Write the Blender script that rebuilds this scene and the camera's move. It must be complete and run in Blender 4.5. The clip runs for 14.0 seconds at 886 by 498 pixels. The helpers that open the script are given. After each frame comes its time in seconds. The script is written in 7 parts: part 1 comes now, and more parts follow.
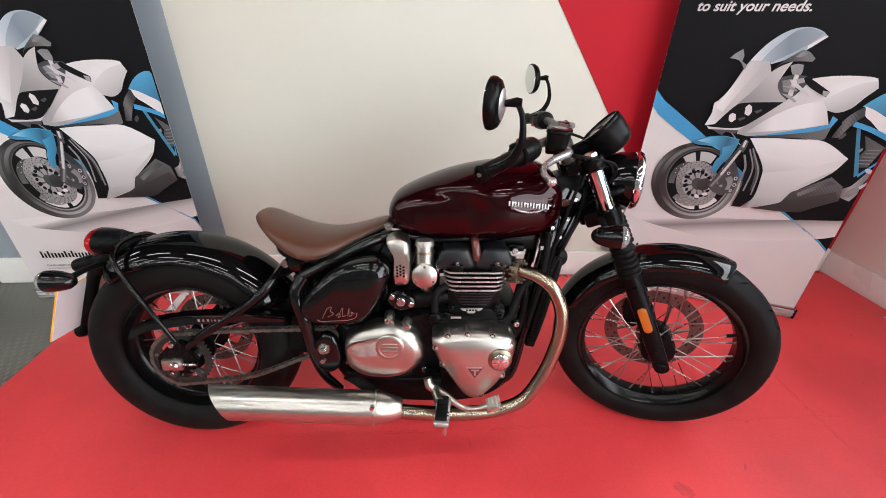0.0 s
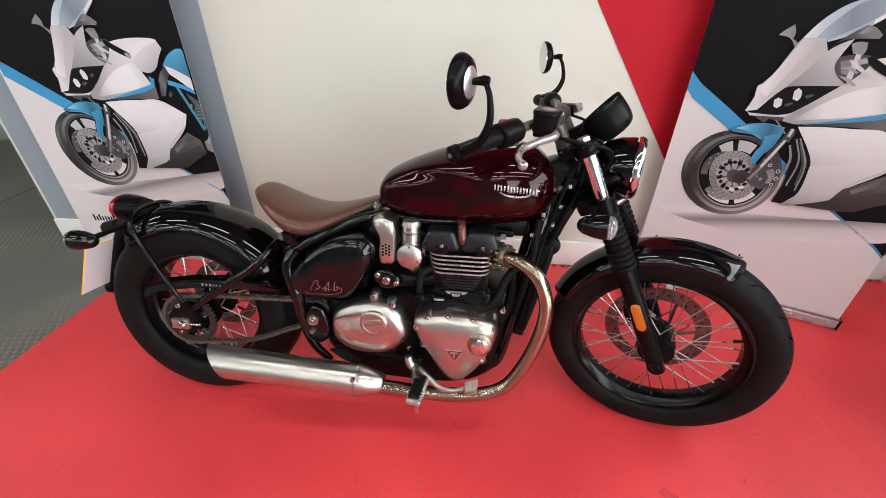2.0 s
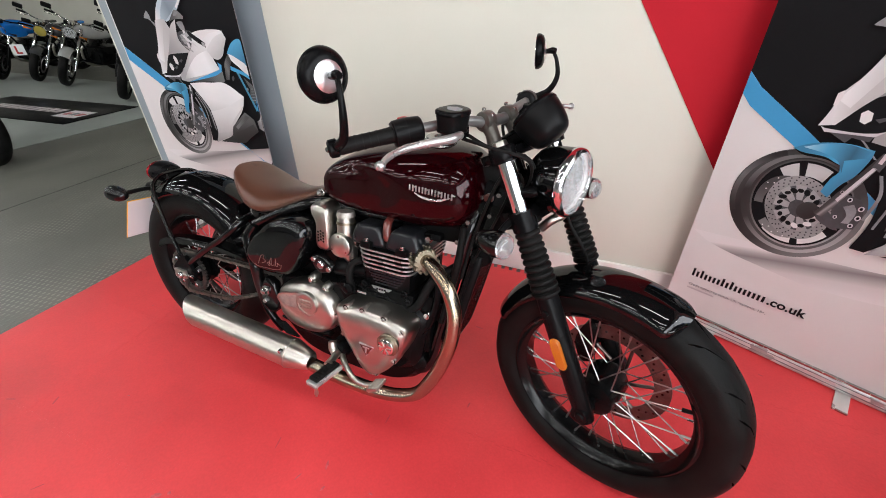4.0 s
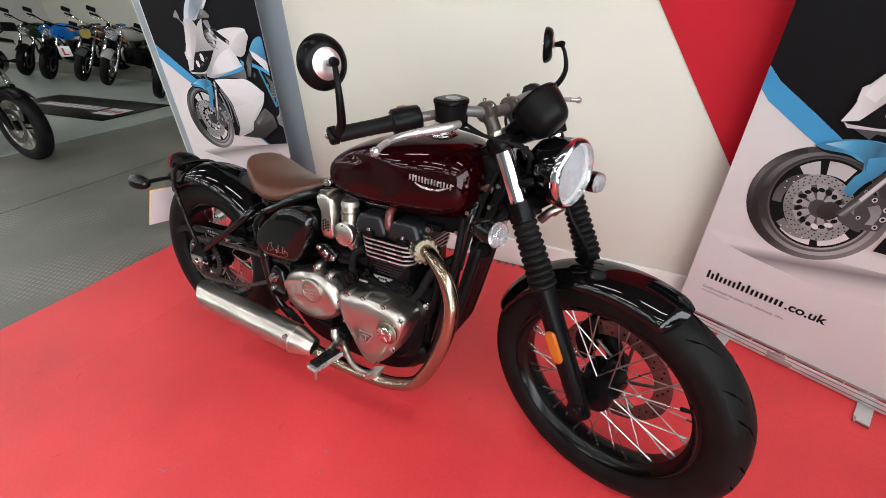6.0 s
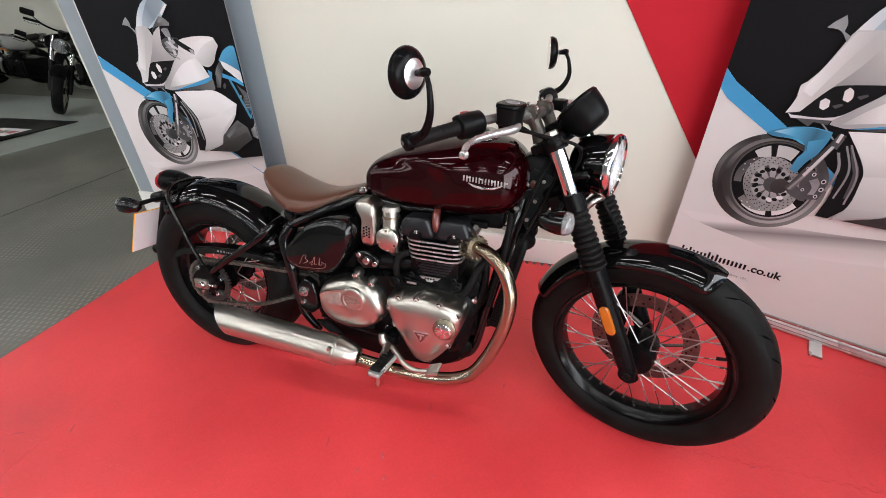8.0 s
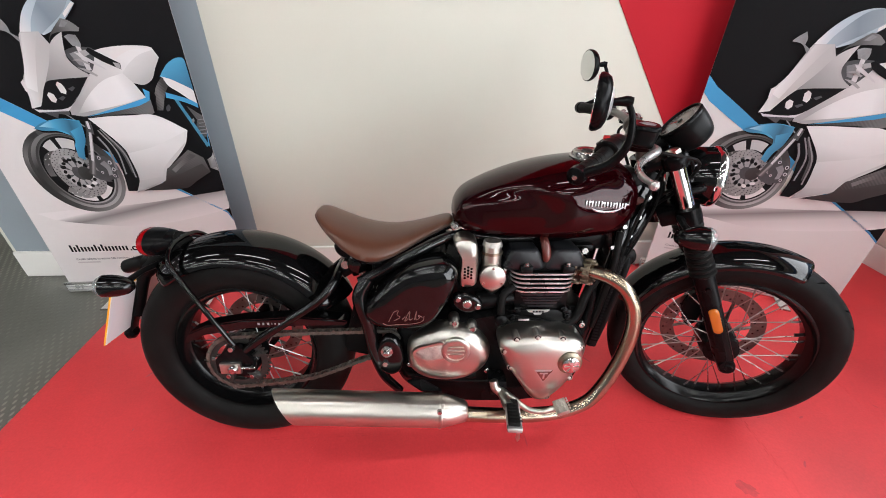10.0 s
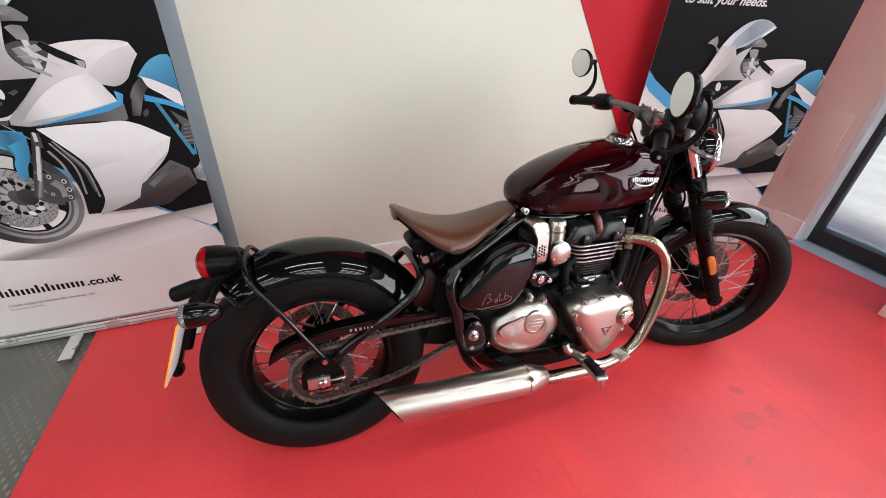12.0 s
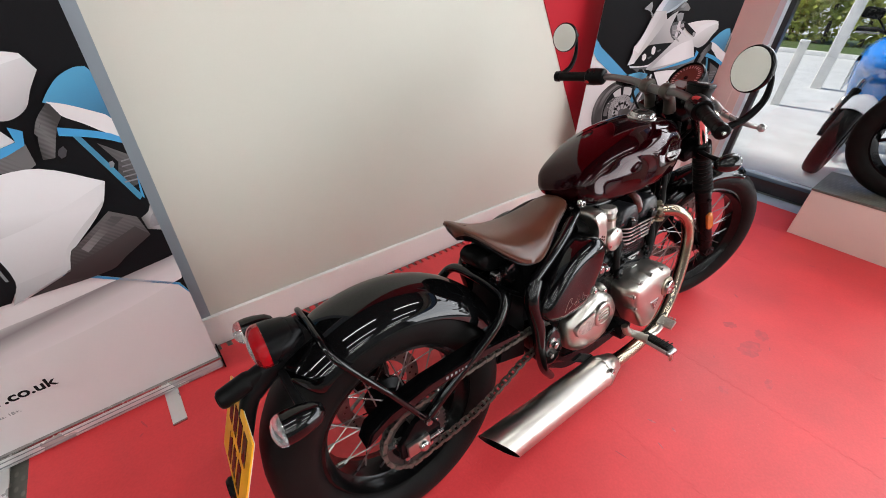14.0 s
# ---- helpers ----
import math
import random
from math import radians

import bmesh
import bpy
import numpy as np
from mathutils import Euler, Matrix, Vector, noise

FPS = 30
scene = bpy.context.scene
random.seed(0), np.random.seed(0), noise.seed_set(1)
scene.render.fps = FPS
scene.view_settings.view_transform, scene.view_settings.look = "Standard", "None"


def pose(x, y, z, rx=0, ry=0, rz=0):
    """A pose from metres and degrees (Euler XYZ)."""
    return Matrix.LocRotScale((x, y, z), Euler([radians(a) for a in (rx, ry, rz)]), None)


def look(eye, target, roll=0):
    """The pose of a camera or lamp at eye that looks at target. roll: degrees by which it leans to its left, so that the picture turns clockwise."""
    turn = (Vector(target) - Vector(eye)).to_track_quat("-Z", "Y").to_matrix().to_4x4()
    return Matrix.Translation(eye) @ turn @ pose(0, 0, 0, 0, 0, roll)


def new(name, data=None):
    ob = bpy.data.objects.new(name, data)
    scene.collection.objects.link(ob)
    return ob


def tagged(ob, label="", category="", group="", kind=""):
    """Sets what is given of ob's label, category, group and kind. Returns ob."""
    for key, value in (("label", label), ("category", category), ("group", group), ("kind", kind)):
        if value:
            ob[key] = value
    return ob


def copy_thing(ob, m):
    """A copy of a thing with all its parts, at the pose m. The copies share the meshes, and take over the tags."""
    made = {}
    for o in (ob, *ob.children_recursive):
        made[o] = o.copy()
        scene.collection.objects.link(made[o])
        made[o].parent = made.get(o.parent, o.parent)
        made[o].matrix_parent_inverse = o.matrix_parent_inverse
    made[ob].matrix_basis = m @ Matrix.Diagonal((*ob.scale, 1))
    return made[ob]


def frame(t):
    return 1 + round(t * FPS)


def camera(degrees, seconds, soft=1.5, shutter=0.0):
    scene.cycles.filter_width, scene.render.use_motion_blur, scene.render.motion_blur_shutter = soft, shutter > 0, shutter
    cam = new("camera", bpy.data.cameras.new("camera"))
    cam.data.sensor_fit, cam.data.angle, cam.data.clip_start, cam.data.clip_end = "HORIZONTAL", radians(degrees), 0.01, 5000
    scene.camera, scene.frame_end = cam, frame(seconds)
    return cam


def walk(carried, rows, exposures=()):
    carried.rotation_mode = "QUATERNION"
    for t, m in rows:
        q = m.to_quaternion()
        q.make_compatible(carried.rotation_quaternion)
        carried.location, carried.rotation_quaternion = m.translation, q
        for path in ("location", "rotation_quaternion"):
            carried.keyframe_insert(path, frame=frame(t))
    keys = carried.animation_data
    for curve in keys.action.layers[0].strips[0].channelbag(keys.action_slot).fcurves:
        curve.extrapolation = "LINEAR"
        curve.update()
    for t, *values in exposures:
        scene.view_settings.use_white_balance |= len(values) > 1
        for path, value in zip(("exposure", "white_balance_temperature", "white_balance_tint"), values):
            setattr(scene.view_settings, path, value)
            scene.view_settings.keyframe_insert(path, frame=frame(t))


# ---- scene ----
cam = camera(97.2, 14.0, 0.95)
PATH = [
    (0, (0.0685, 0.0586, 1.2026), (0.1806, 1.7587, 0.2617), 1.2),
    (0.5, (0.0655, 0.0569, 1.2007), (0.1624, 1.7528, 0.2501), 1.2),
    (1, (0.0853, 0.051, 1.2075), (0.1374, 1.7377, 0.2374), 1.0),
    (1.5, (0.156, 0.0428, 1.2007), (0.1405, 1.7198, 0.2131), 0.9),
    (2, (0.235, 0.0602, 1.1987), (0.1255, 1.7173, 0.1849), 0.7),
    (2.5, (0.3456, 0.1292, 1.1734), (0.1112, 1.7589, 0.1362), 0.5),
    (3, (0.46, 0.1675, 1.1793), (0.0703, 1.7699, 0.1459), 0.2),
    (3.5, (0.6253, 0.2064, 1.19), (0.0936, 1.7587, 0.145), 0.0),
    (3.7, (0.6912, 0.2095, 1.2026), (0.1125, 1.7431, 0.1537), -0.3),
    (6, (0.7844, 0.2127, 1.1783), (0.0572, 1.69, 0.1421), -1.0),
    (6.5, (0.7508, 0.1986, 1.1744), (0.0672, 1.6919, 0.1304), -0.8),
    (7, (0.7263, 0.1698, 1.1695), (0.104, 1.698, 0.1372), -0.5),
    (7.5, (0.6194, 0.0896, 1.1861), (0.0921, 1.6582, 0.1635), -0.3),
    (8, (0.5024, 0.0449, 1.1948), (0.0763, 1.646, 0.1751), -0.4),
    (8.5, (0.3925, 0.1283, 1.2017), (0.0716, 1.7541, 0.182), -0.9),
    (9, (0.2612, 0.174, 1.2163), (0.0771, 1.8181, 0.1907), -1.0),
    (9.2, (0.1739, 0.1809, 1.2153), (0.0548, 1.8291, 0.1868), -0.7),
    (11.3, (-0.4873, 0.0358, 1.2474), (-0.047, 1.6458, 0.2462), 3.3),
    (11.5, (-0.5497, 0.0568, 1.2474), (-0.0603, 1.6491, 0.2413), 3.4),
    (12, (-0.6334, 0.1671, 1.2289), (-0.0226, 1.703, 0.2014), 3.3),
    (12.5, (-0.6998, 0.3029, 1.2318), (0.0579, 1.7545, 0.18), 3.2),
    (13, (-0.7927, 0.4189, 1.2299), (0.0879, 1.7798, 0.1528), 2.7),
    (13.5, (-0.9197, 0.5071, 1.2367), (0.0483, 1.7946, 0.145), 2.0),
    (14, (-0.9479, 0.5374, 1.2338), (0.0634, 1.7804, 0.1304), 1.8),
]
walk(cam, [(t, look(eye, target, roll)) for t, eye, target, roll in PATH], [(0, 0.0), (3.7, 0.0), (9.2, 0.0), (11.3, 0.0), (14, -0.1)])

# ---- light ----
world = bpy.data.worlds.new("world")
scene.world = world
world.use_nodes = True
wn = world.node_tree
sky = wn.nodes.new("ShaderNodeTexSky")
sky.sky_type, sky.sun_disc = "NISHITA", False
sky.sun_elevation, sky.sun_rotation = radians(53), radians(346)
wn.links.new(sky.outputs[0], wn.nodes["Background"].inputs[0])
wn.nodes["Background"].inputs[1].default_value = 0.15
sun = new("sun", bpy.data.lights.new("sun", "SUN"))
sun.data.energy, sun.data.angle, sun.data.color = 5.0, radians(8), (1, 0.96, 0.9)
sun.matrix_world = look((-2, 8, 11), (0, 0, 0))
LAMP = 29.0          # strength of the ceiling tubes
# daylight in the openings: the shop window's upper part and its lower part beside the entrance
for wide, high, x, y, z, to, power in ((8.0, 1.15, 2.55, -2.6, 2.0, (-1, 0, -0.06), 200), (6.4, 1.2, 2.55, -3.0, 0.8, (-1, 0, -0.06), 190)):
    day = new("window_daylight", bpy.data.lights.new("window_daylight", "AREA"))
    day.data.shape, day.data.size, day.data.size_y, day.data.energy, day.data.color = "RECTANGLE", wide, high, power, (0.95, 0.97, 1.0)
    day.matrix_world = look((x, y, z), (x + to[0], y + to[1], z + to[2]))


# ---- materials ----
def mat(name, col, rough=0.5, metal=0.0, var=0.12, scale=6.0, bump=0.0, bscale=150.0, coat=0.0, rvar=0.08, spec=0.5, hue=None, stretch=None):
    """A surface with variation at two scales, uneven gloss and fine relief."""
    m = bpy.data.materials.new(name)
    m.use_nodes = True
    nt = m.node_tree
    b = nt.nodes["Principled BSDF"]
    co = nt.nodes.new("ShaderNodeTexCoord")
    mp = nt.nodes.new("ShaderNodeMapping")
    if stretch:
        mp.inputs["Scale"].default_value = stretch
    nt.links.new(co.outputs["Object"], mp.inputs[0])
    n1, n2 = nt.nodes.new("ShaderNodeTexNoise"), nt.nodes.new("ShaderNodeTexNoise")
    n1.inputs["Scale"].default_value, n1.inputs["Detail"].default_value = scale, 6
    n2.inputs["Scale"].default_value, n2.inputs["Detail"].default_value = bscale, 3
    for n in (n1, n2):
        nt.links.new(mp.outputs[0], n.inputs["Vector"])
    mixf = nt.nodes.new("ShaderNodeMath")
    mixf.operation = "MULTIPLY_ADD"
    mixf.inputs[1].default_value = 0.3
    nt.links.new(n2.outputs[0], mixf.inputs[0])
    nt.links.new(n1.outputs[0], mixf.inputs[2])
    ramp = nt.nodes.new("ShaderNodeValToRGB")
    lo = [c * (1 - var) for c in col]
    hi = [min(1, c * (1 + var)) for c in (hue or col)]
    ramp.color_ramp.elements[0].position, ramp.color_ramp.elements[1].position = 0.4, 0.9
    ramp.color_ramp.elements[0].color, ramp.color_ramp.elements[1].color = (*lo, 1), (*hi, 1)
    nt.links.new(mixf.outputs[0], ramp.inputs[0])
    nt.links.new(ramp.outputs[0], b.inputs["Base Color"])
    rr = nt.nodes.new("ShaderNodeMapRange")
    rr.inputs["To Min"].default_value, rr.inputs["To Max"].default_value = max(0.01, rough - rvar), min(1, rough + rvar)
    nt.links.new(n1.outputs[0], rr.inputs[0])
    nt.links.new(rr.outputs[0], b.inputs["Roughness"])
    b.inputs["Metallic"].default_value = metal
    b.inputs["Coat Weight"].default_value = coat
    b.inputs["Coat Roughness"].default_value = 0.03
    b.inputs["Specular IOR Level"].default_value = spec
    if bump:
        bp = nt.nodes.new("ShaderNodeBump")
        bp.inputs["Strength"].default_value, bp.inputs["Distance"].default_value = bump, 0.002
        nt.links.new(n2.outputs[0], bp.inputs["Height"])
        nt.links.new(bp.outputs[0], b.inputs["Normal"])
    return m


def glassy(name, col, rough=0.02, trans=1.0, ior=1.45):
    m = mat(name, col, rough, var=0.02, rvar=0.01)
    b = m.node_tree.nodes["Principled BSDF"]
    b.inputs["Transmission Weight"].default_value, b.inputs["IOR"].default_value = trans, ior
    return m


def glow(name, col, strength):
    m = mat(name, col, 0.6, var=0.02)
    b = m.node_tree.nodes["Principled BSDF"]
    b.inputs["Emission Color"].default_value, b.inputs["Emission Strength"].default_value = (*col, 1), strength
    return m


M_GLOSS = mat("black gloss paint", (0.002, 0.002, 0.0022), 0.04, coat=0.8, var=0.2, rvar=0.02, spec=0.0)
M_RIM = mat("black rim enamel", (0.0025, 0.0025, 0.0027), 0.2, var=0.2, rvar=0.03, spec=0.22)
M_BOWL = mat("bright lamp reflector", (0.88, 0.88, 0.88), 0.34, metal=1.0, var=0.05)
M_SATIN = mat("black satin metal", (0.0035, 0.0035, 0.0038), 0.26, var=0.3, bump=0.05, spec=0.08)
M_ENGINE = mat("black engine casting", (0.0035, 0.0035, 0.0037), 0.28, var=0.3, bump=0.12, bscale=300, spec=0.09)
M_PLASTIC = mat("black moulded plastic", (0.005, 0.005, 0.0052), 0.32, var=0.2, bump=0.1, bscale=500, spec=0.08)
M_RUBBER = mat("tyre rubber", (0.0045, 0.0044, 0.0043), 0.5, var=0.3, scale=12, bump=0.25, bscale=400, hue=(0.007, 0.0068, 0.0066), spec=0.09)
M_GROOVE = mat("dark tread groove", (0.0015, 0.0015, 0.0015), 0.9, spec=0.0)
M_TANK = mat("deep cranberry red paint", (0.015, 0.0004, 0.0013), 0.1, metal=0.35, coat=0.5, var=0.15, rvar=0.03, bscale=900, spec=0.0)
M_CHROME = mat("polished chrome", (0.62, 0.62, 0.62), 0.08, metal=1.0, var=0.05, rvar=0.03)
M_STEEL = mat("brushed stainless steel", (0.5, 0.475, 0.43), 0.3, metal=1.0, var=0.04, scale=3, rvar=0.015, stretch=(0.3, 3, 3))
M_HEADER = mat("heat-tinted stainless header", (0.36, 0.325, 0.28), 0.22, metal=1.0, var=0.2, scale=4, hue=(0.31, 0.235, 0.155))
M_ALU = mat("brushed cast aluminium", (0.46, 0.44, 0.4), 0.3, metal=1.0, var=0.06, scale=6, bump=0.03, bscale=160, rvar=0.05, stretch=(0.6, 0.6, 6))
M_ALUROUGH = mat("rough cast aluminium", (0.42, 0.4, 0.37), 0.5, metal=1.0, var=0.3, scale=60, bump=0.8, bscale=350)
M_BAR = mat("satin grey handlebar", (0.14, 0.138, 0.134), 0.36, metal=0.35, var=0.1, scale=9, bump=0.1, bscale=300)
M_BARDARK = mat("dark grey forged clamp", (0.085, 0.077, 0.067), 0.4, metal=0.6, var=0.2, scale=40, bump=0.4, bscale=300)
M_COVER = mat("slate-black rocker cover", (0.009, 0.0098, 0.0118), 0.3, var=0.15, scale=20, bump=0.08, bscale=400, spec=0.3)
M_LEVER = mat("satin silver lever", (0.42, 0.42, 0.415), 0.28, metal=0.7, var=0.08, scale=20)
M_BOLT = mat("zinc bolt", (0.4, 0.39, 0.38), 0.25, metal=1.0, var=0.2, scale=40)
M_SEAT = mat("brown saddle leather", (0.07, 0.0255, 0.014), 0.3, var=0.06, scale=5, bump=0.12, bscale=420, rvar=0.05, hue=(0.085, 0.031, 0.017), spec=0.4)
M_SEATDARK = mat("dark edge of the leather", (0.04, 0.014, 0.008), 0.45, var=0.2, scale=40, bump=0.3)
M_CHAIN = mat("oiled chain steel", (0.12, 0.115, 0.1), 0.45, metal=0.7, var=0.4, scale=80, bump=0.3)
M_SPROCKET = mat("dull steel sprocket", (0.03, 0.029, 0.027), 0.45, metal=0.35, var=0.3, scale=40)
M_DISC = mat("brake disc steel", (0.16, 0.14, 0.13), 0.4, metal=1.0, var=0.3, scale=30)
M_REDLENS = glassy("red tail lens", (0.5, 0.006, 0.012), 0.08, 0.5)
M_CLEAR = glassy("clear lamp lens", (0.92, 0.94, 0.95), 0.12, 0.85)
M_AMBER = mat("amber reflector", (0.42, 0.115, 0.008), 0.2, coat=0.6, bump=0.5, bscale=260)
M_REDPLASTIC = mat("red switch plastic", (0.42, 0.008, 0.01), 0.35)
M_BROWN = mat("plug cover reddish", (0.1, 0.02, 0.015), 0.3, coat=0.4)
M_WHITEBADGE = mat("silver badge", (0.5, 0.5, 0.5), 0.3, metal=0.8)
M_YELLOW = mat("yellow reflective plate", (0.8, 0.38, 0.01), 0.35, var=0.08, scale=20)
M_MIRROR = mat("mirror glass", (0.75, 0.76, 0.75), 0.03, metal=1.0, var=0.02, rvar=0.01)
M_COPPER = mat("heat-browned clamp", (0.27, 0.235, 0.175), 0.33, metal=1.0, var=0.3, scale=60)
M_SCRIPT = mat("dull rose script", (0.2, 0.09, 0.08), 0.4, metal=0.5)
M_SPOKE = mat("steel spoke", (0.34, 0.33, 0.32), 0.28, metal=1.0, var=0.1)
M_DIAL = mat("dial face", (0.045, 0.014, 0.009), 0.3, coat=0.5)

M_WALL = mat("cream wall paint", (0.58, 0.575, 0.505), 0.62, var=0.025, scale=1.2, bump=0.06, bscale=220)
M_WALLRED = mat("red wall paint", (0.4, 0.006, 0.016), 0.65, spec=0.2, var=0.05, scale=1.5, bump=0.06, bscale=220)
# stands for the left banner's shadow on the cream wall
M_WALLSHADE = mat("grey-blue banner shadow", (0.24, 0.28, 0.31), 0.55, var=0.04, scale=2, bump=0.06, bscale=220)
M_SKIRT = mat("white skirting gloss", (0.76, 0.74, 0.71), 0.3, var=0.04, scale=3)
M_MAT = mat("red rubber mat", (0.585, 0.029, 0.035), 0.5, var=0.1, scale=2.2, bump=0.2, bscale=140, rvar=0.1, spec=0.6, hue=(0.68, 0.043, 0.05))
M_DARKFLOOR = mat("dark grey rubber floor", (0.12, 0.12, 0.103), 0.42, var=0.25, scale=2.5, bump=0.25, bscale=90)
nt = M_DARKFLOOR.node_tree
vor, bmp = nt.nodes.new("ShaderNodeTexVoronoi"), nt.nodes.new("ShaderNodeBump")
vor.inputs["Scale"].default_value, vor.inputs["Randomness"].default_value = 28, 0.0
vco = nt.nodes.new("ShaderNodeMapping")
vco.inputs["Scale"].default_value, vco.inputs["Rotation"].default_value = (1.7, 0.9, 0), (0, 0, radians(40))
nt.links.new([n for n in nt.nodes if n.type == "TEX_COORD"][0].outputs["Object"], vco.inputs[0])
nt.links.new(vco.outputs[0], vor.inputs["Vector"])
stud = nt.nodes.new("ShaderNodeMapRange")
stud.inputs["From Min"].default_value, stud.inputs["From Max"].default_value = 0.3, 0.16
nt.links.new(vor.outputs["Distance"], stud.inputs[0])
nt.links.new(stud.outputs[0], bmp.inputs["Height"])
bmp.inputs["Strength"].default_value, bmp.inputs["Distance"].default_value = 0.35, 0.0015
nt.links.new([n for n in nt.nodes if n.type == "BUMP" and n is not bmp][0].outputs[0], bmp.inputs["Normal"])
nt.links.new(bmp.outputs[0], nt.nodes["Principled BSDF"].inputs["Normal"])
# glints on the studs are put into the base colour, in patches
patch, faded, stud_glint, tint = nt.nodes.new("ShaderNodeTexNoise"), nt.nodes.new("ShaderNodeMapRange"), nt.nodes.new("ShaderNodeMath"), nt.nodes.new("ShaderNodeMix")
patch.inputs["Scale"].default_value, patch.inputs["Detail"].default_value = 1.7, 5
nt.links.new([n for n in nt.nodes if n.type == "TEX_COORD"][0].outputs["Object"], patch.inputs["Vector"])
faded.inputs["From Min"].default_value, faded.inputs["From Max"].default_value, faded.inputs["To Max"].default_value = 0.47, 0.6, 0.9
nt.links.new(patch.outputs[0], faded.inputs[0])
stud_glint.operation = "MULTIPLY"
nt.links.new(stud.outputs[0], stud_glint.inputs[0])
nt.links.new(faded.outputs[0], stud_glint.inputs[1])
tint.data_type = "RGBA"
base_in = nt.nodes["Principled BSDF"].inputs["Base Color"]
nt.links.new(base_in.links[0].from_socket, tint.inputs["A"])
tint.inputs["B"].default_value = (0.26, 0.25, 0.215, 1)
nt.links.new(stud_glint.outputs[0], tint.inputs["Factor"])
nt.links.new(tint.outputs["Result"], base_in)
M_PALEFLOOR = mat("pale grey-green vinyl", (0.28, 0.31, 0.29), 0.35, var=0.15, scale=3)
M_CEIL = mat("dark grey ceiling board", (0.07, 0.07, 0.072), 0.85, var=0.05, scale=2)
M_WALLDIM = mat("mid grey showroom wall", (0.16, 0.16, 0.165), 0.6, var=0.05, scale=1.5)
M_WALLEND = mat("pale grey end wall", (0.5, 0.49, 0.46), 0.6, var=0.05, scale=1.5)
# pier paint pinkened to carry the red mat's bounce light
M_PIER = mat("white pier paint with mat bounce tint", (0.7, 0.62, 0.58), 0.5, var=0.03, scale=1.5)
M_FRAME = mat("dark window frame", (0.02, 0.022, 0.026), 0.35, var=0.15)
M_LITRETURN = mat("daylight-tinted pier return", (0.66, 0.74, 0.78), 0.4, var=0.04)
M_PALEBLUE = mat("pale blue threshold", (0.35, 0.45, 0.55), 0.4)
M_GLASS = glassy("window glass", (0.97, 0.99, 0.99), 0.0, 1.0, 1.45)
M_PRINTW = mat("banner print white", (0.62, 0.585, 0.585), 0.45, var=0.02, scale=2)
M_PRINTK = mat("banner print black", (0.006, 0.006, 0.007), 0.6, spec=0.1, var=0.1, scale=2)
M_PRINTB = mat("banner print blue", (0.04, 0.26, 0.5), 0.45, var=0.04)
M_PRINTB2 = mat("banner print deep blue", (0.04, 0.2, 0.33), 0.45, var=0.2, scale=12)
M_PRINTG = mat("banner print silver grey", (0.52, 0.5, 0.52), 0.45, var=0.08, scale=6)
M_PRINTP = mat("banner print pale grey", (0.65, 0.63, 0.64), 0.45, var=0.04, scale=5)
M_PRINTD = mat("banner print dark grey", (0.045, 0.045, 0.05), 0.45, var=0.35, scale=18)
M_PRINTM = mat("banner print mid grey", (0.2, 0.2, 0.21), 0.45, var=0.3, scale=14)
M_PRINTC = mat("banner print disc grey", (0.3, 0.29, 0.295), 0.45, var=0.2, scale=12)
M_PRINTS = mat("banner print shade", (0.46, 0.42, 0.43), 0.45, var=0.06)
M_ALUBASE = mat("satin aluminium base", (0.62, 0.61, 0.6), 0.28, metal=0.5, var=0.04)
# plinth base colour warmed to hold bounce light from the red mat
M_PLINTH = mat("plinth laminate with mat bounce tint", (0.7, 0.6, 0.545), 0.4, var=0.03)
M_TUBE = glow("lit lamp diffuser", (0.99, 1.0, 0.985), LAMP)


# ---- mesh tools ----
def part(name, bm, material, parent=None, label="", sharp=38):
    """Links a bmesh as one mesh object under its thing."""
    me = bpy.data.meshes.new(name)
    bmesh.ops.recalc_face_normals(bm, faces=bm.faces)
    bm.to_mesh(me)
    bm.free()
    me.materials.append(material)
    for p in me.polygons:
        p.use_smooth = True
    me.set_sharp_from_angle(angle=radians(sharp))
    ob = new(name, me)
    if parent:
        ob.parent = parent
    if label:
        ob["label"] = label
    return ob


def thing(name, label, category, m=None, group="", kind=""):
    ob = new(name)
    if m is not None:
        ob.matrix_world = m
    return tagged(ob, label, category, group, kind)


def B():
    return bmesh.new()


def move(bm, m):
    bmesh.ops.transform(bm, matrix=m, verts=bm.verts)
    return bm


def box(size, at=(0, 0, 0), bevel=0.0, bm=None, rot=None, seg=2):
    bm = bm or B()
    m = Matrix.Translation(at) @ (rot or Matrix()) @ Matrix.Diagonal((*size, 1))
    r = bmesh.ops.create_cube(bm, size=1, matrix=m)
    if bevel:
        es = {e for v in r["verts"] for e in v.link_edges}
        bmesh.ops.bevel(bm, geom=list(es), offset=bevel, segments=seg, affect="EDGES", profile=0.6)
    return bm


def spline(pts, n=6, closed=False):
    """Catmull-Rom through the points."""
    P = [Vector(p) for p in pts]
    k, out = len(P), []
    for i in range(k if closed else k - 1):
        a = P[(i - 1) % k] if closed or i else P[0] * 2 - P[1]
        b, c = P[i], P[(i + 1) % k]
        d = P[(i + 2) % k] if closed or i + 2 < k else P[-1] * 2 - P[-2]
        for j in range(n):
            t = j / n
            out.append(0.5 * (2 * b + (c - a) * t + (2 * a - 5 * b + 4 * c - d) * t * t + (3 * b - a - 3 * c + d) * t ** 3))
    if not closed:
        out.append(P[-1])
    return out


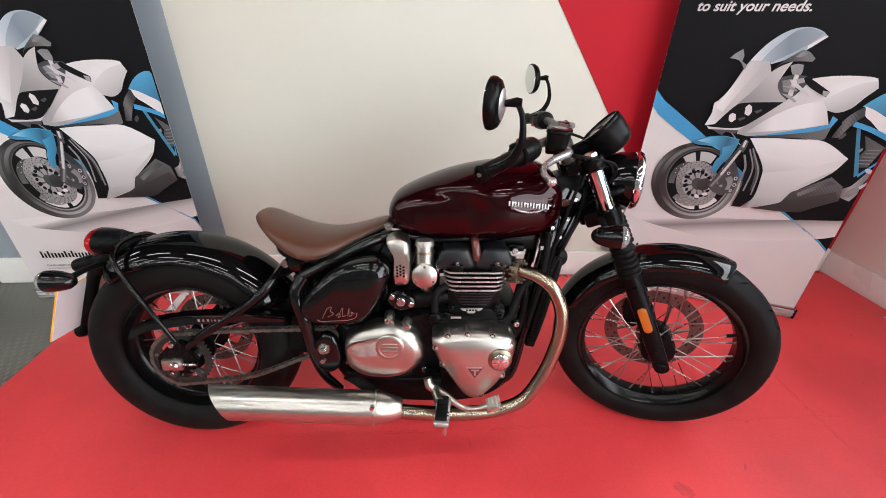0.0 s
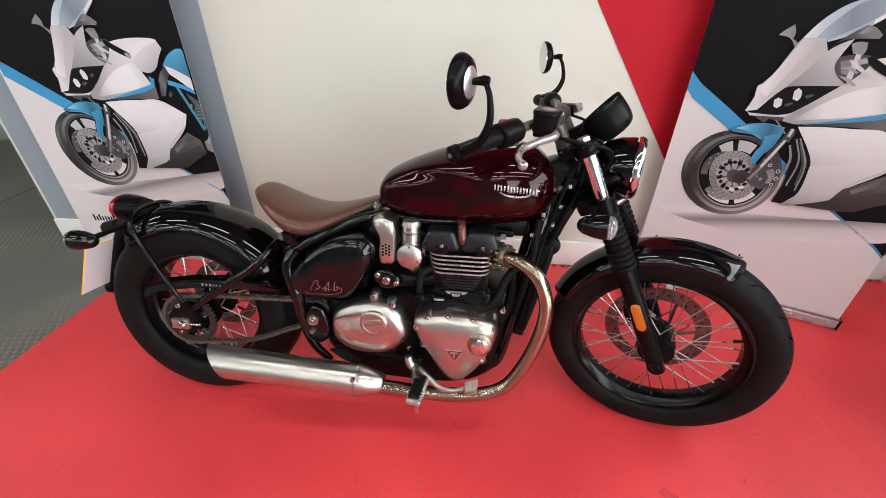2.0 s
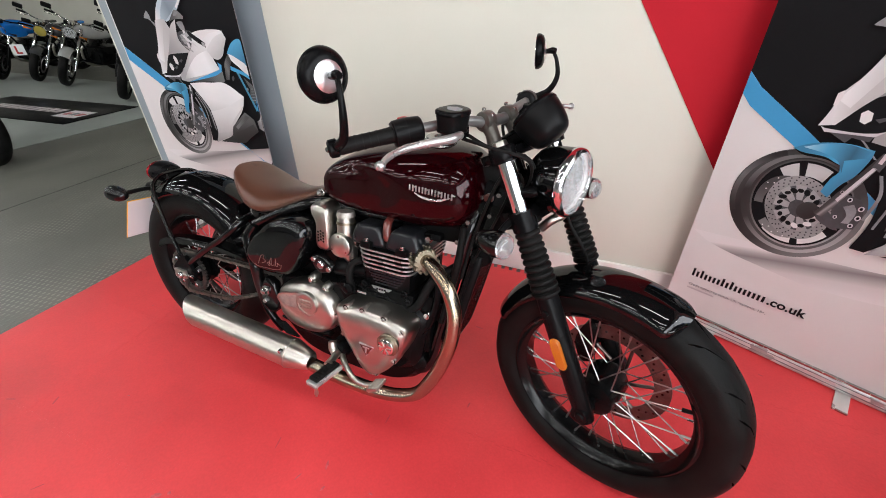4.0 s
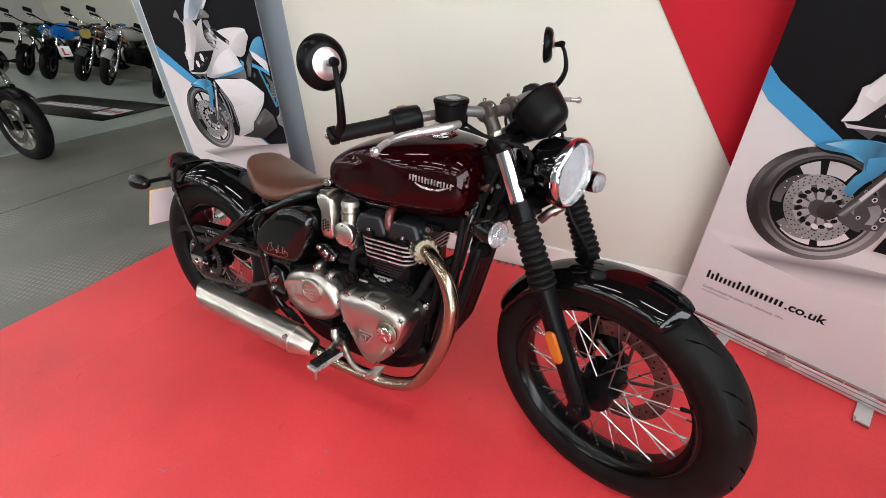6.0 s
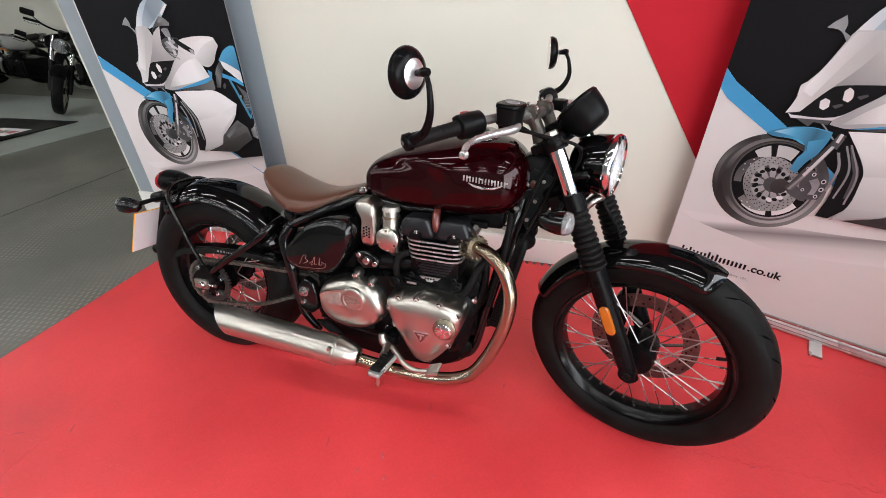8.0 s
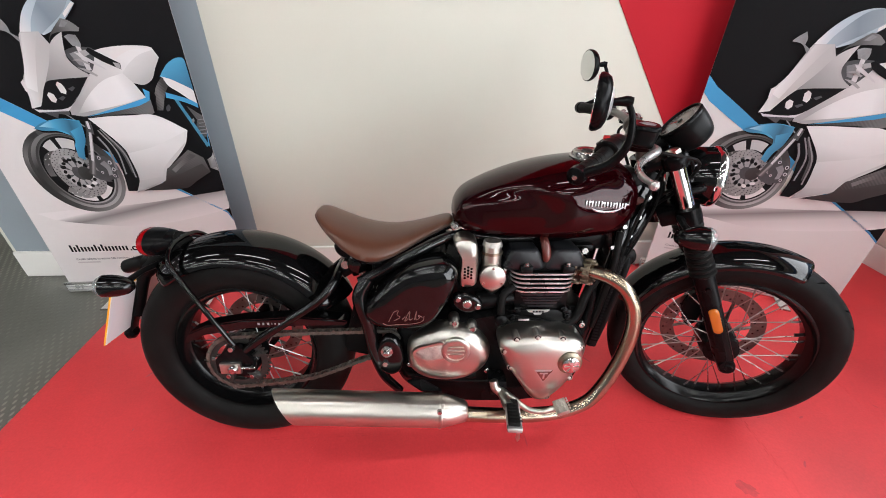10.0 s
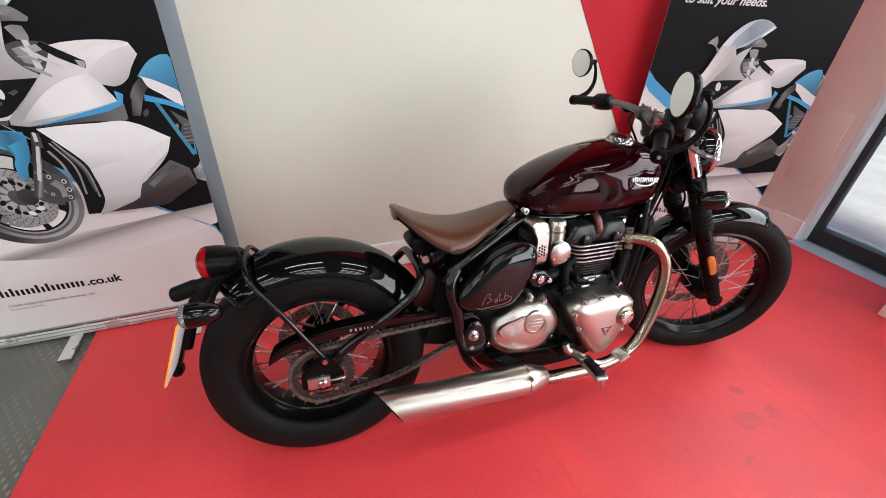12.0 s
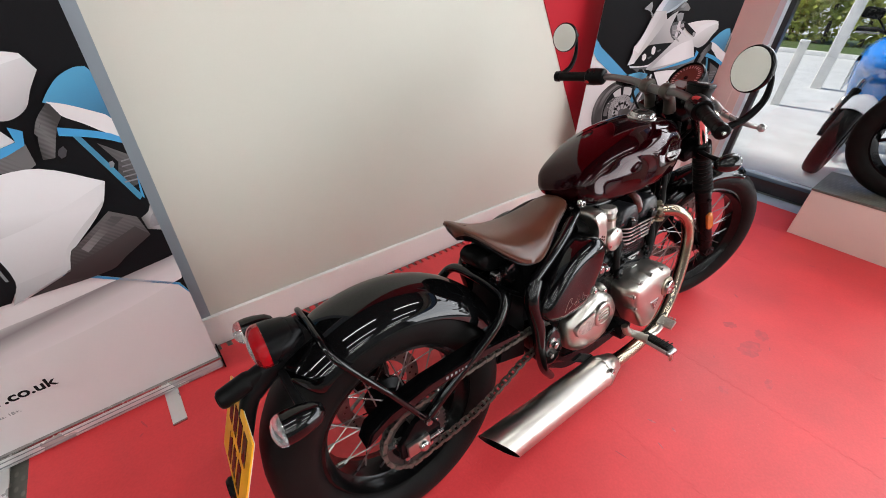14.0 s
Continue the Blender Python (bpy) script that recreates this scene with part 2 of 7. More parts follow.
def rings(bm, loops, closed_ends=True):
    """Skins a row of vertex loops of equal length."""
    vs = [[bm.verts.new(p) for p in lp] for lp in loops]
    n = len(vs[0])
    for a, b in zip(vs, vs[1:]):
        for i in range(n):
            bm.faces.new((a[i], a[(i + 1) % n], b[(i + 1) % n], b[i]))
    if closed_ends:
        bm.faces.new(vs[0][::-1])
        bm.faces.new(vs[-1])
    return bm


def tube(pts, r, seg=10, n=6, bm=None, smooth=True, ends=True):
    """A round bar along the points; r is a radius or one for each point."""
    bm = bm or B()
    P = spline(pts, n) if smooth and len(pts) > 2 else [Vector(p) for p in pts]
    m = len(P)
    if isinstance(r, (int, float)):
        R = [r] * m
    else:
        R = [float(np.interp(i / (m - 1) * (len(r) - 1), range(len(r)), r)) for i in range(m)]
    t0 = (P[1] - P[0]).normalized()
    side = t0.orthogonal().normalized()
    loops = []
    for i, p in enumerate(P):
        t = (P[min(i + 1, m - 1)] - P[max(i - 1, 0)]).normalized()
        side = (side - t * side.dot(t)).normalized()
        up = t.cross(side)
        loops.append([p + (side * math.cos(a) + up * math.sin(a)) * R[i] for a in (2 * math.pi * k / seg for k in range(seg))])
    return rings(bm, loops, ends)


AX = {"x": Matrix(((0, 0, 1, 0), (0, 1, 0, 0), (-1, 0, 0, 0), (0, 0, 0, 1))), "y": Matrix(((1, 0, 0, 0), (0, 0, 1, 0), (0, -1, 0, 0), (0, 0, 0, 1))), "z": Matrix()}


def lathe(prof, at=(0, 0, 0), axis="y", seg=32, bm=None, closed=False, m=None, ends=True):
    """Turns a profile of (radius, place along the axis)."""
    bm = bm or B()
    M = Matrix.Translation(at) @ (m if m is not None else AX[axis])
    loops = [[M @ Vector((r * math.cos(a), r * math.sin(a), h)) for a in (2 * math.pi * k / seg for k in range(seg))] for r, h in prof]
    if closed:
        vs = [[bm.verts.new(p) for p in lp] for lp in loops]
        for a, b in zip(vs, vs[1:] + vs[:1]):
            for i in range(seg):
                bm.faces.new((a[i], a[(i + 1) % seg], b[(i + 1) % seg], b[i]))
        return bm
    return rings(bm, loops, ends)


def dome(outline, y0, depth, prof=((1, 0), (1, 0.55), (0.965, 0.8), (0.9, 0.93), (0.75, 1.0), (0.4, 1.0)), n=5, bm=None):
    """A cover on the plane y = y0 with an outline of (x, z), rising by depth along y with rounded shoulders."""
    bm = bm or B()
    o = spline([(x, 0, z) for x, z in outline], n, True) if n > 1 else [Vector((x, 0, z)) for x, z in outline]
    c = sum(o, Vector()) / len(o)
    return rings(bm, [[Vector((c.x + (p.x - c.x) * s, y0 + depth * h, c.z + (p.z - c.z) * s)) for p in o] for s, h in prof])


def slab(outline, y0, y1, bevel=0.0, bm=None):
    """A flat plate with an outline of (x, z) between two planes of y."""
    bm = bm or B()
    a = [bm.verts.new((x, y0, z)) for x, z in outline]
    f = bm.faces.new(a)
    r = bmesh.ops.extrude_face_region(bm, geom=[f])
    vs = [v for v in r["geom"] if isinstance(v, bmesh.types.BMVert)]
    bmesh.ops.translate(bm, vec=(0, y1 - y0, 0), verts=vs)
    if bevel:
        es = {e for v in a + vs for e in v.link_edges}
        bmesh.ops.bevel(bm, geom=list(es), offset=bevel, segments=2, affect="EDGES")
    return bm


def hexbolt(at, r, h, axis="y", bm=None):
    return lathe([(r, 0), (r, -h * 0.8), (r * 0.85, -h)], at, axis, 6, bm)


def bar(a, b, r, seg=6, bm=None):
    return tube([a, b], r, seg, 1, bm, False)


# ---- the room ----
CEIL_Z = 3.6


def plain(name, size, at, material, kind="structure", label="", category="", bevel=0.0):
    ob = part(name, box(size, at, bevel), material)
    return tagged(ob, label, category, "", kind)


plain("floor", (17.65, 15, 0.1), (-6.175, -0.5, -0.075), M_DARKFLOOR, label="dark grey rubber showroom floor", category="floor")
floor_seam = part("seam", box((2.63, 0.006, 0.0012), (0, 0, 0)), M_PLASTIC, bpy.data.objects["floor"])
floor_seam.matrix_basis = pose(-3.125, 1.902, -0.0246, 0, 0, 92.7)
plain("floor_pale", (9.0, 3.6, 0.016), (-9.2, 3.25, -0.027), M_PALEFLOOR, label="pale grey-green vinyl floor of the aisle", category="floor")
plain("ceiling", (17.8, 15, 0.1), (-6.1, -0.5, CEIL_Z + 0.05), M_CEIL, label="dark grey ceiling", category="ceiling")
# partition behind the display: cream, grey-blue painted banner shadow, red slanted field
Y0 = 1.96
part_wall = tagged(part("wall_north", box((4.85, 0.12, CEIL_Z), (0.225, Y0 + 0.06, CEIL_Z / 2 - 0.025)), M_WALL), "cream painted display wall with a slanted red field", "wall", "", "structure")
red = part("red_field", slab([(1.508, 0.12), (2.5, 0.12), (2.5, CEIL_Z - 0.03), (1.508 - 0.704 * (CEIL_Z - 0.15), CEIL_Z - 0.03)], Y0 - 0.001, Y0 - 0.004), M_WALLRED, part_wall, "slanted red painted field")
grey = part("banner_shadow", slab([(-2.18, 0.12), (-0.955, 0.12), (-0.955, CEIL_Z - 0.03), (-2.18, CEIL_Z - 0.03)], Y0 - 0.001, Y0 - 0.004), M_WALLSHADE, part_wall, "painted grey-blue shadow of the left banner")
sk = B()
box((4.68, 0.018, 0.148), (0.15, Y0 - 0.009, 0.054), 0.004, sk)
tagged(part("baseboard", sk, M_SKIRT), "white glossy skirting board", "skirting", "", "structure")
# right-hand wall with the shop window
XW = 2.5
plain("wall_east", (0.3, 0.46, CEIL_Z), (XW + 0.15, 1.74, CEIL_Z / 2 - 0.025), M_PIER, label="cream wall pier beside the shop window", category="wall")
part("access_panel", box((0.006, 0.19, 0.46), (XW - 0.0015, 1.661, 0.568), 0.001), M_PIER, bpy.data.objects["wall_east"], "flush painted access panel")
plain("wall_east_header", (0.3, 9.0, 0.4), (XW + 0.15, -3.0, CEIL_Z - 0.225), M_WALL, label="cream wall over the shop window", category="wall")
plain("baseboard_east", (0.018, 0.44, 0.138), (XW - 0.009, 1.72, 0.049), M_SKIRT, label="white glossy skirting board", category="skirting", bevel=0.004)
plain("wall_south", (17.8, 0.2, CEIL_Z), (-6.1, -7.6, CEIL_Z / 2 - 0.025), M_WALLDIM, label="grey back wall of the showroom", category="wall")
plain("wall_west", (0.2, 15, CEIL_Z), (-14.6, -0.5, CEIL_Z / 2 - 0.025), M_WALLEND, label="pale grey end wall of the showroom", category="wall")
plain("wall_far", (12.5, 0.2, CEIL_Z), (-8.3, 6.9, CEIL_Z / 2 - 0.025), M_WALL, label="cream far wall behind the parked motorcycles", category="wall")
plain("wall_store", (0.12, 4.8, CEIL_Z), (-2.14, 4.46, CEIL_Z / 2 - 0.025), M_WALL, label="cream side of the display partition", category="wall")
win = tagged(new("window_1"), "tall shop window with a dark aluminium frame", "window", "", "structure")
XG = 2.62
for y in (1.47, -0.6, -2.7, -4.8, -6.9):
    part("mullion", box((0.07, 0.055, 2.65), (XG, y, 1.35), 0.006), M_FRAME, win)
part("lower_rail", box((0.08, 8.4, 0.09), (XG, -2.7, 0.036), 0.006), M_FRAME, win)
part("upper_rail", box((0.1, 8.4, 0.08), (XG, -2.7, 2.66), 0.006), M_FRAME, win)
for y in (0.435, -1.65, -3.75, -5.85):
    p = part("pane", box((0.01, 2.05, 2.54), (XG, y, 1.38)), M_GLASS, win)
    p.visible_shadow = False
# pier return: the window's daylight is painted in as pale blue-white
plain("pier_return", (0.075, 0.036, 2.75), (2.5385, 1.491, 1.35), M_LITRETURN, label="pier return beside the shop window, painted as daylit", category="trim")
plain("threshold", (0.16, 8.4, 0.02), (2.485, -2.7, -0.026), M_PALEBLUE, label="pale blue painted strip under the window", category="floor trim")

# red mat laid over the floor, toothed along the wall
bm = B()
outline = [(-1.54, -1.6), (2.40, -1.6), (2.40, 1.5), (2.48, 1.5), (2.48, 1.906)]
x = 2.48
while x > -1.5:
    outline += [(x, 1.906), (x - 0.004, 1.934), (x - 0.0255, 1.934), (x - 0.0215, 1.906)]
    x -= 0.0417
outline += [(-1.54, 1.906)]
outline = [p for i, p in enumerate(outline) if i == 0 or p != outline[i - 1]]
slab(outline, 0.0124, 0.0, 0, bm)
move(bm, Matrix(((1, 0, 0, 0), (0, 0, 1, 0), (0, 1, 0, -0.025), (0, 0, 0, 1))))
mat_ob = part("mat", bm, M_MAT)
tagged(mat_ob, "red rubber floor mat with toothed edges", "floor mat", "", "structure")

# half-metre interlocking tiles laid on it, with toothed joints
def toothed(n=12, deep=0.008):
    """One side of a tile: (along, out) with dovetail teeth."""
    row = []
    for k in range(n):
        a = k / n
        row += [(a + 0.006, 0), (a + 0.34 / n, 0), (a + 0.26 / n, deep), (a + 0.82 / n, deep), (a + 0.74 / n, 0)]
    return [(max(0.02, min(0.98, u)), v) for u, v in row]


def mat_tile(x0, x1, y0, y1, west, east, south, north):
    gap = 0.0004
    side = toothed()
    lx, ly = x1 - x0, y1 - y0
    o = [(x0 + gap, y0 + gap)]
    o += [(x0 + u * lx, y0 + gap + v) for u, v in side] if south else []
    o += [(x1 - gap, y0 + gap)]
    o += [(x1 - gap + v, y0 + u * ly) for u, v in side] if east else []
    o += [(x1 - gap, y1 - gap)]
    o += [(x0 + u * lx, y1 - gap + v) for u, v in side[::-1]] if north else []
    o += [(x0 + gap, y1 - gap)]
    o += [(x0 + gap + v, y0 + u * ly) for u, v in side[::-1]] if west else []
    return move(slab(o, 0.0025, 0.0), Matrix(((1, 0, 0, 0), (0, 0, 1, 0), (0, 1, 0, -0.0145), (0, 0, 0, 1))))


xs = [-1.54] + [0.02 + 0.5 * k for k in range(-2, 5)] + [2.40]
ys = [-1.6] + [0.44 + 0.5 * k for k in range(-3, 3)] + [1.905]
for i, (x0, x1) in enumerate(zip(xs, xs[1:])):
    for j, (y0, y1) in enumerate(zip(ys, ys[1:])):
        part("mat_tile", mat_tile(x0, x1, y0, y1, i > 0, i < len(xs) - 2, j > 0, j < len(ys) - 2), M_MAT, mat_ob)

# scuffs and shoe marks on the mat
M_SCUFF = mat("pale scuff", (0.5, 0.085, 0.1), 0.7, var=0.3, scale=60)
M_SHOE = mat("dull shoe mark", (0.53, 0.025, 0.034), 0.46, var=0.2, scale=40, spec=0.68)


def blotch(name, x, y, rx, ry, ang, material, seed, n=22):
    rnd = random.Random(seed)
    b = B()
    f = b.faces.new([b.verts.new((rx * math.cos(a) * (1 + rnd.uniform(-0.25, 0.15)), ry * math.sin(a) * (1 + rnd.uniform(-0.25, 0.15)), 0)) for a in (2 * math.pi * k / n for k in range(n))])
    if f.normal.z < 0:
        f.normal_flip()
    o = part(name, b, material, mat_ob)
    o.matrix_basis = pose(x, y, -0.0115, 0, 0, ang)


for k, (x, y, rx, ry, a) in enumerate(((0.785, 0.597, 0.062, 0.036, -8), (0.912, 0.595, 0.036, 0.03, 25), (0.868, 0.708, 0.032, 0.02, -30), (0.643, 0.486, 0.03, 0.014, 10), (0.473, 0.583, 0.018, 0.02, 60))):
    blotch("shoe_mark", x, y, rx, ry, a, M_SHOE, k)
for k, (x, y, rx, ry, a) in enumerate(((-1.175, 1.24, 0.02, 0.006, 50), (-1.16, 1.25, 0.008, 0.004, 20), (0.131, 0.683, 0.004, 0.014, 20), (0.07, 0.62, 0.012, 0.003, 70), (-0.28, 0.42, 0.016, 0.007, 40), (-0.25, 0.44, 0.006, 0.005, 0), (0.16, 0.62, 0.004, 0.009, -20), (0.3, 0.66, 0.006, 0.003, 10), (-0.7, 0.62, 0.006, 0.003, 10), (-1.1, 1.0, 0.005, 0.003, 80))):
    blotch("scuff", x, y, rx, ry, a, M_SCUFF, 20 + k)

M_WEAR = mat("faint wear", (0.47, 0.04, 0.055), 0.5, var=0.2, scale=30)
wear = random.Random(11)
for k in range(46):
    blotch("scuff", wear.uniform(-1.4, 2.2), wear.uniform(-0.2, 1.75), wear.uniform(0.004, 0.022), wear.uniform(0.0012, 0.004), wear.uniform(0, 180), M_WEAR, 60 + k, 10)

# ceiling lamps in rows
def ceiling_lamp(x, y, ang=0):
    t = thing("ceiling_light", "slim ceiling batten lamp, lit", "ceiling lamp", pose(x, y, CEIL_Z, 0, 0, ang), "ceiling lamps")
    part("housing", box((1.5, 0.16, 0.05), (0, 0, -0.026), 0.01), M_CEIL, t)
    part("diffuser", box((1.46, 0.12, 0.05), (0, 0, -0.07), 0.015), M_TUBE, t)
    return t


lamp0 = ceiling_lamp(-12.5, -7.3)
for i in range(7):
    for j in range(6):
        if (i or j) and (j < 5 or i < 4):
            copy_thing(lamp0, pose(-12.5 + 2.3 * i, -7.3 + 1.85 * j, CEIL_Z))


# ---- outside ----
M_ASPHALT = mat("pale forecourt paving", (0.52, 0.525, 0.52), 0.85, var=0.12, scale=3, bump=0.5, bscale=60)
M_HEDGE = mat("hedge leaves", (0.2, 0.29, 0.05), 0.6, var=0.5, scale=1.5, hue=(0.5, 0.5, 0.11))
M_BOLLARD = mat("pale weathered bollard", (0.72, 0.71, 0.68), 0.7, var=0.15)
tagged(part("ground", box((400, 400, 0.1), (202.66, 0, -0.09)), M_ASPHALT), "pale sunlit forecourt paving", "ground", "", "structure")


# ---- roller banners ----
def ellipse(cx, cz, rx, rz, tilt=0.0, n=28):
    a = radians(tilt)
    return [(cx + rx * math.cos(t) * math.cos(a) - rz * math.sin(t) * math.sin(a), cz + rx * math.cos(t) * math.sin(a) + rz * math.sin(t) * math.cos(a)) for t in (2 * math.pi * k / n for k in range(n))]


def letters(body, size, material, parent, m, name="lettering", bold=0.0, shear=0.0):
    cu = bpy.data.curves.new("type", "FONT")
    cu.body, cu.size, cu.extrude, cu.offset, cu.shear = body, size, 0.0004, bold, shear
    tmp = new("type", cu)
    bpy.context.view_layer.update()
    me = bpy.data.meshes.new_from_object(tmp.evaluated_get(bpy.context.evaluated_depsgraph_get()))
    bpy.data.objects.remove(tmp)
    me.materials.clear()
    me.materials.append(material)
    ob = new(name, me)
    ob.parent = parent
    ob.matrix_basis = m
    return ob


def fair(pts, n=4, corner=40):
    """A closed outline rounded through its points; sharp turns stay corners."""
    P = [Vector((x, z)) for x, z in pts]
    k, out = len(P), []
    sharp = []
    for i in range(k):
        u, v = P[i] - P[i - 1], P[(i + 1) % k] - P[i]
        sharp.append(u.length < 1e-6 or v.length < 1e-6 or u.angle(v) > radians(corner))
    for i in range(k):
        a, b = P[i], P[(i + 1) % k]
        L = (b - a).length
        ta = (b - a) if sharp[i] else (b - P[i - 1]).normalized() * L
        tb = (b - a) if sharp[(i + 1) % k] else (P[(i + 2) % k] - a).normalized() * L
        straight = sharp[i] and sharp[(i + 1) % k]
        for j in range(1 if straight else n):
            t = j / n
            out.append(a * (2 * t ** 3 - 3 * t * t + 1) + ta * (t ** 3 - 2 * t * t + t) + b * (3 * t * t - 2 * t ** 3) + tb * (t ** 3 - t * t))
    return [(p.x, p.y) for p in out]


def sector(cx, cz, rx, rz, tilt, f0, f1, a0, a1, n=18):
    """A band of an ellipse between two fractions of its radius and two angles."""
    a = radians(tilt)
    arc = [radians(a0 + (a1 - a0) * k / n) for k in range(n + 1)]
    row = [(f1, t) for t in arc] + [(f0, t) for t in arc[::-1]]
    return [(cx + f * (rx * math.cos(t) * math.cos(a) - rz * math.sin(t) * math.sin(a)), cz + f * (rx * math.cos(t) * math.sin(a) + rz * math.sin(t) * math.cos(a))) for f, t in row]


INKS = {}


def blend(name, stops, p0, p1, weave=0.0):
    """Printer's ink that runs through colours from one place of the sheet to another; weave adds a carbon-cloth grain."""
    if name in INKS:
        return INKS[name]
    m = mat("banner print " + name, stops[0][1], 0.45, var=0.03, scale=5)
    nt = m.node_tree
    co = [n for n in nt.nodes if n.type == "TEX_COORD"][0]
    sep, ramp = nt.nodes.new("ShaderNodeSeparateXYZ"), nt.nodes.new("ShaderNodeValToRGB")
    nt.links.new(co.outputs["Object"], sep.inputs[0])
    dx, dz = p1[0] - p0[0], p1[1] - p0[1]
    d2 = dx * dx + dz * dz
    mx, mz = nt.nodes.new("ShaderNodeMath"), nt.nodes.new("ShaderNodeMath")
    mx.operation = mz.operation = "MULTIPLY_ADD"
    mx.inputs[1].default_value, mx.inputs[2].default_value = dx / d2, -(p0[0] * dx + p0[1] * dz) / d2
    mz.inputs[1].default_value = dz / d2
    nt.links.new(sep.outputs["X"], mx.inputs[0])
    nt.links.new(sep.outputs["Z"], mz.inputs[0])
    nt.links.new(mx.outputs[0], mz.inputs[2])
    last = mz.outputs[0]
    if weave:
        wv, add = nt.nodes.new("ShaderNodeTexWave"), nt.nodes.new("ShaderNodeMath")
        wv.bands_direction = "DIAGONAL"
        wv.inputs["Scale"].default_value, wv.inputs["Distortion"].default_value = 45, 0.3
        nt.links.new(co.outputs["Object"], wv.inputs["Vector"])
        add.operation = "MULTIPLY_ADD"
        add.inputs[1].default_value = weave
        nt.links.new(wv.outputs["Fac"], add.inputs[0])
        nt.links.new(last, add.inputs[2])
        last = add.outputs[0]
    nt.links.new(last, ramp.inputs[0])
    el = ramp.color_ramp.elements
    el[0].position, el[-1].position = stops[0][0], stops[-1][0]
    el[0].color, el[-1].color = (*stops[0][1], 1), (*stops[-1][1], 1)
    for f, c in stops[1:-1]:
        el.new(f).color = (*c, 1)
    nt.links.new(ramp.outputs[0], nt.nodes["Principled BSDF"].inputs["Base Color"])
    INKS[name] = m
    return m


def tone(v, warm=0.0):
    """A neutral ink of that lightness."""
    return (v * 0.9 * (1 + warm), v * 0.88, v * 0.89)


def banner(m, label, shift=0.0, feet=((0.265, 0.15), (0.71, 0.15))):
    """A roller banner; shift: how far its print sits to the right on the sheet."""
    t = thing("roller_banner", label, "banner", m, "roller banners")
    W, H = 0.862, 2.05
    U0 = 0.021

    def ink(name, pts, layer, material, lab=""):
        y = -0.0007 * layer
        b = B()
        row = [(min(max(x + shift, U0), U0 + W), z + 0.012) for x, z in (fair(pts) if len(pts) < 25 else pts)]
        vs = [b.verts.new((x, y, z)) for i, (x, z) in enumerate(row) if (x, z) != row[i - 1]]
        f = b.faces.new(vs)
        if f.normal.y > 0:
            f.normal_flip()
        f.normal_update()
        bmesh.ops.triangulate(b, faces=[f])
        me = bpy.data.meshes.new(name)
        b.to_mesh(me)
        b.free()
        me.materials.append(material)
        o = new(name, me)
        o.parent = t
        if lab:
            o["label"] = lab
        return o

    part("sheet", box((W, 0.0012, H - 0.05), (U0 + W / 2, 0.0008, 0.05 + (H - 0.05) / 2)), M_PRINTW, t, "printed white banner sheet")
    part("top_rail", box((W, 0.02, 0.03), (U0 + W / 2, 0, H + 0.012), 0.004), M_ALUBASE, t)
    base = part("base", box((0.885, 0.085, 0.052), (0.446, 0.03, 0.027), 0.014, seg=3), M_ALUBASE, t, "aluminium cassette base")
    part("groove", box((0.88, 0.003, 0.004), (0.446, -0.0125, 0.02)), M_PRINTM, t)
    part("slot_lip", box((0.886, 0.012, 0.01), (0.446, -0.0075, 0.054), 0.003), M_BOLT, t)
    part("groove", box((0.88, 0.003, 0.003), (0.446, -0.0125, 0.038)), M_PRINTM, t)
    part("end_cap", box((0.006, 0.088, 0.055), (0.891, 0.03, 0.028), 0.002), M_SATIN, t)
    for u, reach in feet:
        part("foot", box((0.042, reach, 0.006), (u, -0.01 - reach / 2, 0.006), 0.002), M_ALUBASE, t, "swivelling aluminium foot")
        part("foot_cap", box((0.043, 0.006, 0.008), (u, -0.012 - reach, 0.0065), 0.002), M_BOLT, t)
    # print: black field over a blue slash, then the pictured sports machine in flat shapes
    ink("black_field", [(0, 2.0), (0, 1.0), (0.253, 0.828), (0.656, 0.531), (0.9, 0.372), (0.9, 2.0)], 1, M_PRINTK)
    ink("blue_slash", [(0, 1.0), (0, 0.932), (0.208, 0.797), (0.64, 0.53), (0.9, 0.362), (0.9, 0.372), (0.656, 0.531), (0.253, 0.828)], 2, M_PRINTB)
    ink("ground_shade", [(0.03, 0.42), (0.10, 0.385), (0.25, 0.36), (0.45, 0.345), (0.7, 0.385), (0.9, 0.44), (0.9, 0.52), (0.75, 0.498), (0.5, 0.46), (0.25, 0.44)], 2, blend("floor shade", ((0, tone(0.7, 0.04)), (0.4, tone(0.58, 0.04)), (0.72, tone(0.22, 0.05)), (0.86, tone(0.4, 0.04)), (1, tone(0.7, 0.04))), (0.455 + shift, 0.345), (0.425 + shift, 0.475)))
    ink("rear_frame_print", [(0.711, 0.910), (0.745, 0.921), (0.905, 0.858), (0.905, 0.767), (0.894, 0.684), (0.779, 0.710), (0.801, 0.786), (0.744, 0.842), (0.698, 0.859)], 3, M_PRINTK)
    ink("panel_print", [(0.804, 0.877), (0.884, 0.838), (0.862, 0.756), (0.831, 0.750), (0.818, 0.789), (0.828, 0.823)], 4, blend("frame plate", ((0, tone(0.03)), (1, tone(0.1))), (0.82 + shift, 0.80), (0.87 + shift, 0.82), 0.3))
    ink("panel_rib_print", [(0.834, 0.825), (0.876, 0.827), (0.875, 0.824), (0.833, 0.821)], 5, M_PRINTM)
    ink("panel_rib_print", [(0.831, 0.811), (0.873, 0.813), (0.873, 0.810), (0.830, 0.807)], 5, M_PRINTM)
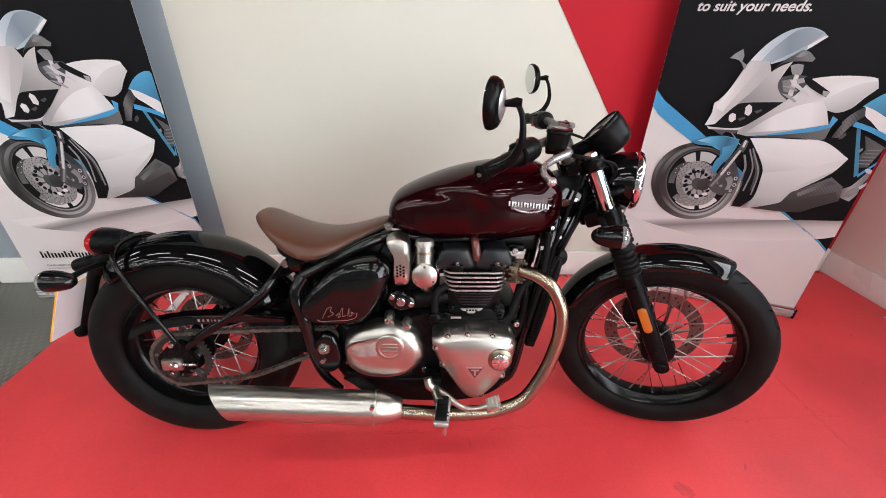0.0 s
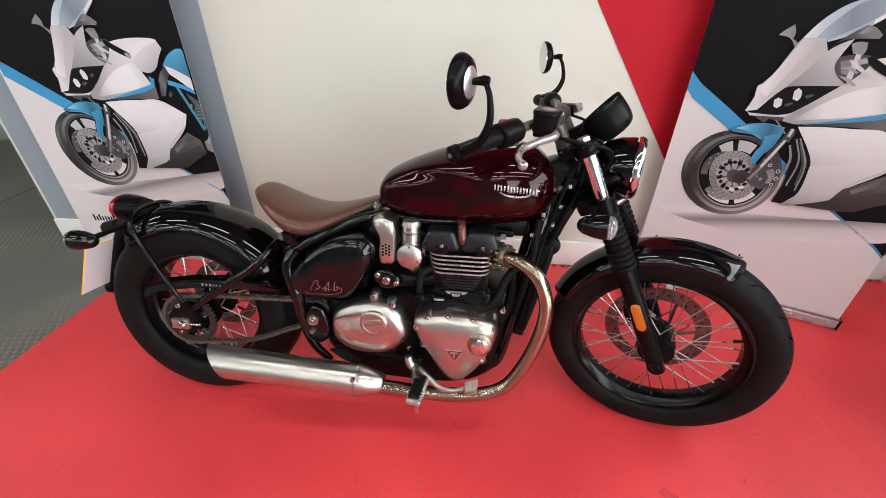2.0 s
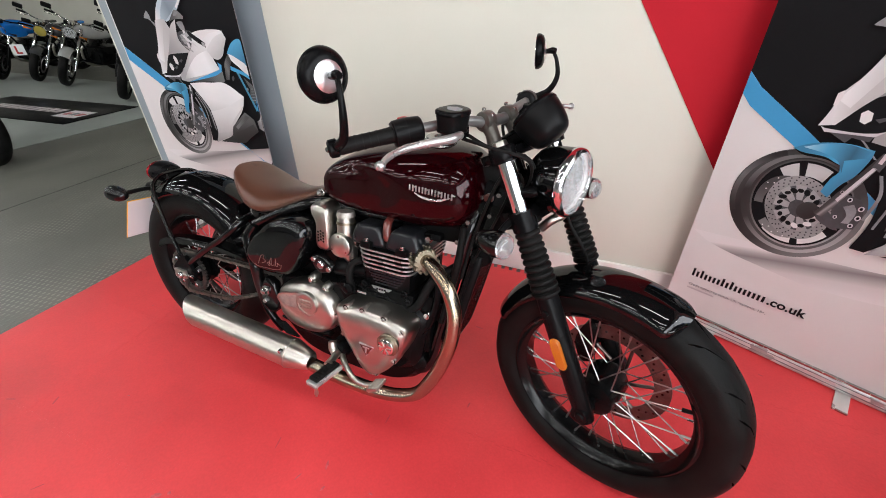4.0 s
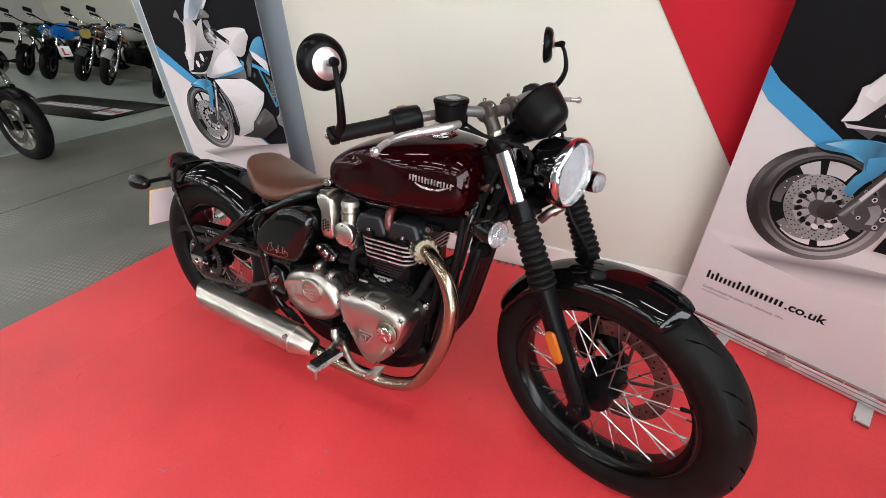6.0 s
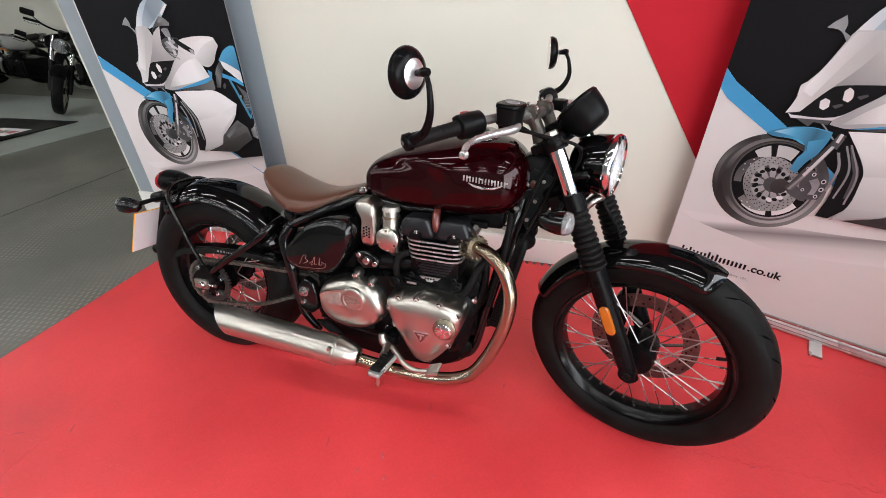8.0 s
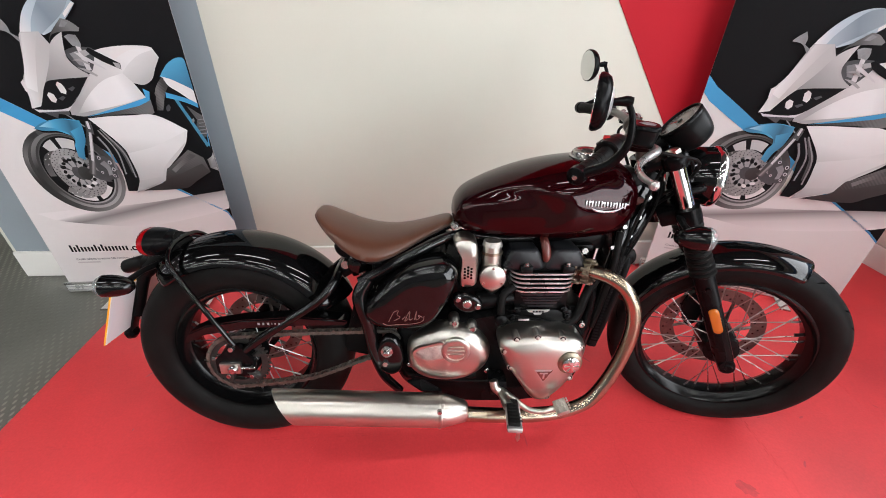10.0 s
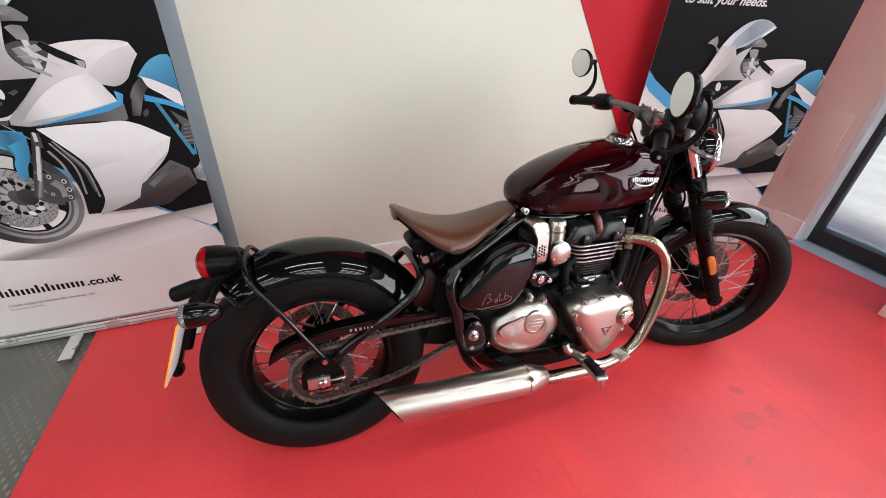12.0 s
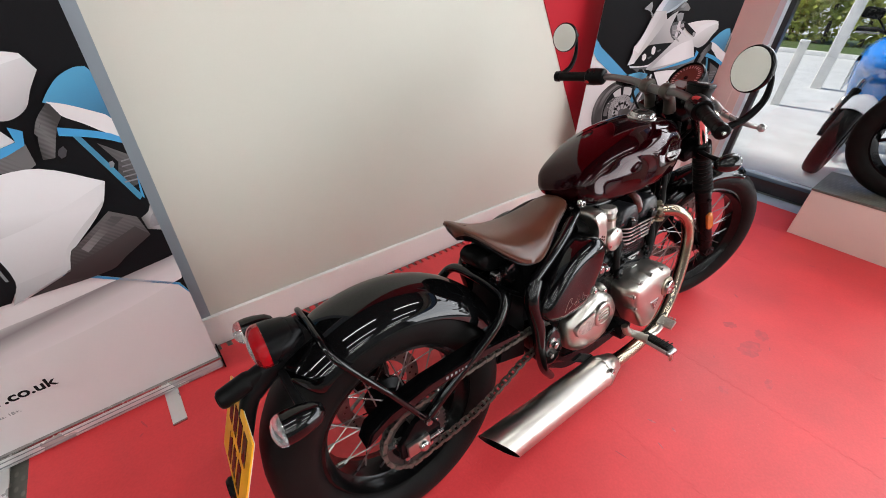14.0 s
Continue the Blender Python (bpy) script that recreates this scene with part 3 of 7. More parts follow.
    ink("panel_rib_print", [(0.828, 0.797), (0.870, 0.799), (0.870, 0.796), (0.827, 0.793)], 5, M_PRINTM)
    ink("panel_rib_print", [(0.825, 0.783), (0.868, 0.785), (0.867, 0.782), (0.824, 0.779)], 5, M_PRINTM)
    ink("panel_rib_print", [(0.822, 0.769), (0.865, 0.771), (0.864, 0.767), (0.821, 0.765)], 5, M_PRINTM)
    ink("frame_tube_print", [(0.766, 0.903), (0.780, 0.899), (0.847, 0.721), (0.836, 0.710)], 5, M_PRINTB2)
    ink("frame_tube_print", [(0.902, 0.781), (0.905, 0.767), (0.848, 0.711), (0.843, 0.722)], 5, M_PRINTB)
    ink("fitting_print", [(0.730, 0.876), (0.741, 0.883), (0.744, 0.872), (0.736, 0.858), (0.727, 0.855), (0.724, 0.864)], 5, M_PRINTD)
    ink("fitting_print", [(0.809, 0.826), (0.817, 0.829), (0.819, 0.821), (0.814, 0.812), (0.807, 0.812)], 6, M_PRINTM)
    ink("fitting_print", [(0.858, 0.748), (0.874, 0.749), (0.895, 0.737), (0.887, 0.728), (0.865, 0.735)], 6, M_PRINTG)
    ink("fitting_print", [(0.887, 0.837), (0.896, 0.842), (0.895, 0.827), (0.886, 0.821)], 6, M_PRINTG)
    ink("tail_blue_print", [(0.746, 0.985), (0.764, 1.007), (0.791, 1.033), (0.825, 1.050), (0.847, 1.051), (0.860, 1.030), (0.863, 1.015), (0.864, 0.931), (0.801, 0.957)], 17, blend("tail blue", ((0, (0.03, 0.14, 0.25)), (0.6, (0.045, 0.22, 0.38)), (1, (0.06, 0.28, 0.46))), (0.83 + shift, 0.96), (0.79 + shift, 1.04)))
    ink("seat_end_print", [(0.867, 1.022), (0.902, 1.006), (0.900, 0.931), (0.886, 0.923), (0.864, 0.931)], 16, blend("seat end", ((0, tone(0.26)), (0.3, tone(0.1)), (1, tone(0.07))), (0.866 + shift, 0.98), (0.90 + shift, 0.97)))
    ink("seat_rim_print", [(0.862, 1.030), (0.869, 1.020), (0.902, 1.005), (0.902, 1.010), (0.874, 1.022)], 17, M_PRINTG)
    ink("tail_white_print", [(0.752, 0.986), (0.787, 0.974), (0.865, 0.933), (0.887, 0.925), (0.902, 0.933), (0.900, 0.881), (0.887, 0.874), (0.844, 0.892), (0.795, 0.931), (0.765, 0.954)], 18, M_PRINTW)
    ink("tail_shade_print", [(0.762, 0.979), (0.766, 0.954), (0.794, 0.929), (0.844, 0.891), (0.788, 0.914), (0.755, 0.930)], 17, M_PRINTK)
    ink("frame_tube_print", [(0.748, 0.929), (0.815, 0.908), (0.910, 0.866), (0.904, 0.848), (0.809, 0.892), (0.744, 0.910)], 19, M_PRINTB)
    ink("frame_joint_print", [(0.706, 0.923), (0.723, 0.953), (0.752, 0.984), (0.758, 0.979), (0.723, 0.939), (0.709, 0.915)], 20, blend("joint", ((0, tone(0.025)), (0.5, tone(0.14)), (1, tone(0.03))), (0.70 + shift, 0.91), (0.76 + shift, 0.92), 0.15))
    ink("frame_joint_print", [(0.709, 0.915), (0.730, 0.948), (0.756, 0.982), (0.766, 0.952), (0.747, 0.926), (0.718, 0.862), (0.696, 0.862)], 21, blend("joint", ((0, tone(0.025)), (0.5, tone(0.14)), (1, tone(0.03))), (0.70 + shift, 0.91), (0.76 + shift, 0.92), 0.15))
    ink("engine_print", [(0.824, 0.620), (0.821, 0.658), (0.844, 0.674), (0.871, 0.738), (0.887, 0.723), (0.875, 0.678), (0.877, 0.641), (0.863, 0.607)], 5, blend("engine", ((0, tone(0.1)), (0.5, tone(0.4)), (1, tone(0.2))), (0.82 + shift, 0.65), (0.88 + shift, 0.66)))
    ink("engine_shade_print", [(0.829, 0.624), (0.843, 0.655), (0.863, 0.674), (0.868, 0.650), (0.856, 0.623)], 6, M_PRINTM)
    ink("tyre_print", ellipse(0.276, 0.609, 0.19, 0.174, -56.7, 60), 3, blend("tyre", ((0, tone(0.05)), (0.25, tone(0.012)), (0.6, tone(0.03)), (1, tone(0.2))), (0.14 + shift, 0.72), (0.42 + shift, 0.48)))
    ink("tread_shine_print", sector(0.276, 0.609, 0.19, 0.174, -56.7, 0.9, 0.985, 170, 262), 4, blend("tread", ((0, tone(0.02)), (0.5, tone(0.14)), (1, tone(0.015))), (0.11 + shift, 0.58), (0.2 + shift, 0.76)))
    ink("tyre_wall_print", ellipse(0.285, 0.611, 0.172, 0.150, -64, 60), 5, blend("tyre wall", ((0, tone(0.16)), (0.2, tone(0.02)), (0.5, tone(0.03)), (0.8, tone(0.26)), (1, tone(0.42))), (0.21 + shift, 0.76), (0.38 + shift, 0.47)))
    ink("bead_print", ellipse(0.288, 0.613, 0.160, 0.137, -70, 56), 6, blend("bead", ((0, tone(0.02)), (0.5, tone(0.03)), (1, tone(0.09))), (0.21 + shift, 0.74), (0.38 + shift, 0.48)))
    ink("rim_print", ellipse(0.290, 0.616, 0.153, 0.130, -72.3, 56), 7, blend("rim", ((0, tone(0.05)), (0.5, tone(0.1)), (1, tone(0.34))), (0.21 + shift, 0.74), (0.36 + shift, 0.49)))
    ink("wheel_print", ellipse(0.290, 0.617, 0.147, 0.125, -72.3, 56), 8, M_PRINTK)
    for a0, a1 in ((-52, -8), (2, 40), (140, 172), (182, 206)):
        ink("spoke_gap_print", sector(0.290, 0.617, 0.147, 0.125, -72.3, 0.66, 0.95, a0, a1), 9, blend("gap", ((0, tone(0.5)), (1, tone(0.68, 0.03))), (0.2 + shift, 0.6), (0.3 + shift, 0.5)))
    ink("far_disc_print", sector(0.262, 0.598, 0.111, 0.085, -61.5, 0.72, 1.0, -70, 250, 40), 10, blend("far disc", ((0, tone(0.05)), (1, tone(0.24))), (0.2 + shift, 0.68), (0.3 + shift, 0.5)))
    ink("disc_print", ellipse(0.292, 0.606, 0.111, 0.085, -61.5, 48), 11, blend("disc", ((0, tone(0.3)), (0.4, tone(0.2)), (1, tone(0.3))), (0.24 + shift, 0.70), (0.34 + shift, 0.5)))
    ink("disc_inner_print", ellipse(0.294, 0.606, 0.079, 0.06, -61.5, 40), 12, M_PRINTD)
    ca, sa = math.cos(radians(-61.5)), math.sin(radians(-61.5))
    on = lambda f, a: (0.293 + 0.111 * f * math.cos(a) * ca - 0.085 * f * math.sin(a) * sa, 0.606 + 0.111 * f * math.cos(a) * sa + 0.085 * f * math.sin(a) * ca)
    for k in range(9):
        a = 2 * math.pi * k / 9
        p, q, r, s = on(0.28, a - 0.3), on(0.74, a - 0.22), on(0.74, a + 0.22), on(0.28, a + 0.3)
        ink("disc_arm_print", [p, q, r, s], 13, M_PRINTC)
        x, z = on(0.56, a)
        ink("disc_slot_print", ellipse(x, z, 0.0085, 0.0065, 40 * k, 12), 14, M_PRINTK)
        x, z = on(0.56, a + 0.35)
        ink("disc_slot_print", ellipse(x, z, 0.011, 0.0075, 40 * k, 12), 14, M_PRINTP if k in (0, 1, 8) else M_PRINTK)
    for k in range(84):
        f = (0.95, 0.87, 0.79)[k % 3]
        x, z = on(f, 2 * math.pi * k / 84)
        ink("disc_hole_print", ellipse(x, z, 0.0023, 0.0023, 0, 6), 12, M_PRINTK)
    for k in range(26):
        x, z = on((0.95, 0.84)[k % 2], radians(-60 + 11 * k))
        ink("rim_hole_print", ellipse(x - 0.03, z - 0.008, 0.0024, 0.0024, 0, 6), 10.5, M_PRINTP)
    ink("hub_print", ellipse(0.318, 0.607, 0.027, 0.03, 0, 24), 15, blend("hub", ((0, tone(0.03)), (1, tone(0.008))), (0.29 + shift, 0.62), (0.33 + shift, 0.59)))
    ink("radiator_print", [(0.429, 0.817), (0.498, 0.739), (0.522, 0.691), (0.530, 0.573), (0.492, 0.522), (0.456, 0.522), (0.465, 0.618), (0.448, 0.720), (0.420, 0.792)], 13, M_PRINTK)
    ink("vent_print", [(0.451, 0.783), (0.491, 0.732), (0.510, 0.690), (0.511, 0.611), (0.503, 0.603), (0.495, 0.688), (0.479, 0.724)], 14, M_PRINTD)
    ink("caliper_print", [(0.361, 0.663), (0.381, 0.688), (0.423, 0.678), (0.443, 0.635), (0.440, 0.584), (0.407, 0.575), (0.380, 0.605)], 14, M_PRINTD)
    ink("caliper_shine_print", [(0.392, 0.647), (0.412, 0.661), (0.426, 0.639), (0.424, 0.598), (0.407, 0.595), (0.409, 0.623)], 15, M_PRINTM)
    ink("axle_plate_print", [(0.332, 0.612), (0.349, 0.631), (0.393, 0.600), (0.409, 0.568), (0.392, 0.568), (0.351, 0.587)], 15, M_PRINTD)
    ink("fork_print", [(0.409, 0.822), (0.429, 0.817), (0.359, 0.599), (0.335, 0.605)], 16, blend("fork", ((0, tone(0.015)), (0.45, tone(0.05)), (0.6, tone(0.3)), (0.75, tone(0.12)), (1, tone(0.02))), (0.365 + shift, 0.715), (0.4 + shift, 0.70)))
    ink("fork_shine_print", [(0.405, 0.778), (0.414, 0.777), (0.374, 0.658), (0.366, 0.664)], 17, M_PRINTG)
    ink("fork_sleeve_print", [(0.401, 0.778), (0.422, 0.768), (0.428, 0.805), (0.409, 0.822)], 17, M_PRINTD)
    ink("mudguard_print", [(0.212, 0.795), (0.242, 0.813), (0.282, 0.826), (0.334, 0.832), (0.390, 0.824), (0.391, 0.798), (0.379, 0.744), (0.359, 0.709), (0.346, 0.664), (0.324, 0.678), (0.331, 0.724), (0.341, 0.746), (0.335, 0.768), (0.296, 0.780), (0.241, 0.779)], 18, blend("guard", ((0, (0.03, 0.17, 0.3)), (0.5, (0.05, 0.3, 0.52)), (1, (0.02, 0.1, 0.18))), (0.24 + shift, 0.80), (0.40 + shift, 0.74)))
    ink("mudguard_top_print", [(0.234, 0.802), (0.283, 0.823), (0.335, 0.830), (0.383, 0.820), (0.381, 0.800), (0.339, 0.783), (0.347, 0.746), (0.328, 0.776), (0.292, 0.793)], 19, blend("guard top", ((0, (0.35, 0.55, 0.65)), (0.35, (0.06, 0.3, 0.5)), (0.7, (0.02, 0.1, 0.17)), (1, (0.04, 0.24, 0.42))), (0.23 + shift, 0.81), (0.40 + shift, 0.80)))
    ink("mudguard_lip_print", [(0.209, 0.795), (0.241, 0.779), (0.297, 0.777), (0.331, 0.767), (0.295, 0.784), (0.239, 0.786)], 19, M_PRINTK)
    ink("screen_print", [(0.322, 1.117), (0.341, 1.155), (0.365, 1.191), (0.402, 1.226), (0.439, 1.244), (0.481, 1.248), (0.521, 1.236), (0.546, 1.218), (0.498, 1.173), (0.445, 1.137), (0.400, 1.119), (0.392, 1.130), (0.330, 1.129)], 13, blend("screen", ((0, tone(0.66)), (0.4, (0.4, 0.46, 0.52)), (1, (0.3, 0.36, 0.42))), (0.33 + shift, 1.16), (0.46 + shift, 1.20)))
    ink("screen_tint_print", [(0.364, 1.128), (0.380, 1.162), (0.407, 1.199), (0.443, 1.236), (0.483, 1.245), (0.529, 1.229), (0.502, 1.197), (0.461, 1.165), (0.417, 1.136), (0.398, 1.123)], 14, blend("screen tint", ((0, (0.3, 0.36, 0.42)), (0.5, (0.16, 0.2, 0.24)), (1, (0.22, 0.26, 0.3))), (0.37 + shift, 1.15), (0.52 + shift, 1.21)))
    ink("screen_edge_print", [(0.497, 1.175), (0.546, 1.218), (0.536, 1.222), (0.495, 1.187)], 15, M_PRINTW)
    ink("cockpit_print", [(0.439, 1.067), (0.475, 1.081), (0.534, 1.082), (0.551, 1.073), (0.533, 1.027), (0.515, 1.001), (0.491, 0.994), (0.463, 1.019)], 12, M_PRINTD)
    ink("gauge_print", [(0.459, 1.061), (0.488, 1.070), (0.509, 1.053), (0.499, 1.018), (0.476, 1.023)], 13, M_PRINTM)
    ink("reservoir_print", [(0.466, 1.116), (0.484, 1.123), (0.507, 1.121), (0.512, 1.097), (0.509, 1.083), (0.482, 1.086)], 14, M_PRINTM)
    ink("stem_print", [(0.491, 1.088), (0.506, 1.084), (0.513, 1.006), (0.496, 1.005)], 14, M_PRINTG)
    ink("bar_print", [(0.520, 1.071), (0.534, 1.082), (0.557, 1.069), (0.624, 1.030), (0.620, 1.009), (0.557, 1.041)], 20, M_PRINTK)
    ink("lever_print", [(0.480, 1.067), (0.501, 1.060), (0.563, 1.015), (0.568, 1.007), (0.550, 1.017), (0.497, 1.048)], 21, M_PRINTG)
    ink("tank_print", [(0.372, 0.846), (0.374, 0.872), (0.429, 0.917), (0.488, 0.983), (0.520, 1.011), (0.551, 1.073), (0.584, 1.081), (0.650, 1.089), (0.726, 1.089), (0.750, 1.084), (0.765, 1.051), (0.738, 1.013), (0.715, 0.976), (0.679, 0.956), (0.643, 0.962), (0.669, 0.910), (0.622, 0.895), (0.426, 0.840)], 16, blend("tank", ((0, tone(0.34)), (0.35, tone(0.5, 0.02)), (1, tone(0.7))), (0.46 + shift, 0.86), (0.62 + shift, 1.08)))
    ink("tank_shine_print", [(0.401, 0.851), (0.460, 0.914), (0.536, 0.970), (0.617, 0.997), (0.651, 0.941), (0.667, 0.912), (0.569, 0.883)], 17, blend("shoulder", ((0, tone(0.4)), (0.3, tone(0.7)), (0.75, tone(0.74)), (1, tone(0.56))), (0.40 + shift, 0.90), (0.66 + shift, 0.97)))
    ink("tank_shade_print", [(0.617, 0.997), (0.650, 1.028), (0.697, 1.059), (0.754, 1.077), (0.765, 1.051), (0.738, 1.013), (0.715, 0.976), (0.679, 0.956), (0.643, 0.962)], 17, blend("haunch", ((0, tone(0.62)), (0.5, tone(0.5)), (1, tone(0.36))), (0.66 + shift, 1.05), (0.71 + shift, 0.97)))
    ink("tank_line_print", [(0.551, 1.073), (0.625, 1.086), (0.726, 1.088), (0.751, 1.083), (0.673, 1.075), (0.608, 1.044), (0.593, 1.058)], 18, M_PRINTW)
    ink("under_dark_print", [(0.433, 0.835), (0.627, 0.882), (0.682, 0.902), (0.680, 0.853), (0.661, 0.844), (0.583, 0.848)], 15, blend("under", ((0, tone(0.03)), (0.6, tone(0.07)), (1, tone(0.13))), (0.50 + shift, 0.85), (0.66 + shift, 0.88), 0.2))
    ink("blue_line_print", [(0.427, 0.838), (0.622, 0.895), (0.669, 0.910), (0.669, 0.943), (0.690, 0.931), (0.680, 0.900), (0.628, 0.878)], 19, M_PRINTB)
    ink("lower_fairing_print", [(0.427, 0.832), (0.507, 0.840), (0.585, 0.843), (0.680, 0.844), (0.784, 0.784), (0.754, 0.720), (0.666, 0.632), (0.651, 0.622), (0.628, 0.567), (0.494, 0.517), (0.525, 0.581), (0.520, 0.691), (0.498, 0.739)], 20, blend("flank", ((0, tone(0.74)), (0.55, tone(0.68)), (1, tone(0.52))), (0.60 + shift, 0.84), (0.58 + shift, 0.70)))
    ink("fairing_crease_print", [(0.520, 0.691), (0.633, 0.719), (0.784, 0.784), (0.754, 0.720), (0.666, 0.632), (0.651, 0.622), (0.628, 0.567), (0.494, 0.517), (0.525, 0.581)], 21, blend("flank low", ((0, tone(0.66)), (0.6, tone(0.52)), (1, tone(0.44))), (0.62 + shift, 0.74), (0.60 + shift, 0.56)))
    ink("fairing_edge_print", [(0.524, 0.572), (0.621, 0.588), (0.653, 0.639), (0.762, 0.736), (0.754, 0.720), (0.666, 0.632), (0.651, 0.622), (0.628, 0.567), (0.494, 0.517)], 22, blend("flank edge", ((0, tone(0.5)), (1, tone(0.38))), (0.62 + shift, 0.62), (0.60 + shift, 0.54)))
    ink("belly_print", [(0.524, 0.525), (0.629, 0.566), (0.652, 0.621), (0.666, 0.631), (0.761, 0.704), (0.813, 0.669), (0.824, 0.607), (0.753, 0.564), (0.704, 0.534)], 21, blend("belly", ((0, tone(0.10)), (0.5, tone(0.05)), (1, tone(0.022))), (0.72 + shift, 0.68), (0.70 + shift, 0.55), 0.25))
    ink("belly_shade_print", [(0.595, 0.543), (0.635, 0.577), (0.698, 0.600), (0.799, 0.644), (0.824, 0.607), (0.753, 0.564), (0.704, 0.534)], 22, blend("belly low", ((0, tone(0.035, 0.06)), (1, tone(0.014, 0.1))), (0.72 + shift, 0.63), (0.72 + shift, 0.55)))
    ink("belly_shine_print", [(0.671, 0.620), (0.762, 0.689), (0.786, 0.678), (0.724, 0.638), (0.681, 0.605)], 22, blend("belly shine", ((0, tone(0.16)), (1, tone(0.06))), (0.70 + shift, 0.66), (0.77 + shift, 0.66), 0.3))
    ink("front_fairing_print", [(0.242, 0.870), (0.252, 0.909), (0.258, 0.950), (0.263, 0.972), (0.286, 1.012), (0.306, 1.071), (0.321, 1.118), (0.330, 1.129), (0.391, 1.131), (0.411, 1.091), (0.436, 1.114), (0.467, 1.131), (0.452, 1.081), (0.448, 1.047), (0.468, 1.014), (0.502, 0.989), (0.489, 0.982), (0.360, 0.971), (0.332, 0.959), (0.279, 0.878)], 18, blend("nose", ((0, tone(0.66)), (0.25, tone(0.5, 0.03)), (1, tone(0.42, 0.03))), (0.25 + shift, 0.98), (0.40 + shift, 1.02)))
    ink("fairing_side_print", [(0.411, 1.091), (0.436, 1.114), (0.467, 1.131), (0.452, 1.081), (0.448, 1.047), (0.468, 1.014), (0.502, 0.989), (0.489, 0.982), (0.370, 0.972), (0.333, 0.961), (0.379, 1.030)], 19, blend("cheek", ((0, tone(0.22)), (0.5, tone(0.33, 0.02)), (1, tone(0.46, 0.02))), (0.34 + shift, 0.97), (0.45 + shift, 1.10)))
    ink("fairing_shine_print", [(0.259, 0.947), (0.308, 1.067), (0.331, 1.126), (0.383, 1.128), (0.343, 1.050), (0.292, 0.929)], 19, blend("brow", ((0, tone(0.74)), (0.45, tone(0.58, 0.02)), (1, tone(0.44, 0.03))), (0.27 + shift, 1.03), (0.37 + shift, 1.03)))
    ink("lamp_panel_print", [(0.259, 0.866), (0.279, 0.878), (0.332, 0.960), (0.360, 0.972), (0.491, 0.983), (0.431, 0.919), (0.376, 0.872), (0.298, 0.860)], 20, M_PRINTK)
    ink("chin_print", [(0.249, 0.870), (0.309, 0.861), (0.374, 0.871), (0.367, 0.845), (0.328, 0.850), (0.319, 0.833), (0.279, 0.854)], 19, M_PRINTD)
    ink("lamp_print", [(0.373, 0.928), (0.368, 0.955), (0.377, 0.967), (0.390, 0.958), (0.395, 0.936), (0.389, 0.922)], 21, M_PRINTW)
    ink("lamp_print", [(0.325, 0.897), (0.320, 0.919), (0.330, 0.929), (0.344, 0.923), (0.348, 0.903), (0.338, 0.891)], 21, M_PRINTW)
    ink("far_lamp_print", [(0.253, 0.932), (0.251, 0.964), (0.263, 0.974), (0.265, 0.954), (0.261, 0.928)], 21, M_PRINTW)
    ink("wing_mirror_print", [(0.410, 1.093), (0.429, 1.124), (0.457, 1.151), (0.483, 1.173), (0.507, 1.166), (0.533, 1.144), (0.527, 1.133), (0.474, 1.132), (0.432, 1.121)], 22, blend("wing mirror", ((0, tone(0.02)), (0.6, tone(0.06)), (1, tone(0.16))), (0.42 + shift, 1.11), (0.50 + shift, 1.16)))
    ink("mirror_shine_print", [(0.468, 1.147), (0.485, 1.167), (0.503, 1.160), (0.486, 1.146)], 23, M_PRINTM)
    ink("far_mirror_print", [(0.253, 1.136), (0.265, 1.151), (0.288, 1.170), (0.299, 1.147), (0.299, 1.126), (0.320, 1.112), (0.316, 1.095), (0.297, 1.121), (0.282, 1.131)], 20, M_PRINTM)
    for pts, w in (([(0.430, 0.76), (0.452, 0.70), (0.448, 0.62)], 0.004), ([(0.442, 0.785), (0.480, 0.70), (0.478, 0.60)], 0.003), ([(0.452, 0.79), (0.505, 0.69), (0.512, 0.585)], 0.0028), ([(0.40, 0.80), (0.36, 0.84), (0.34, 0.855)], 0.003)):
        q = spline([(x, 0, z) for x, z in pts], 8)
        ink("hose_print", [(p.x - w, p.z) for p in q] + [(p.x + w, p.z) for p in q[::-1]], 16.5, M_PRINTM)
    for x, z, r in ((0.398, 0.672, 0.006), (0.432, 0.652, 0.007), (0.436, 0.622, 0.007), (0.43, 0.594, 0.006), (0.372, 0.69, 0.004), (0.387, 0.61, 0.005)):
        ink("bolt_print", ellipse(x, z, r, r * 1.2, 0, 12), 16, M_PRINTG)
        ink("bolt_print", ellipse(x, z, r * 0.55, r * 0.7, 0, 10), 16.6, M_PRINTK)
    ink("fork_shine_print", [(0.412, 0.822), (0.421, 0.820), (0.418, 0.79), (0.409, 0.792)], 18, M_PRINTG)
    ink("lip_print", [(0.249, 0.871), (0.262, 0.866), (0.374, 0.872), (0.43, 0.918), (0.372, 0.861), (0.262, 0.856)], 22, M_PRINTG)
    for x, z in ((0.385, 0.945), (0.336, 0.911)):
        ink("lamp_glint_print", [(x + 0.018, z - 0.004), (x + 0.04, z + 0.006), (x + 0.046, z), (x + 0.03, z - 0.012)], 21, M_PRINTD)
    for pts in ([(0.462, 1.04), (0.49, 1.046), (0.52, 1.03), (0.516, 1.024), (0.49, 1.036)], [(0.47, 1.016), (0.5, 1.01), (0.53, 0.99), (0.526, 0.984), (0.498, 1.0)], [(0.5, 1.07), (0.523, 1.075), (0.532, 1.06), (0.51, 1.052)], [(0.60, 1.034), (0.622, 1.03), (0.62, 1.012), (0.606, 1.014)]):
        ink("cockpit_shine_print", pts, 22, M_PRINTC)
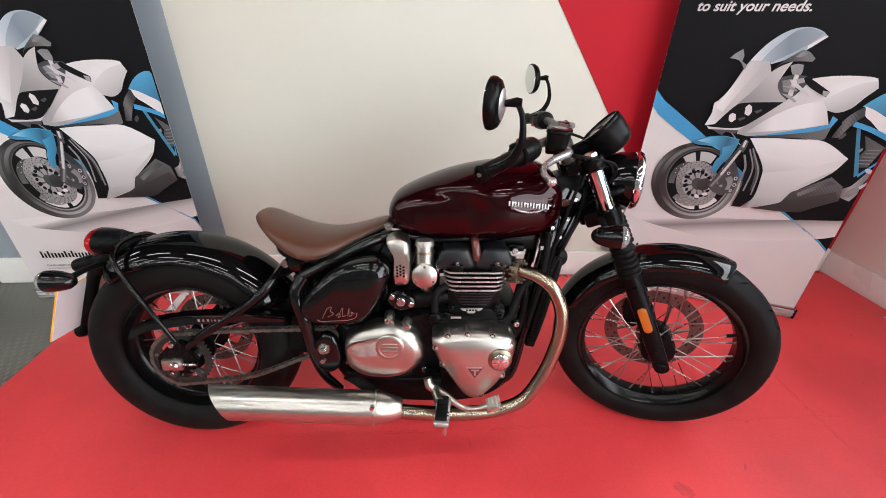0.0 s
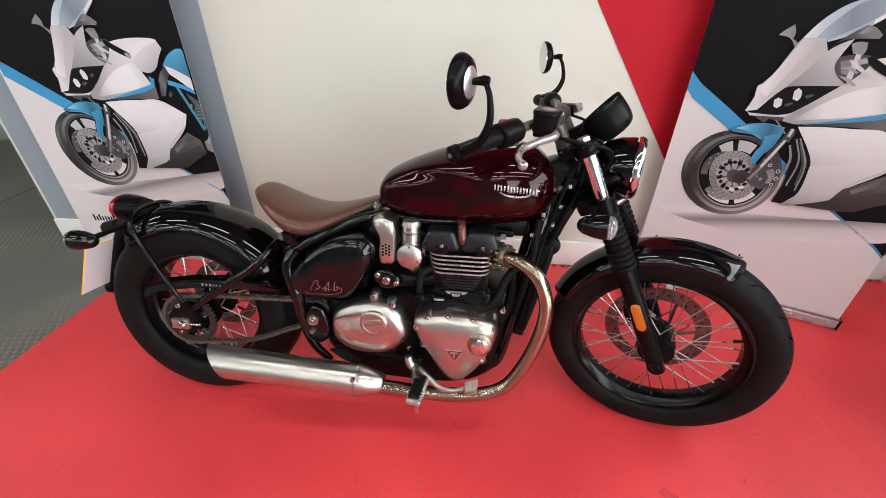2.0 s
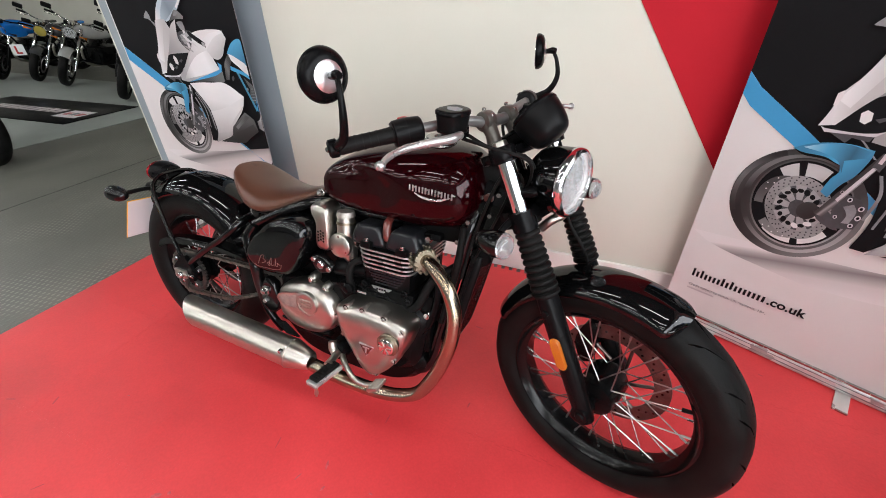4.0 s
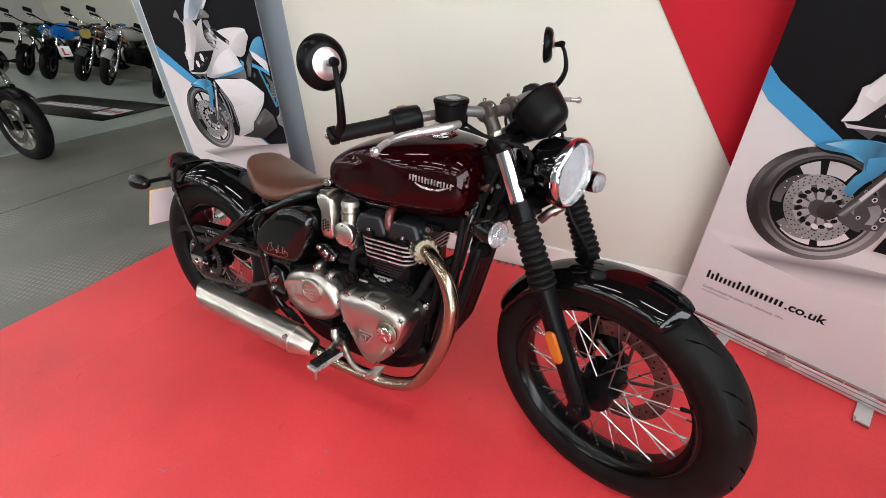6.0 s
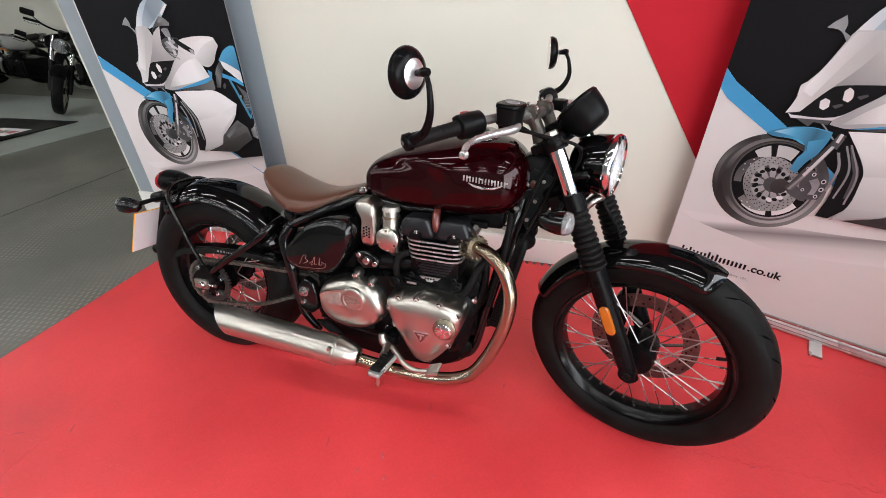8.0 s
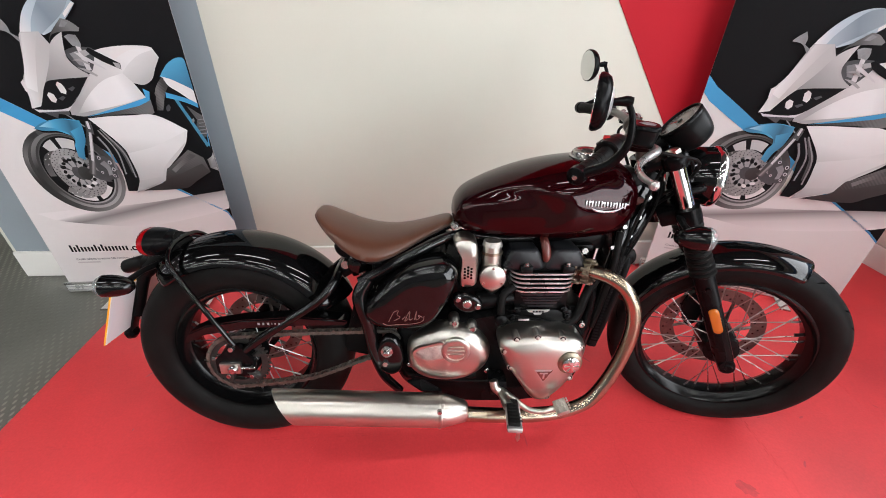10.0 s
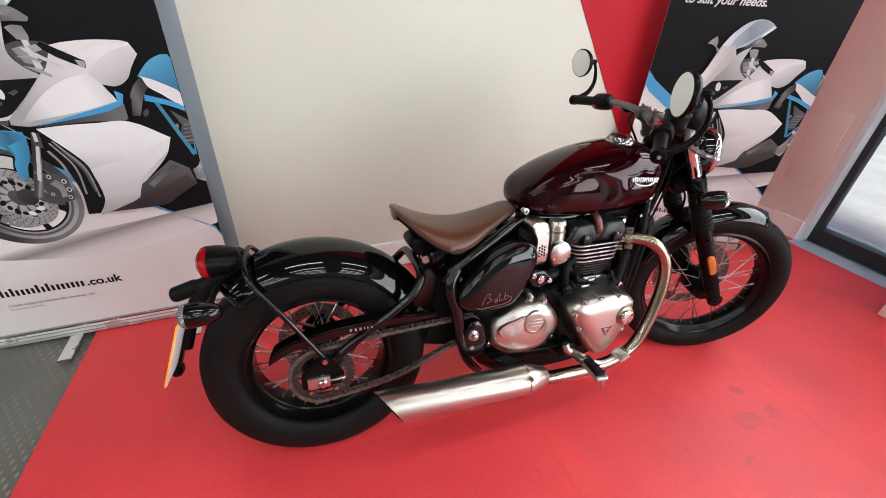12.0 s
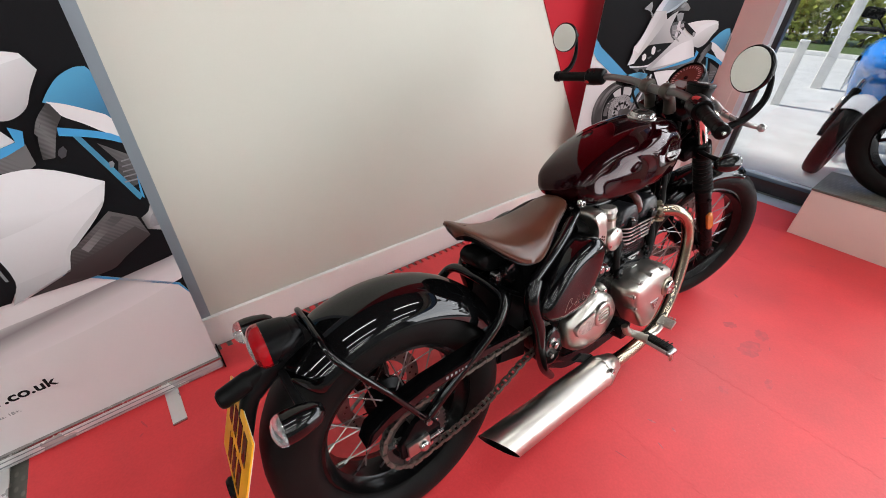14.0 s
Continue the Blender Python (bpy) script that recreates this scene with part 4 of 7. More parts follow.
    ink("pillion_rest_print", [(0.862, 0.675), (0.885, 0.70), (0.902, 0.712), (0.902, 0.70), (0.886, 0.688), (0.872, 0.665)], 20, M_PRINTG)
    # the name in the address line becomes plain shapes; the slogan and small print are lettered
    for k, h in enumerate((36, 25, 36, 25, 25, 25, 25, 36, 25, 36, 25, 25, 25, 25, 25, 25, 25)):
        part("printed_bar", box((0.0085, 0.0008, h / 1000), (0.088 + 0.0152 * k + shift, -0.0012, 0.230 + h / 2000)), M_PRINTK, t)
    lay = lambda u, z: Matrix.Translation((u, -0.0016, z + 0.012)) @ pose(0, 0, 0, 90, 0, 0)
    letters(".co.uk", 0.047, M_PRINTK, t, lay(0.344 + shift, 0.218), bold=0.0012)
    letters("Credit subject to status. UK residents. 18+.", 0.0155, M_PRINTM, t, lay(0.085 + shift, 0.172))
    part("printed_bar", box((0.1, 0.0006, 0.007), (0.135 + shift, -0.0012, 0.170)), M_PRINTS, t)
    letters("to suit your needs.", 0.05, M_PRINTW, t, lay(0.085 + shift, 1.300), bold=0.0009, shear=0.2)
    letters("Discover the finance", 0.05, M_PRINTW, t, lay(0.085 + shift, 1.360), bold=0.0009, shear=0.2)
    return t


banner(pose(-1.866, 1.79, -0.012, 0, 0, math.degrees(math.atan2(0.025, 0.89))), "white roller banner printed with a sports motorcycle, upright", 0.03)
INKS.clear()
banner(pose(1.105, 1.868, -0.012, 0, 0, -24.0), "white roller banner printed with a sports motorcycle, askew to the wall", 0.0, ((0.225, 0.1), (0.66, 0.1)))

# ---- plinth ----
pl = thing("plinth", "pale display plinth with painted-in mat bounce and a black rubber top", "plinth", pose(2.06, 0.825, -0.012))
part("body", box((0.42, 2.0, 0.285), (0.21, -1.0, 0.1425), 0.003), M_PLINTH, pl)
part("top", box((0.426, 2.006, 0.014), (0.21, -1.0, 0.293), 0.003), M_DARKFLOOR, pl, "black rubber top")


# ---- the displayed motorcycle (own axes: x ahead from the rear axle, y to its left, z up) ----
BIKE = pose(-0.655, 1.029, -0.016, 0, 0, -2.0) @ pose(0, 0, 0, -10.9, 0, 0)
bike = thing("motorcycle", "black and cranberry red solo-seat motorcycle leaning on its side stand", "motorcycle", BIKE)
RAKE, STEER = 25.8, -21.1
AXIS = Vector((-math.sin(radians(RAKE)), 0, math.cos(radians(RAKE))))
HEAD = Matrix.Translation((1.598, 0, 0)) @ Matrix.Rotation(radians(STEER), 4, AXIS) @ Matrix.Translation((-1.598, 0, 0))


def bp(name, bm, material, parent=None, label="", sharp=38):
    return part(name, bm, material, parent or bike, label, sharp)


def fp(name, bm, material, parent=None, label="", sharp=38):
    """A part of the steered front end."""
    return part(name, move(bm, HEAD), material, parent or bike, label, sharp)


def tyre_profile(R, w, bead, crown):
    """Round tyre section from one bead over the tread to the other: (radius, across)."""
    h = R - bead
    half = [(bead, w * 0.36), (bead + h * 0.08, w * 0.43), (bead + h * 0.3, w * 0.5), (bead + h * 0.52, w * 0.5), (bead + h * 0.72, w * 0.475), (bead + h * crown, w * 0.40), (R - h * 0.03, w * 0.25), (R, 0)]
    return half + [(r, -y) for r, y in half[-2::-1]]


def wheel(name, at, R, w, bead, n_spokes, hub_w, hub_r, front, crown=0.88):
    put = fp if front else bp
    wh = part(name, lathe([(hub_r * 0.6, -hub_w / 2), (hub_r, -hub_w / 2 + 0.006), (hub_r, -hub_w / 2 + 0.018), (hub_r * 0.62, -hub_w / 2 + 0.03), (hub_r * 0.62, hub_w / 2 - 0.03), (hub_r, hub_w / 2 - 0.018), (hub_r, hub_w / 2 - 0.006), (hub_r * 0.6, hub_w / 2)], at, seg=36) if not front else move(lathe([(hub_r * 0.6, -hub_w / 2), (hub_r, -hub_w / 2 + 0.006), (hub_r, -hub_w / 2 + 0.018), (hub_r * 0.62, -hub_w / 2 + 0.03), (hub_r * 0.62, hub_w / 2 - 0.03), (hub_r, hub_w / 2 - 0.018), (hub_r, hub_w / 2 - 0.006), (hub_r * 0.6, hub_w / 2)], at, seg=36), HEAD), M_SATIN, bike, "black hub")
    put("tyre", lathe(tyre_profile(R, w, bead, crown), at, seg=96, closed=True), M_RUBBER, wh, "black rubber tyre")
    k = w * 0.36
    rim = [(bead + 0.009, k), (bead + 0.009, k - 0.006), (bead - 0.002, k - 0.009), (bead - 0.006, k * 0.6), (bead - 0.016, k * 0.45), (bead - 0.018, 0), (bead - 0.016, -k * 0.45), (bead - 0.006, -k * 0.6), (bead - 0.002, -k + 0.009), (bead + 0.009, -k + 0.006), (bead + 0.009, -k), (bead - 0.005, -k - 0.003), (bead - 0.014, -k * 0.62), (bead - 0.024, -k * 0.48), (bead - 0.026, 0), (bead - 0.024, k * 0.48), (bead - 0.014, k * 0.62), (bead - 0.005, k + 0.003)]
    put("rim", lathe(rim, at, seg=96, closed=True), M_RIM, wh, "black painted rim")
    c = Vector(at)
    for i in range(n_spokes):
        a = 2 * math.pi * i / n_spokes
        s = 1 if i % 2 else -1
        lean = 0.62 if (i // 2) % 2 else -0.62
        p0 = c + Vector((hub_r * 0.92 * math.cos(a + lean), s * (hub_w / 2 - 0.012), hub_r * 0.92 * math.sin(a + lean)))
        p1 = c + Vector(((bead - 0.022) * math.cos(a), s * 0.008, (bead - 0.022) * math.sin(a)))
        b = bar(p0, p1, 0.0018, 6)
        q = p1 + (p0 - p1).normalized() * 0.022
        tube([p1, q], 0.003, 6, 1, b, False)
        put("spoke", b, M_SPOKE, wh)
    return wh


RA, FA = (0, 0, 0.323), (1.51, 0, 0.331)
rear_wheel = wheel("rear_wheel", RA, 0.323, 0.168, 0.212, 32, 0.11, 0.062, False)
front_wheel = wheel("front_wheel", FA, 0.332, 0.113, 0.247, 36, 0.1, 0.052, True, 0.84)

# tread grooves cut as narrow dark slots lying in the crown
def grooves(at, R, w, n, put, wh):
    c = Vector(at)
    for i in range(n):
        for s in (-1, 1):
            pts = []
            wide = (0.0012, 0.0038, 0.0042, 0.0036, 0.001) if i % 2 else (0.001, 0.003, 0.0034, 0.0028, 0.0008)
            for k in range(5):
                f = k / 4
                a = 2 * math.pi * (i + 0.5 * (s > 0)) / n + (0.3 if i % 2 else 0.2) * f * (1 - 0.25 * f)
                y = s * w * ((0.05 if i % 2 else 0.16) + 0.34 * f * (1.0 if i % 2 else 0.75))
                r = R - float(np.interp(abs(y) / w, (0, 0.25, 0.40, 0.475), (0, 0.0025, 0.0134, 0.0235))) - wide[k] * 0.8
                pts.append(c + Vector((r * math.cos(a), y, r * math.sin(a))))
            put("tread_groove", tube(pts, wide, 6, 4), M_GROOVE, wh)


grooves(FA, 0.332, 0.113, 22, fp, front_wheel)

# valve on the front rim
fp("valve", tube([Vector(FA) + Vector((0.215, -0.01, 0.085)), Vector(FA) + Vector((0.185, -0.012, 0.075))], [0.004, 0.0055], 8, 1, None, False), M_RUBBER, front_wheel)


# brake discs
def disc(at, y, ro, ri, n, put, wh, holes=True):
    c = Vector((at[0], y, at[2]))
    put("brake_disc", lathe([(ro, 0.002), (ro, -0.002), (ri, -0.002), (ri, 0.002)], c, seg=64, closed=True), M_DISC, wh, "drilled steel brake disc")
    for i in range(6):
        a = 2 * math.pi * i / 6 + 0.2
        put("disc_arm", bar(c + Vector((0.045 * math.cos(a - 0.5), 0, 0.045 * math.sin(a - 0.5))), c + Vector((ri * 1.03 * math.cos(a), 0, ri * 1.03 * math.sin(a))), 0.005, 6), M_DISC, wh)
    b = B()
    for i in range(n):
        a = 2 * math.pi * i / n
        r = ri + (ro - ri) * (0.25, 0.5, 0.75)[i % 3]
        lathe([(0.0034, 0.0026), (0.0034, -0.0026)], c + Vector((r * math.cos(a), 0, r * math.sin(a))), seg=8, bm=b)
    put("disc_hole", b, M_GLOSS, wh)


disc(FA, 0.066, 0.155, 0.112, 54, fp, front_wheel)
disc(RA, 0.078, 0.128, 0.09, 42, bp, rear_wheel)
fp("hub_drum", lathe([(0.03, -0.06), (0.05, -0.055), (0.055, -0.03), (0.055, 0.045), (0.045, 0.06)], FA, seg=36), M_SATIN, front_wheel)
fp("axle", lathe([(0.009, -0.135), (0.0125, -0.132), (0.0125, 0.13), (0.009, 0.132)], FA, seg=20), M_SATIN)
fp("brake_caliper", dome([(1.40, 0.40), (1.425, 0.34), (1.455, 0.36), (1.45, 0.45), (1.42, 0.47)], 0.045, 0.05), M_SATIN, None, "black brake caliper")

# forks
UP = AXIS
def fork_point(s, y):
    """A place on a fork leg, s metres up from the axle."""
    return Vector((1.508, y, 0.331)) + Vector((-0.434, 0, 0.901)) * s


def fork_leg(y):
    L = lambda s: fork_point(s, y)
    leg = fp("fork_slider", tube([L(-0.035), L(-0.028), L(0.02), L(0.06), L(0.31), L(0.335)], [0.012, 0.022, 0.025, 0.0262, 0.027, 0.025], 24, 1, None, False), M_SATIN, None, "black fork slider")
    fp("axle_clamp", lathe([(0.0, -0.026), (0.021, -0.026), (0.023, -0.02), (0.023, 0.02), (0.021, 0.026), (0.0, 0.026)][1:5], L(0.0), seg=24), M_SATIN, leg)
    g = []
    for k in range(11):
        s = 0.326 + k * 0.0167
        g += [(0.0262 - 0.0003 * k, s), (0.0338 - 0.0005 * k, s + 0.0062), (0.0342 - 0.0005 * k, s + 0.0095), (0.0335 - 0.0005 * k, s + 0.0125), (0.0262 - 0.0003 * k, s + 0.0178)]
    rotm = Vector((-0.434, 0, 0.901)).to_track_quat("Z", "Y").to_matrix().to_4x4()
    fp("gaiter", lathe(g, L(0), m=rotm, seg=28), M_RUBBER, leg, "black ribbed rubber gaiter")
    fp("fork_shroud", tube([L(0.507), L(0.528)], [0.031, 0.031], 24, 1, None, False), M_SATIN, leg)
    fp("chrome_tube", tube([L(0.522), L(0.66)], 0.0202, 28, 1, None, False), M_CHROME, leg, "chrome fork tube")
    fp("fork_cap", tube([L(0.656), L(0.662), L(0.686), L(0.692)], [0.026, 0.0305, 0.0305, 0.026], 28, 1, None, False), M_SATIN, leg)
    fp("cap_bolt", tube([L(0.69), L(0.702), L(0.704)], [0.018, 0.017, 0.012], 6, 1, None, False), M_ALU, leg)
    return leg


for y in (-0.105, 0.105):
    fork_leg(y)
# triple clamps
for s, t, nm in ((0.518, 0.045, "lower_clamp"), (0.67, 0.026, "top_clamp")):
    c = fork_point(s, 0)
    rotm = Vector((-0.434, 0, 0.901)).to_track_quat("Z", "Y").to_matrix().to_4x4()
    b = box((0.075, 0.21, t), (0, 0, 0), 0.01)
    bmesh.ops.transform(b, matrix=Matrix.Translation(c + Vector((-0.03, 0, -0.012))) @ Matrix.Rotation(radians(-RAKE), 4, "Y"), verts=b.verts)
    fp(nm, b, M_SATIN, None, "black fork yoke")
    for y in (-0.105, 0.105):
        fp("clamp_boss", tube([c + Vector((0, y, 0)) + Vector((-0.434, 0, 0.901)) * d for d in (-t / 2, t / 2)], 0.03, 24, 1, None, False), M_SATIN)
# reflector on the fork
for y in (-0.105,):
    b = dome([(0.013 * math.sin(q), 0.031 * math.copysign(1, math.cos(q)) + 0.013 * math.cos(q)) for q in (2 * math.pi * (k + 0.5) / 20 for k in range(20))], 0.003, -0.011, ((1, 0), (1, 0.6), (0.9, 0.9), (0.6, 1.0)), n=1)
    bmesh.ops.transform(b, matrix=Matrix.Translation(fork_point(0.18, -0.131)) @ Matrix.Rotation(radians(-25.7), 4, "Y"), verts=b.verts)
    fp("reflector", b, M_AMBER, None, "amber side reflector")
    fp("caliper_lug", tube([fork_point(0.29, -0.105), fork_point(0.29, -0.138)], 0.008, 12, 1, None, False), M_SATIN)

# front mudguard: a curved shell over the tyre
def mudguard(at, R, a0, a1, half, drop, put, name, label, steps=40, taper=0.0, skirt=0.0):
    c = Vector(at)
    b = B()
    n = 17
    outer, inner = [], []
    for i in range(steps + 1):
        f = i / steps
        a = radians(a0 + (a1 - a0) * f)
        e = min(1.0, min(f, 1 - f) / 0.05 + 0.35) if taper else 1.0
        lo, li = [], []
        for j in range(n):
            g = -1 + 2 * j / (n - 1)
            y = half * math.sin(g * math.pi / 2) * (e ** 0.5)
            r = R - drop * (1 - math.cos(g * math.pi / 2)) ** 0.9
            lo.append(c + Vector((r * math.cos(a), y, r * math.sin(a))))
            li.append(c + Vector(((r - 0.004) * math.cos(a), y * 0.965, (r - 0.004) * math.sin(a))))
        outer.append(lo + li[::-1])
    rings(b, outer)
    return put(name, b, M_GLOSS, None, label, 50)


mudguard((1.51, 0, 0.335), 0.35, 66, 161, 0.072, 0.045, fp, "front_mudguard", "gloss black front mudguard", taper=1)
mudguard((0.004, 0, 0.328), 0.364, 28, 131, 0.102, 0.07, bp, "rear_mudguard", "gloss black rear mudguard", taper=1)

# headlamp
hl = Vector((1.335, 0, 0.872))
head = fp("headlamp", lathe([(0.0172, -0.1035), (0.0430, -0.0972), (0.0654, -0.0765), (0.0757, -0.0450), (0.0783, -0.0108), (0.0774, 0.0000)], hl, "x", 40), M_GLOSS, None, "round headlamp with a gloss black bowl")
fp("chrome_rim", lathe([(0.0774, -0.0054), (0.0808, -0.0018), (0.0817, 0.0072), (0.0774, 0.0153), (0.0714, 0.0180), (0.0697, 0.0126), (0.0697, 0.0000), (0.0757, -0.0054)], hl, "x", 48, closed=True), M_CHROME, head)
fp("reflector_bowl", lathe([(0.0692, 0.0072), (0.0585, -0.0126), (0.0430, -0.0252), (0.0206, -0.0324), (0.002, -0.0333)], hl, "x", 40, ends=False), M_BOWL, head)
for k in range(10):
    a = 2 * math.pi * (k + 0.5) / 10
    fp("reflector_rib", bar(hl + Vector((-0.022, 0.045 * math.cos(a), 0.045 * math.sin(a))), hl + Vector((-0.002, 0.063 * math.cos(a), 0.063 * math.sin(a))), 0.0025, 5), M_BOLT, head)
fp("bulb_shield", lathe([(0.0034, 0.0036), (0.0138, 0.0018), (0.0172, -0.0090), (0.0155, -0.0270)], hl, "x", 20), M_SATIN, head)
fp("lens", lathe([(0.0699, 0.0099), (0.0516, 0.0171), (0.0258, 0.0221), (0.0012, 0.0234), (0.0012, 0.0210), (0.0258, 0.0197), (0.0516, 0.0147), (0.0699, 0.0075)], hl, "x", 40, closed=True), M_CLEAR, head, "clear glass lens").visible_shadow = False
fp("lamp_bracket", tube([(1.29, -0.03, 0.75), (1.31, -0.02, 0.775), (1.325, 0, 0.785), (1.31, 0.02, 0.775), (1.29, 0.03, 0.75)], 0.011, 10), M_ALU, None, "silver lamp bracket")
for s in (-1, 1):
    fp("lamp_ear", tube([(1.27, s * 0.1, 0.86), (1.29, s * 0.095, 0.865), (1.30, s * 0.088, 0.868)], 0.012, 10), M_SATIN)

# indicators
def indicator(p, d, put, length=0.075, r=0.026, stalk=None):
    p, d = Vector(p), Vector(d).normalized()
    rotm = d.to_track_quat("Z", "Y").to_matrix().to_4x4()
    b = put("indicator", lathe([(0.003, -length), (r * 0.42, -length * 0.95), (r * 0.74, -length * 0.78), (r * 0.96, -length * 0.45), (r * 1.03, -length * 0.2), (r, 0)], p, m=rotm, seg=28), M_GLOSS, None, "gloss black bullet indicator with a clear lens")
    put("lens", lathe([(r * 0.98, 0), (r, 0.004), (r * 0.86, 0.012), (r * 0.5, 0.018), (r * 0.1, 0.02)], p, m=rotm, seg=28), M_CLEAR, b, "clear indicator lens")
    put("lamp_reflector", lathe([(r * 0.94, 0.0008), (r * 0.1, 0.001)], p, m=rotm, seg=20), M_CHROME, b)
    if stalk:
        put("stalk", tube(stalk, [0.009, 0.0075, 0.0085], 12), M_PLASTIC, b)


for s in (-1, 1):
    indicator((1.305, s * 0.215, 0.785), (1, 0, 0.05), fp, 0.072, 0.029, [(1.26, s * 0.12, 0.795), (1.265, s * 0.16, 0.79), (1.275, s * 0.19, 0.786)])

# handlebar
HB = [(0.985, 0.375, 0.972), (1.07, 0.20, 0.994), (1.105, 0.10, 0.995), (1.12, 0.04, 0.985), (1.12, -0.04, 0.985), (1.105, -0.10, 0.995), (1.07, -0.20, 0.994), (0.985, -0.375, 0.972)]
hbar = fp("handlebar", tube(HB, [0.0112, 0.0112, 0.0112, 0.0125, 0.014, 0.014, 0.0125, 0.0112, 0.0112, 0.0112], 16, 8), M_BAR, None, "grey tapered handlebar")
for s in (-1, 1):
    fp("riser", tube([(1.155, s * 0.045, 0.92), (1.14, s * 0.045, 0.96), (1.12, s * 0.045, 0.987)], [0.02, 0.017, 0.02], 16), M_BARDARK, hbar, "grey bar riser")
    fp("clamp", lathe([(0.014, -0.017), (0.0225, -0.0155), (0.0245, -0.011), (0.0245, 0.011), (0.0225, 0.0155), (0.014, 0.017)], (1.12, s * 0.045, 0.988), "y", 24), M_BARDARK, hbar)
    for dx in (-0.013, 0.013):
        fp("clamp_bolt", lathe([(0.0045, -0.002), (0.0045, 0.004), (0.003, 0.005)], (1.125 + dx, s * 0.045, 1.009 - dx * 0.36), "z", 10), M_BOLT, hbar)
    e = Vector((0.985, s * 0.375, 0.972))
    d = (Vector((1.07, s * 0.20, 0.994)) - e).normalized()
    g = [e + d * t for t in (0.0, 0.004, 0.03, 0.06, 0.09, 0.118, 0.124)]
    fp("grip", tube(g, [0.014, 0.0175, 0.0168, 0.0165, 0.0168, 0.018, 0.021], 20, 3), M_RUBBER, hbar, "black rubber grip")
    for k in range(6):
        p = e + d * (0.02 + 0.016 * k)
        fp("grip_ring", tube([p, p + d * 0.004], 0.0174, 20, 1, None, False), M_RUBBER, hbar)
    p = e + d * 0.15
    fp("switch_housing", tube([p - d * 0.03, p - d * 0.027, p, p + d * 0.032, p + d * 0.038], [0.019, 0.029, 0.0305, 0.028, 0.018], 20, 3), M_PLASTIC, hbar, "black switch housing")
    fp("switch_seam", tube([p - d * 0.0005, p + d * 0.0005], 0.0309, 20, 1, None, False), M_PLASTIC, hbar)
    for k in range(3):
        fp("switch_button", box((0.011, 0.012, 0.008), p + d * (-0.014 + 0.014 * k) + Vector((-0.024, 0, 0.017)), 0.002, rot=Matrix.Rotation(radians(-40), 4, "Y")), M_GLOSS, hbar)
    fp("bar_end", tube([e - d * 0.022, e - d * 0.018, e - d * 0.002, e], [0.014, 0.0195, 0.02, 0.016], 20, 1, None, False), M_SATIN, hbar, "black bar end")
    fp("end_bolt", hexbolt(e - d * 0.02, 0.006, 0.006, "y"), M_BOLT, hbar)
    # bar-end mirror on a curved stem
    off = Vector((0.008, -0.005, 0.003)) if s < 0 else Vector()
    mc = Vector((0.99, s * 0.385, 1.11)) + off
    stem = [e + Vector((0.012, 0, 0.005)) - d * 0.01, Vector((1.035, s * 0.392, 1.0)), Vector((1.055, s * 0.398, 1.04)) + off * 0.5, Vector((1.05, s * 0.394, 1.085)) + off, Vector((1.038, s * 0.388, 1.112)) + off]
    mir = fp("mirror", tube(stem, [0.011, 0.0095, 0.0078, 0.0058, 0.0052], 12), M_SATIN, None, "round bar-end mirror with a black stem")
    fp("ball_joint", tube([Vector(q) + off for q in ((1.046, s * 0.388, 1.114), (1.036, s * 0.388, 1.114), (1.02, s * 0.386, 1.112), (1.01, s * 0.386, 1.111))], [0.007, 0.0095, 0.0072, 0.006], 14, 2), M_SATIN, mir)
    rotm = Vector((-0.998, 0.052, 0.035) if s < 0 else (-0.88, -0.473, -0.03)).to_track_quat("Z", "Y").to_matrix().to_4x4()
    fp("shell", lathe([(0.02, -0.019), (0.034, -0.0165), (0.044, -0.012), (0.0495, -0.004), (0.0512, 0.003), (0.05, 0.008), (0.047, 0.0085)], mc, m=rotm, seg=40), M_SATIN, mir, "black mirror shell")
    fp("chrome_cup", lathe([(0.004, -0.0232), (0.016, -0.0225), (0.025, -0.02), (0.0295, -0.0172)], mc, m=rotm, seg=32), M_BOWL, mir, "bright metal cup")
    fp("mirror_glass", lathe([(0.0472, 0.0075), (0.0472, 0.0095), (0.002, 0.0095)], mc, m=rotm, seg=40), M_MIRROR, mir, "mirror glass")
    # levers
    lev = [(1.142, s * 0.165, 0.982), (1.15, s * 0.20, 0.982), (1.122, s * 0.25, 0.977), (1.103, s * 0.30, 0.972), (1.108, s * 0.345, 0.966), (1.126, s * 0.374, 0.962)]
    lv = fp("lever", tube(lev, [0.0092, 0.0102, 0.009, 0.0078, 0.0068, 0.006], 12), M_LEVER, hbar, "silver hand lever")
    fp("lever_ball", lathe([(0.002, -0.01), (0.008, -0.007), (0.0105, 0), (0.008, 0.007), (0.002, 0.01)], (1.126, s * 0.378, 0.962), seg=16), M_LEVER, lv)
    fp("perch", box((0.05, 0.045, 0.03), (1.118, s * 0.155, 0.985), 0.008), M_SATIN, hbar)
fp("kill_switch", box((0.016, 0.022, 0.012), (1.036, -0.236, 1.0125), 0.004), M_REDPLASTIC, hbar, "red kill switch")
fp("starter_button", box((0.012, 0.014, 0.01), (1.02, 0.245, 0.972), 0.003), M_REDPLASTIC, hbar, "red button")
RES = Matrix.Translation((1.119, -0.164, 0.984)) @ Matrix.Rotation(radians(5), 4, "Y")


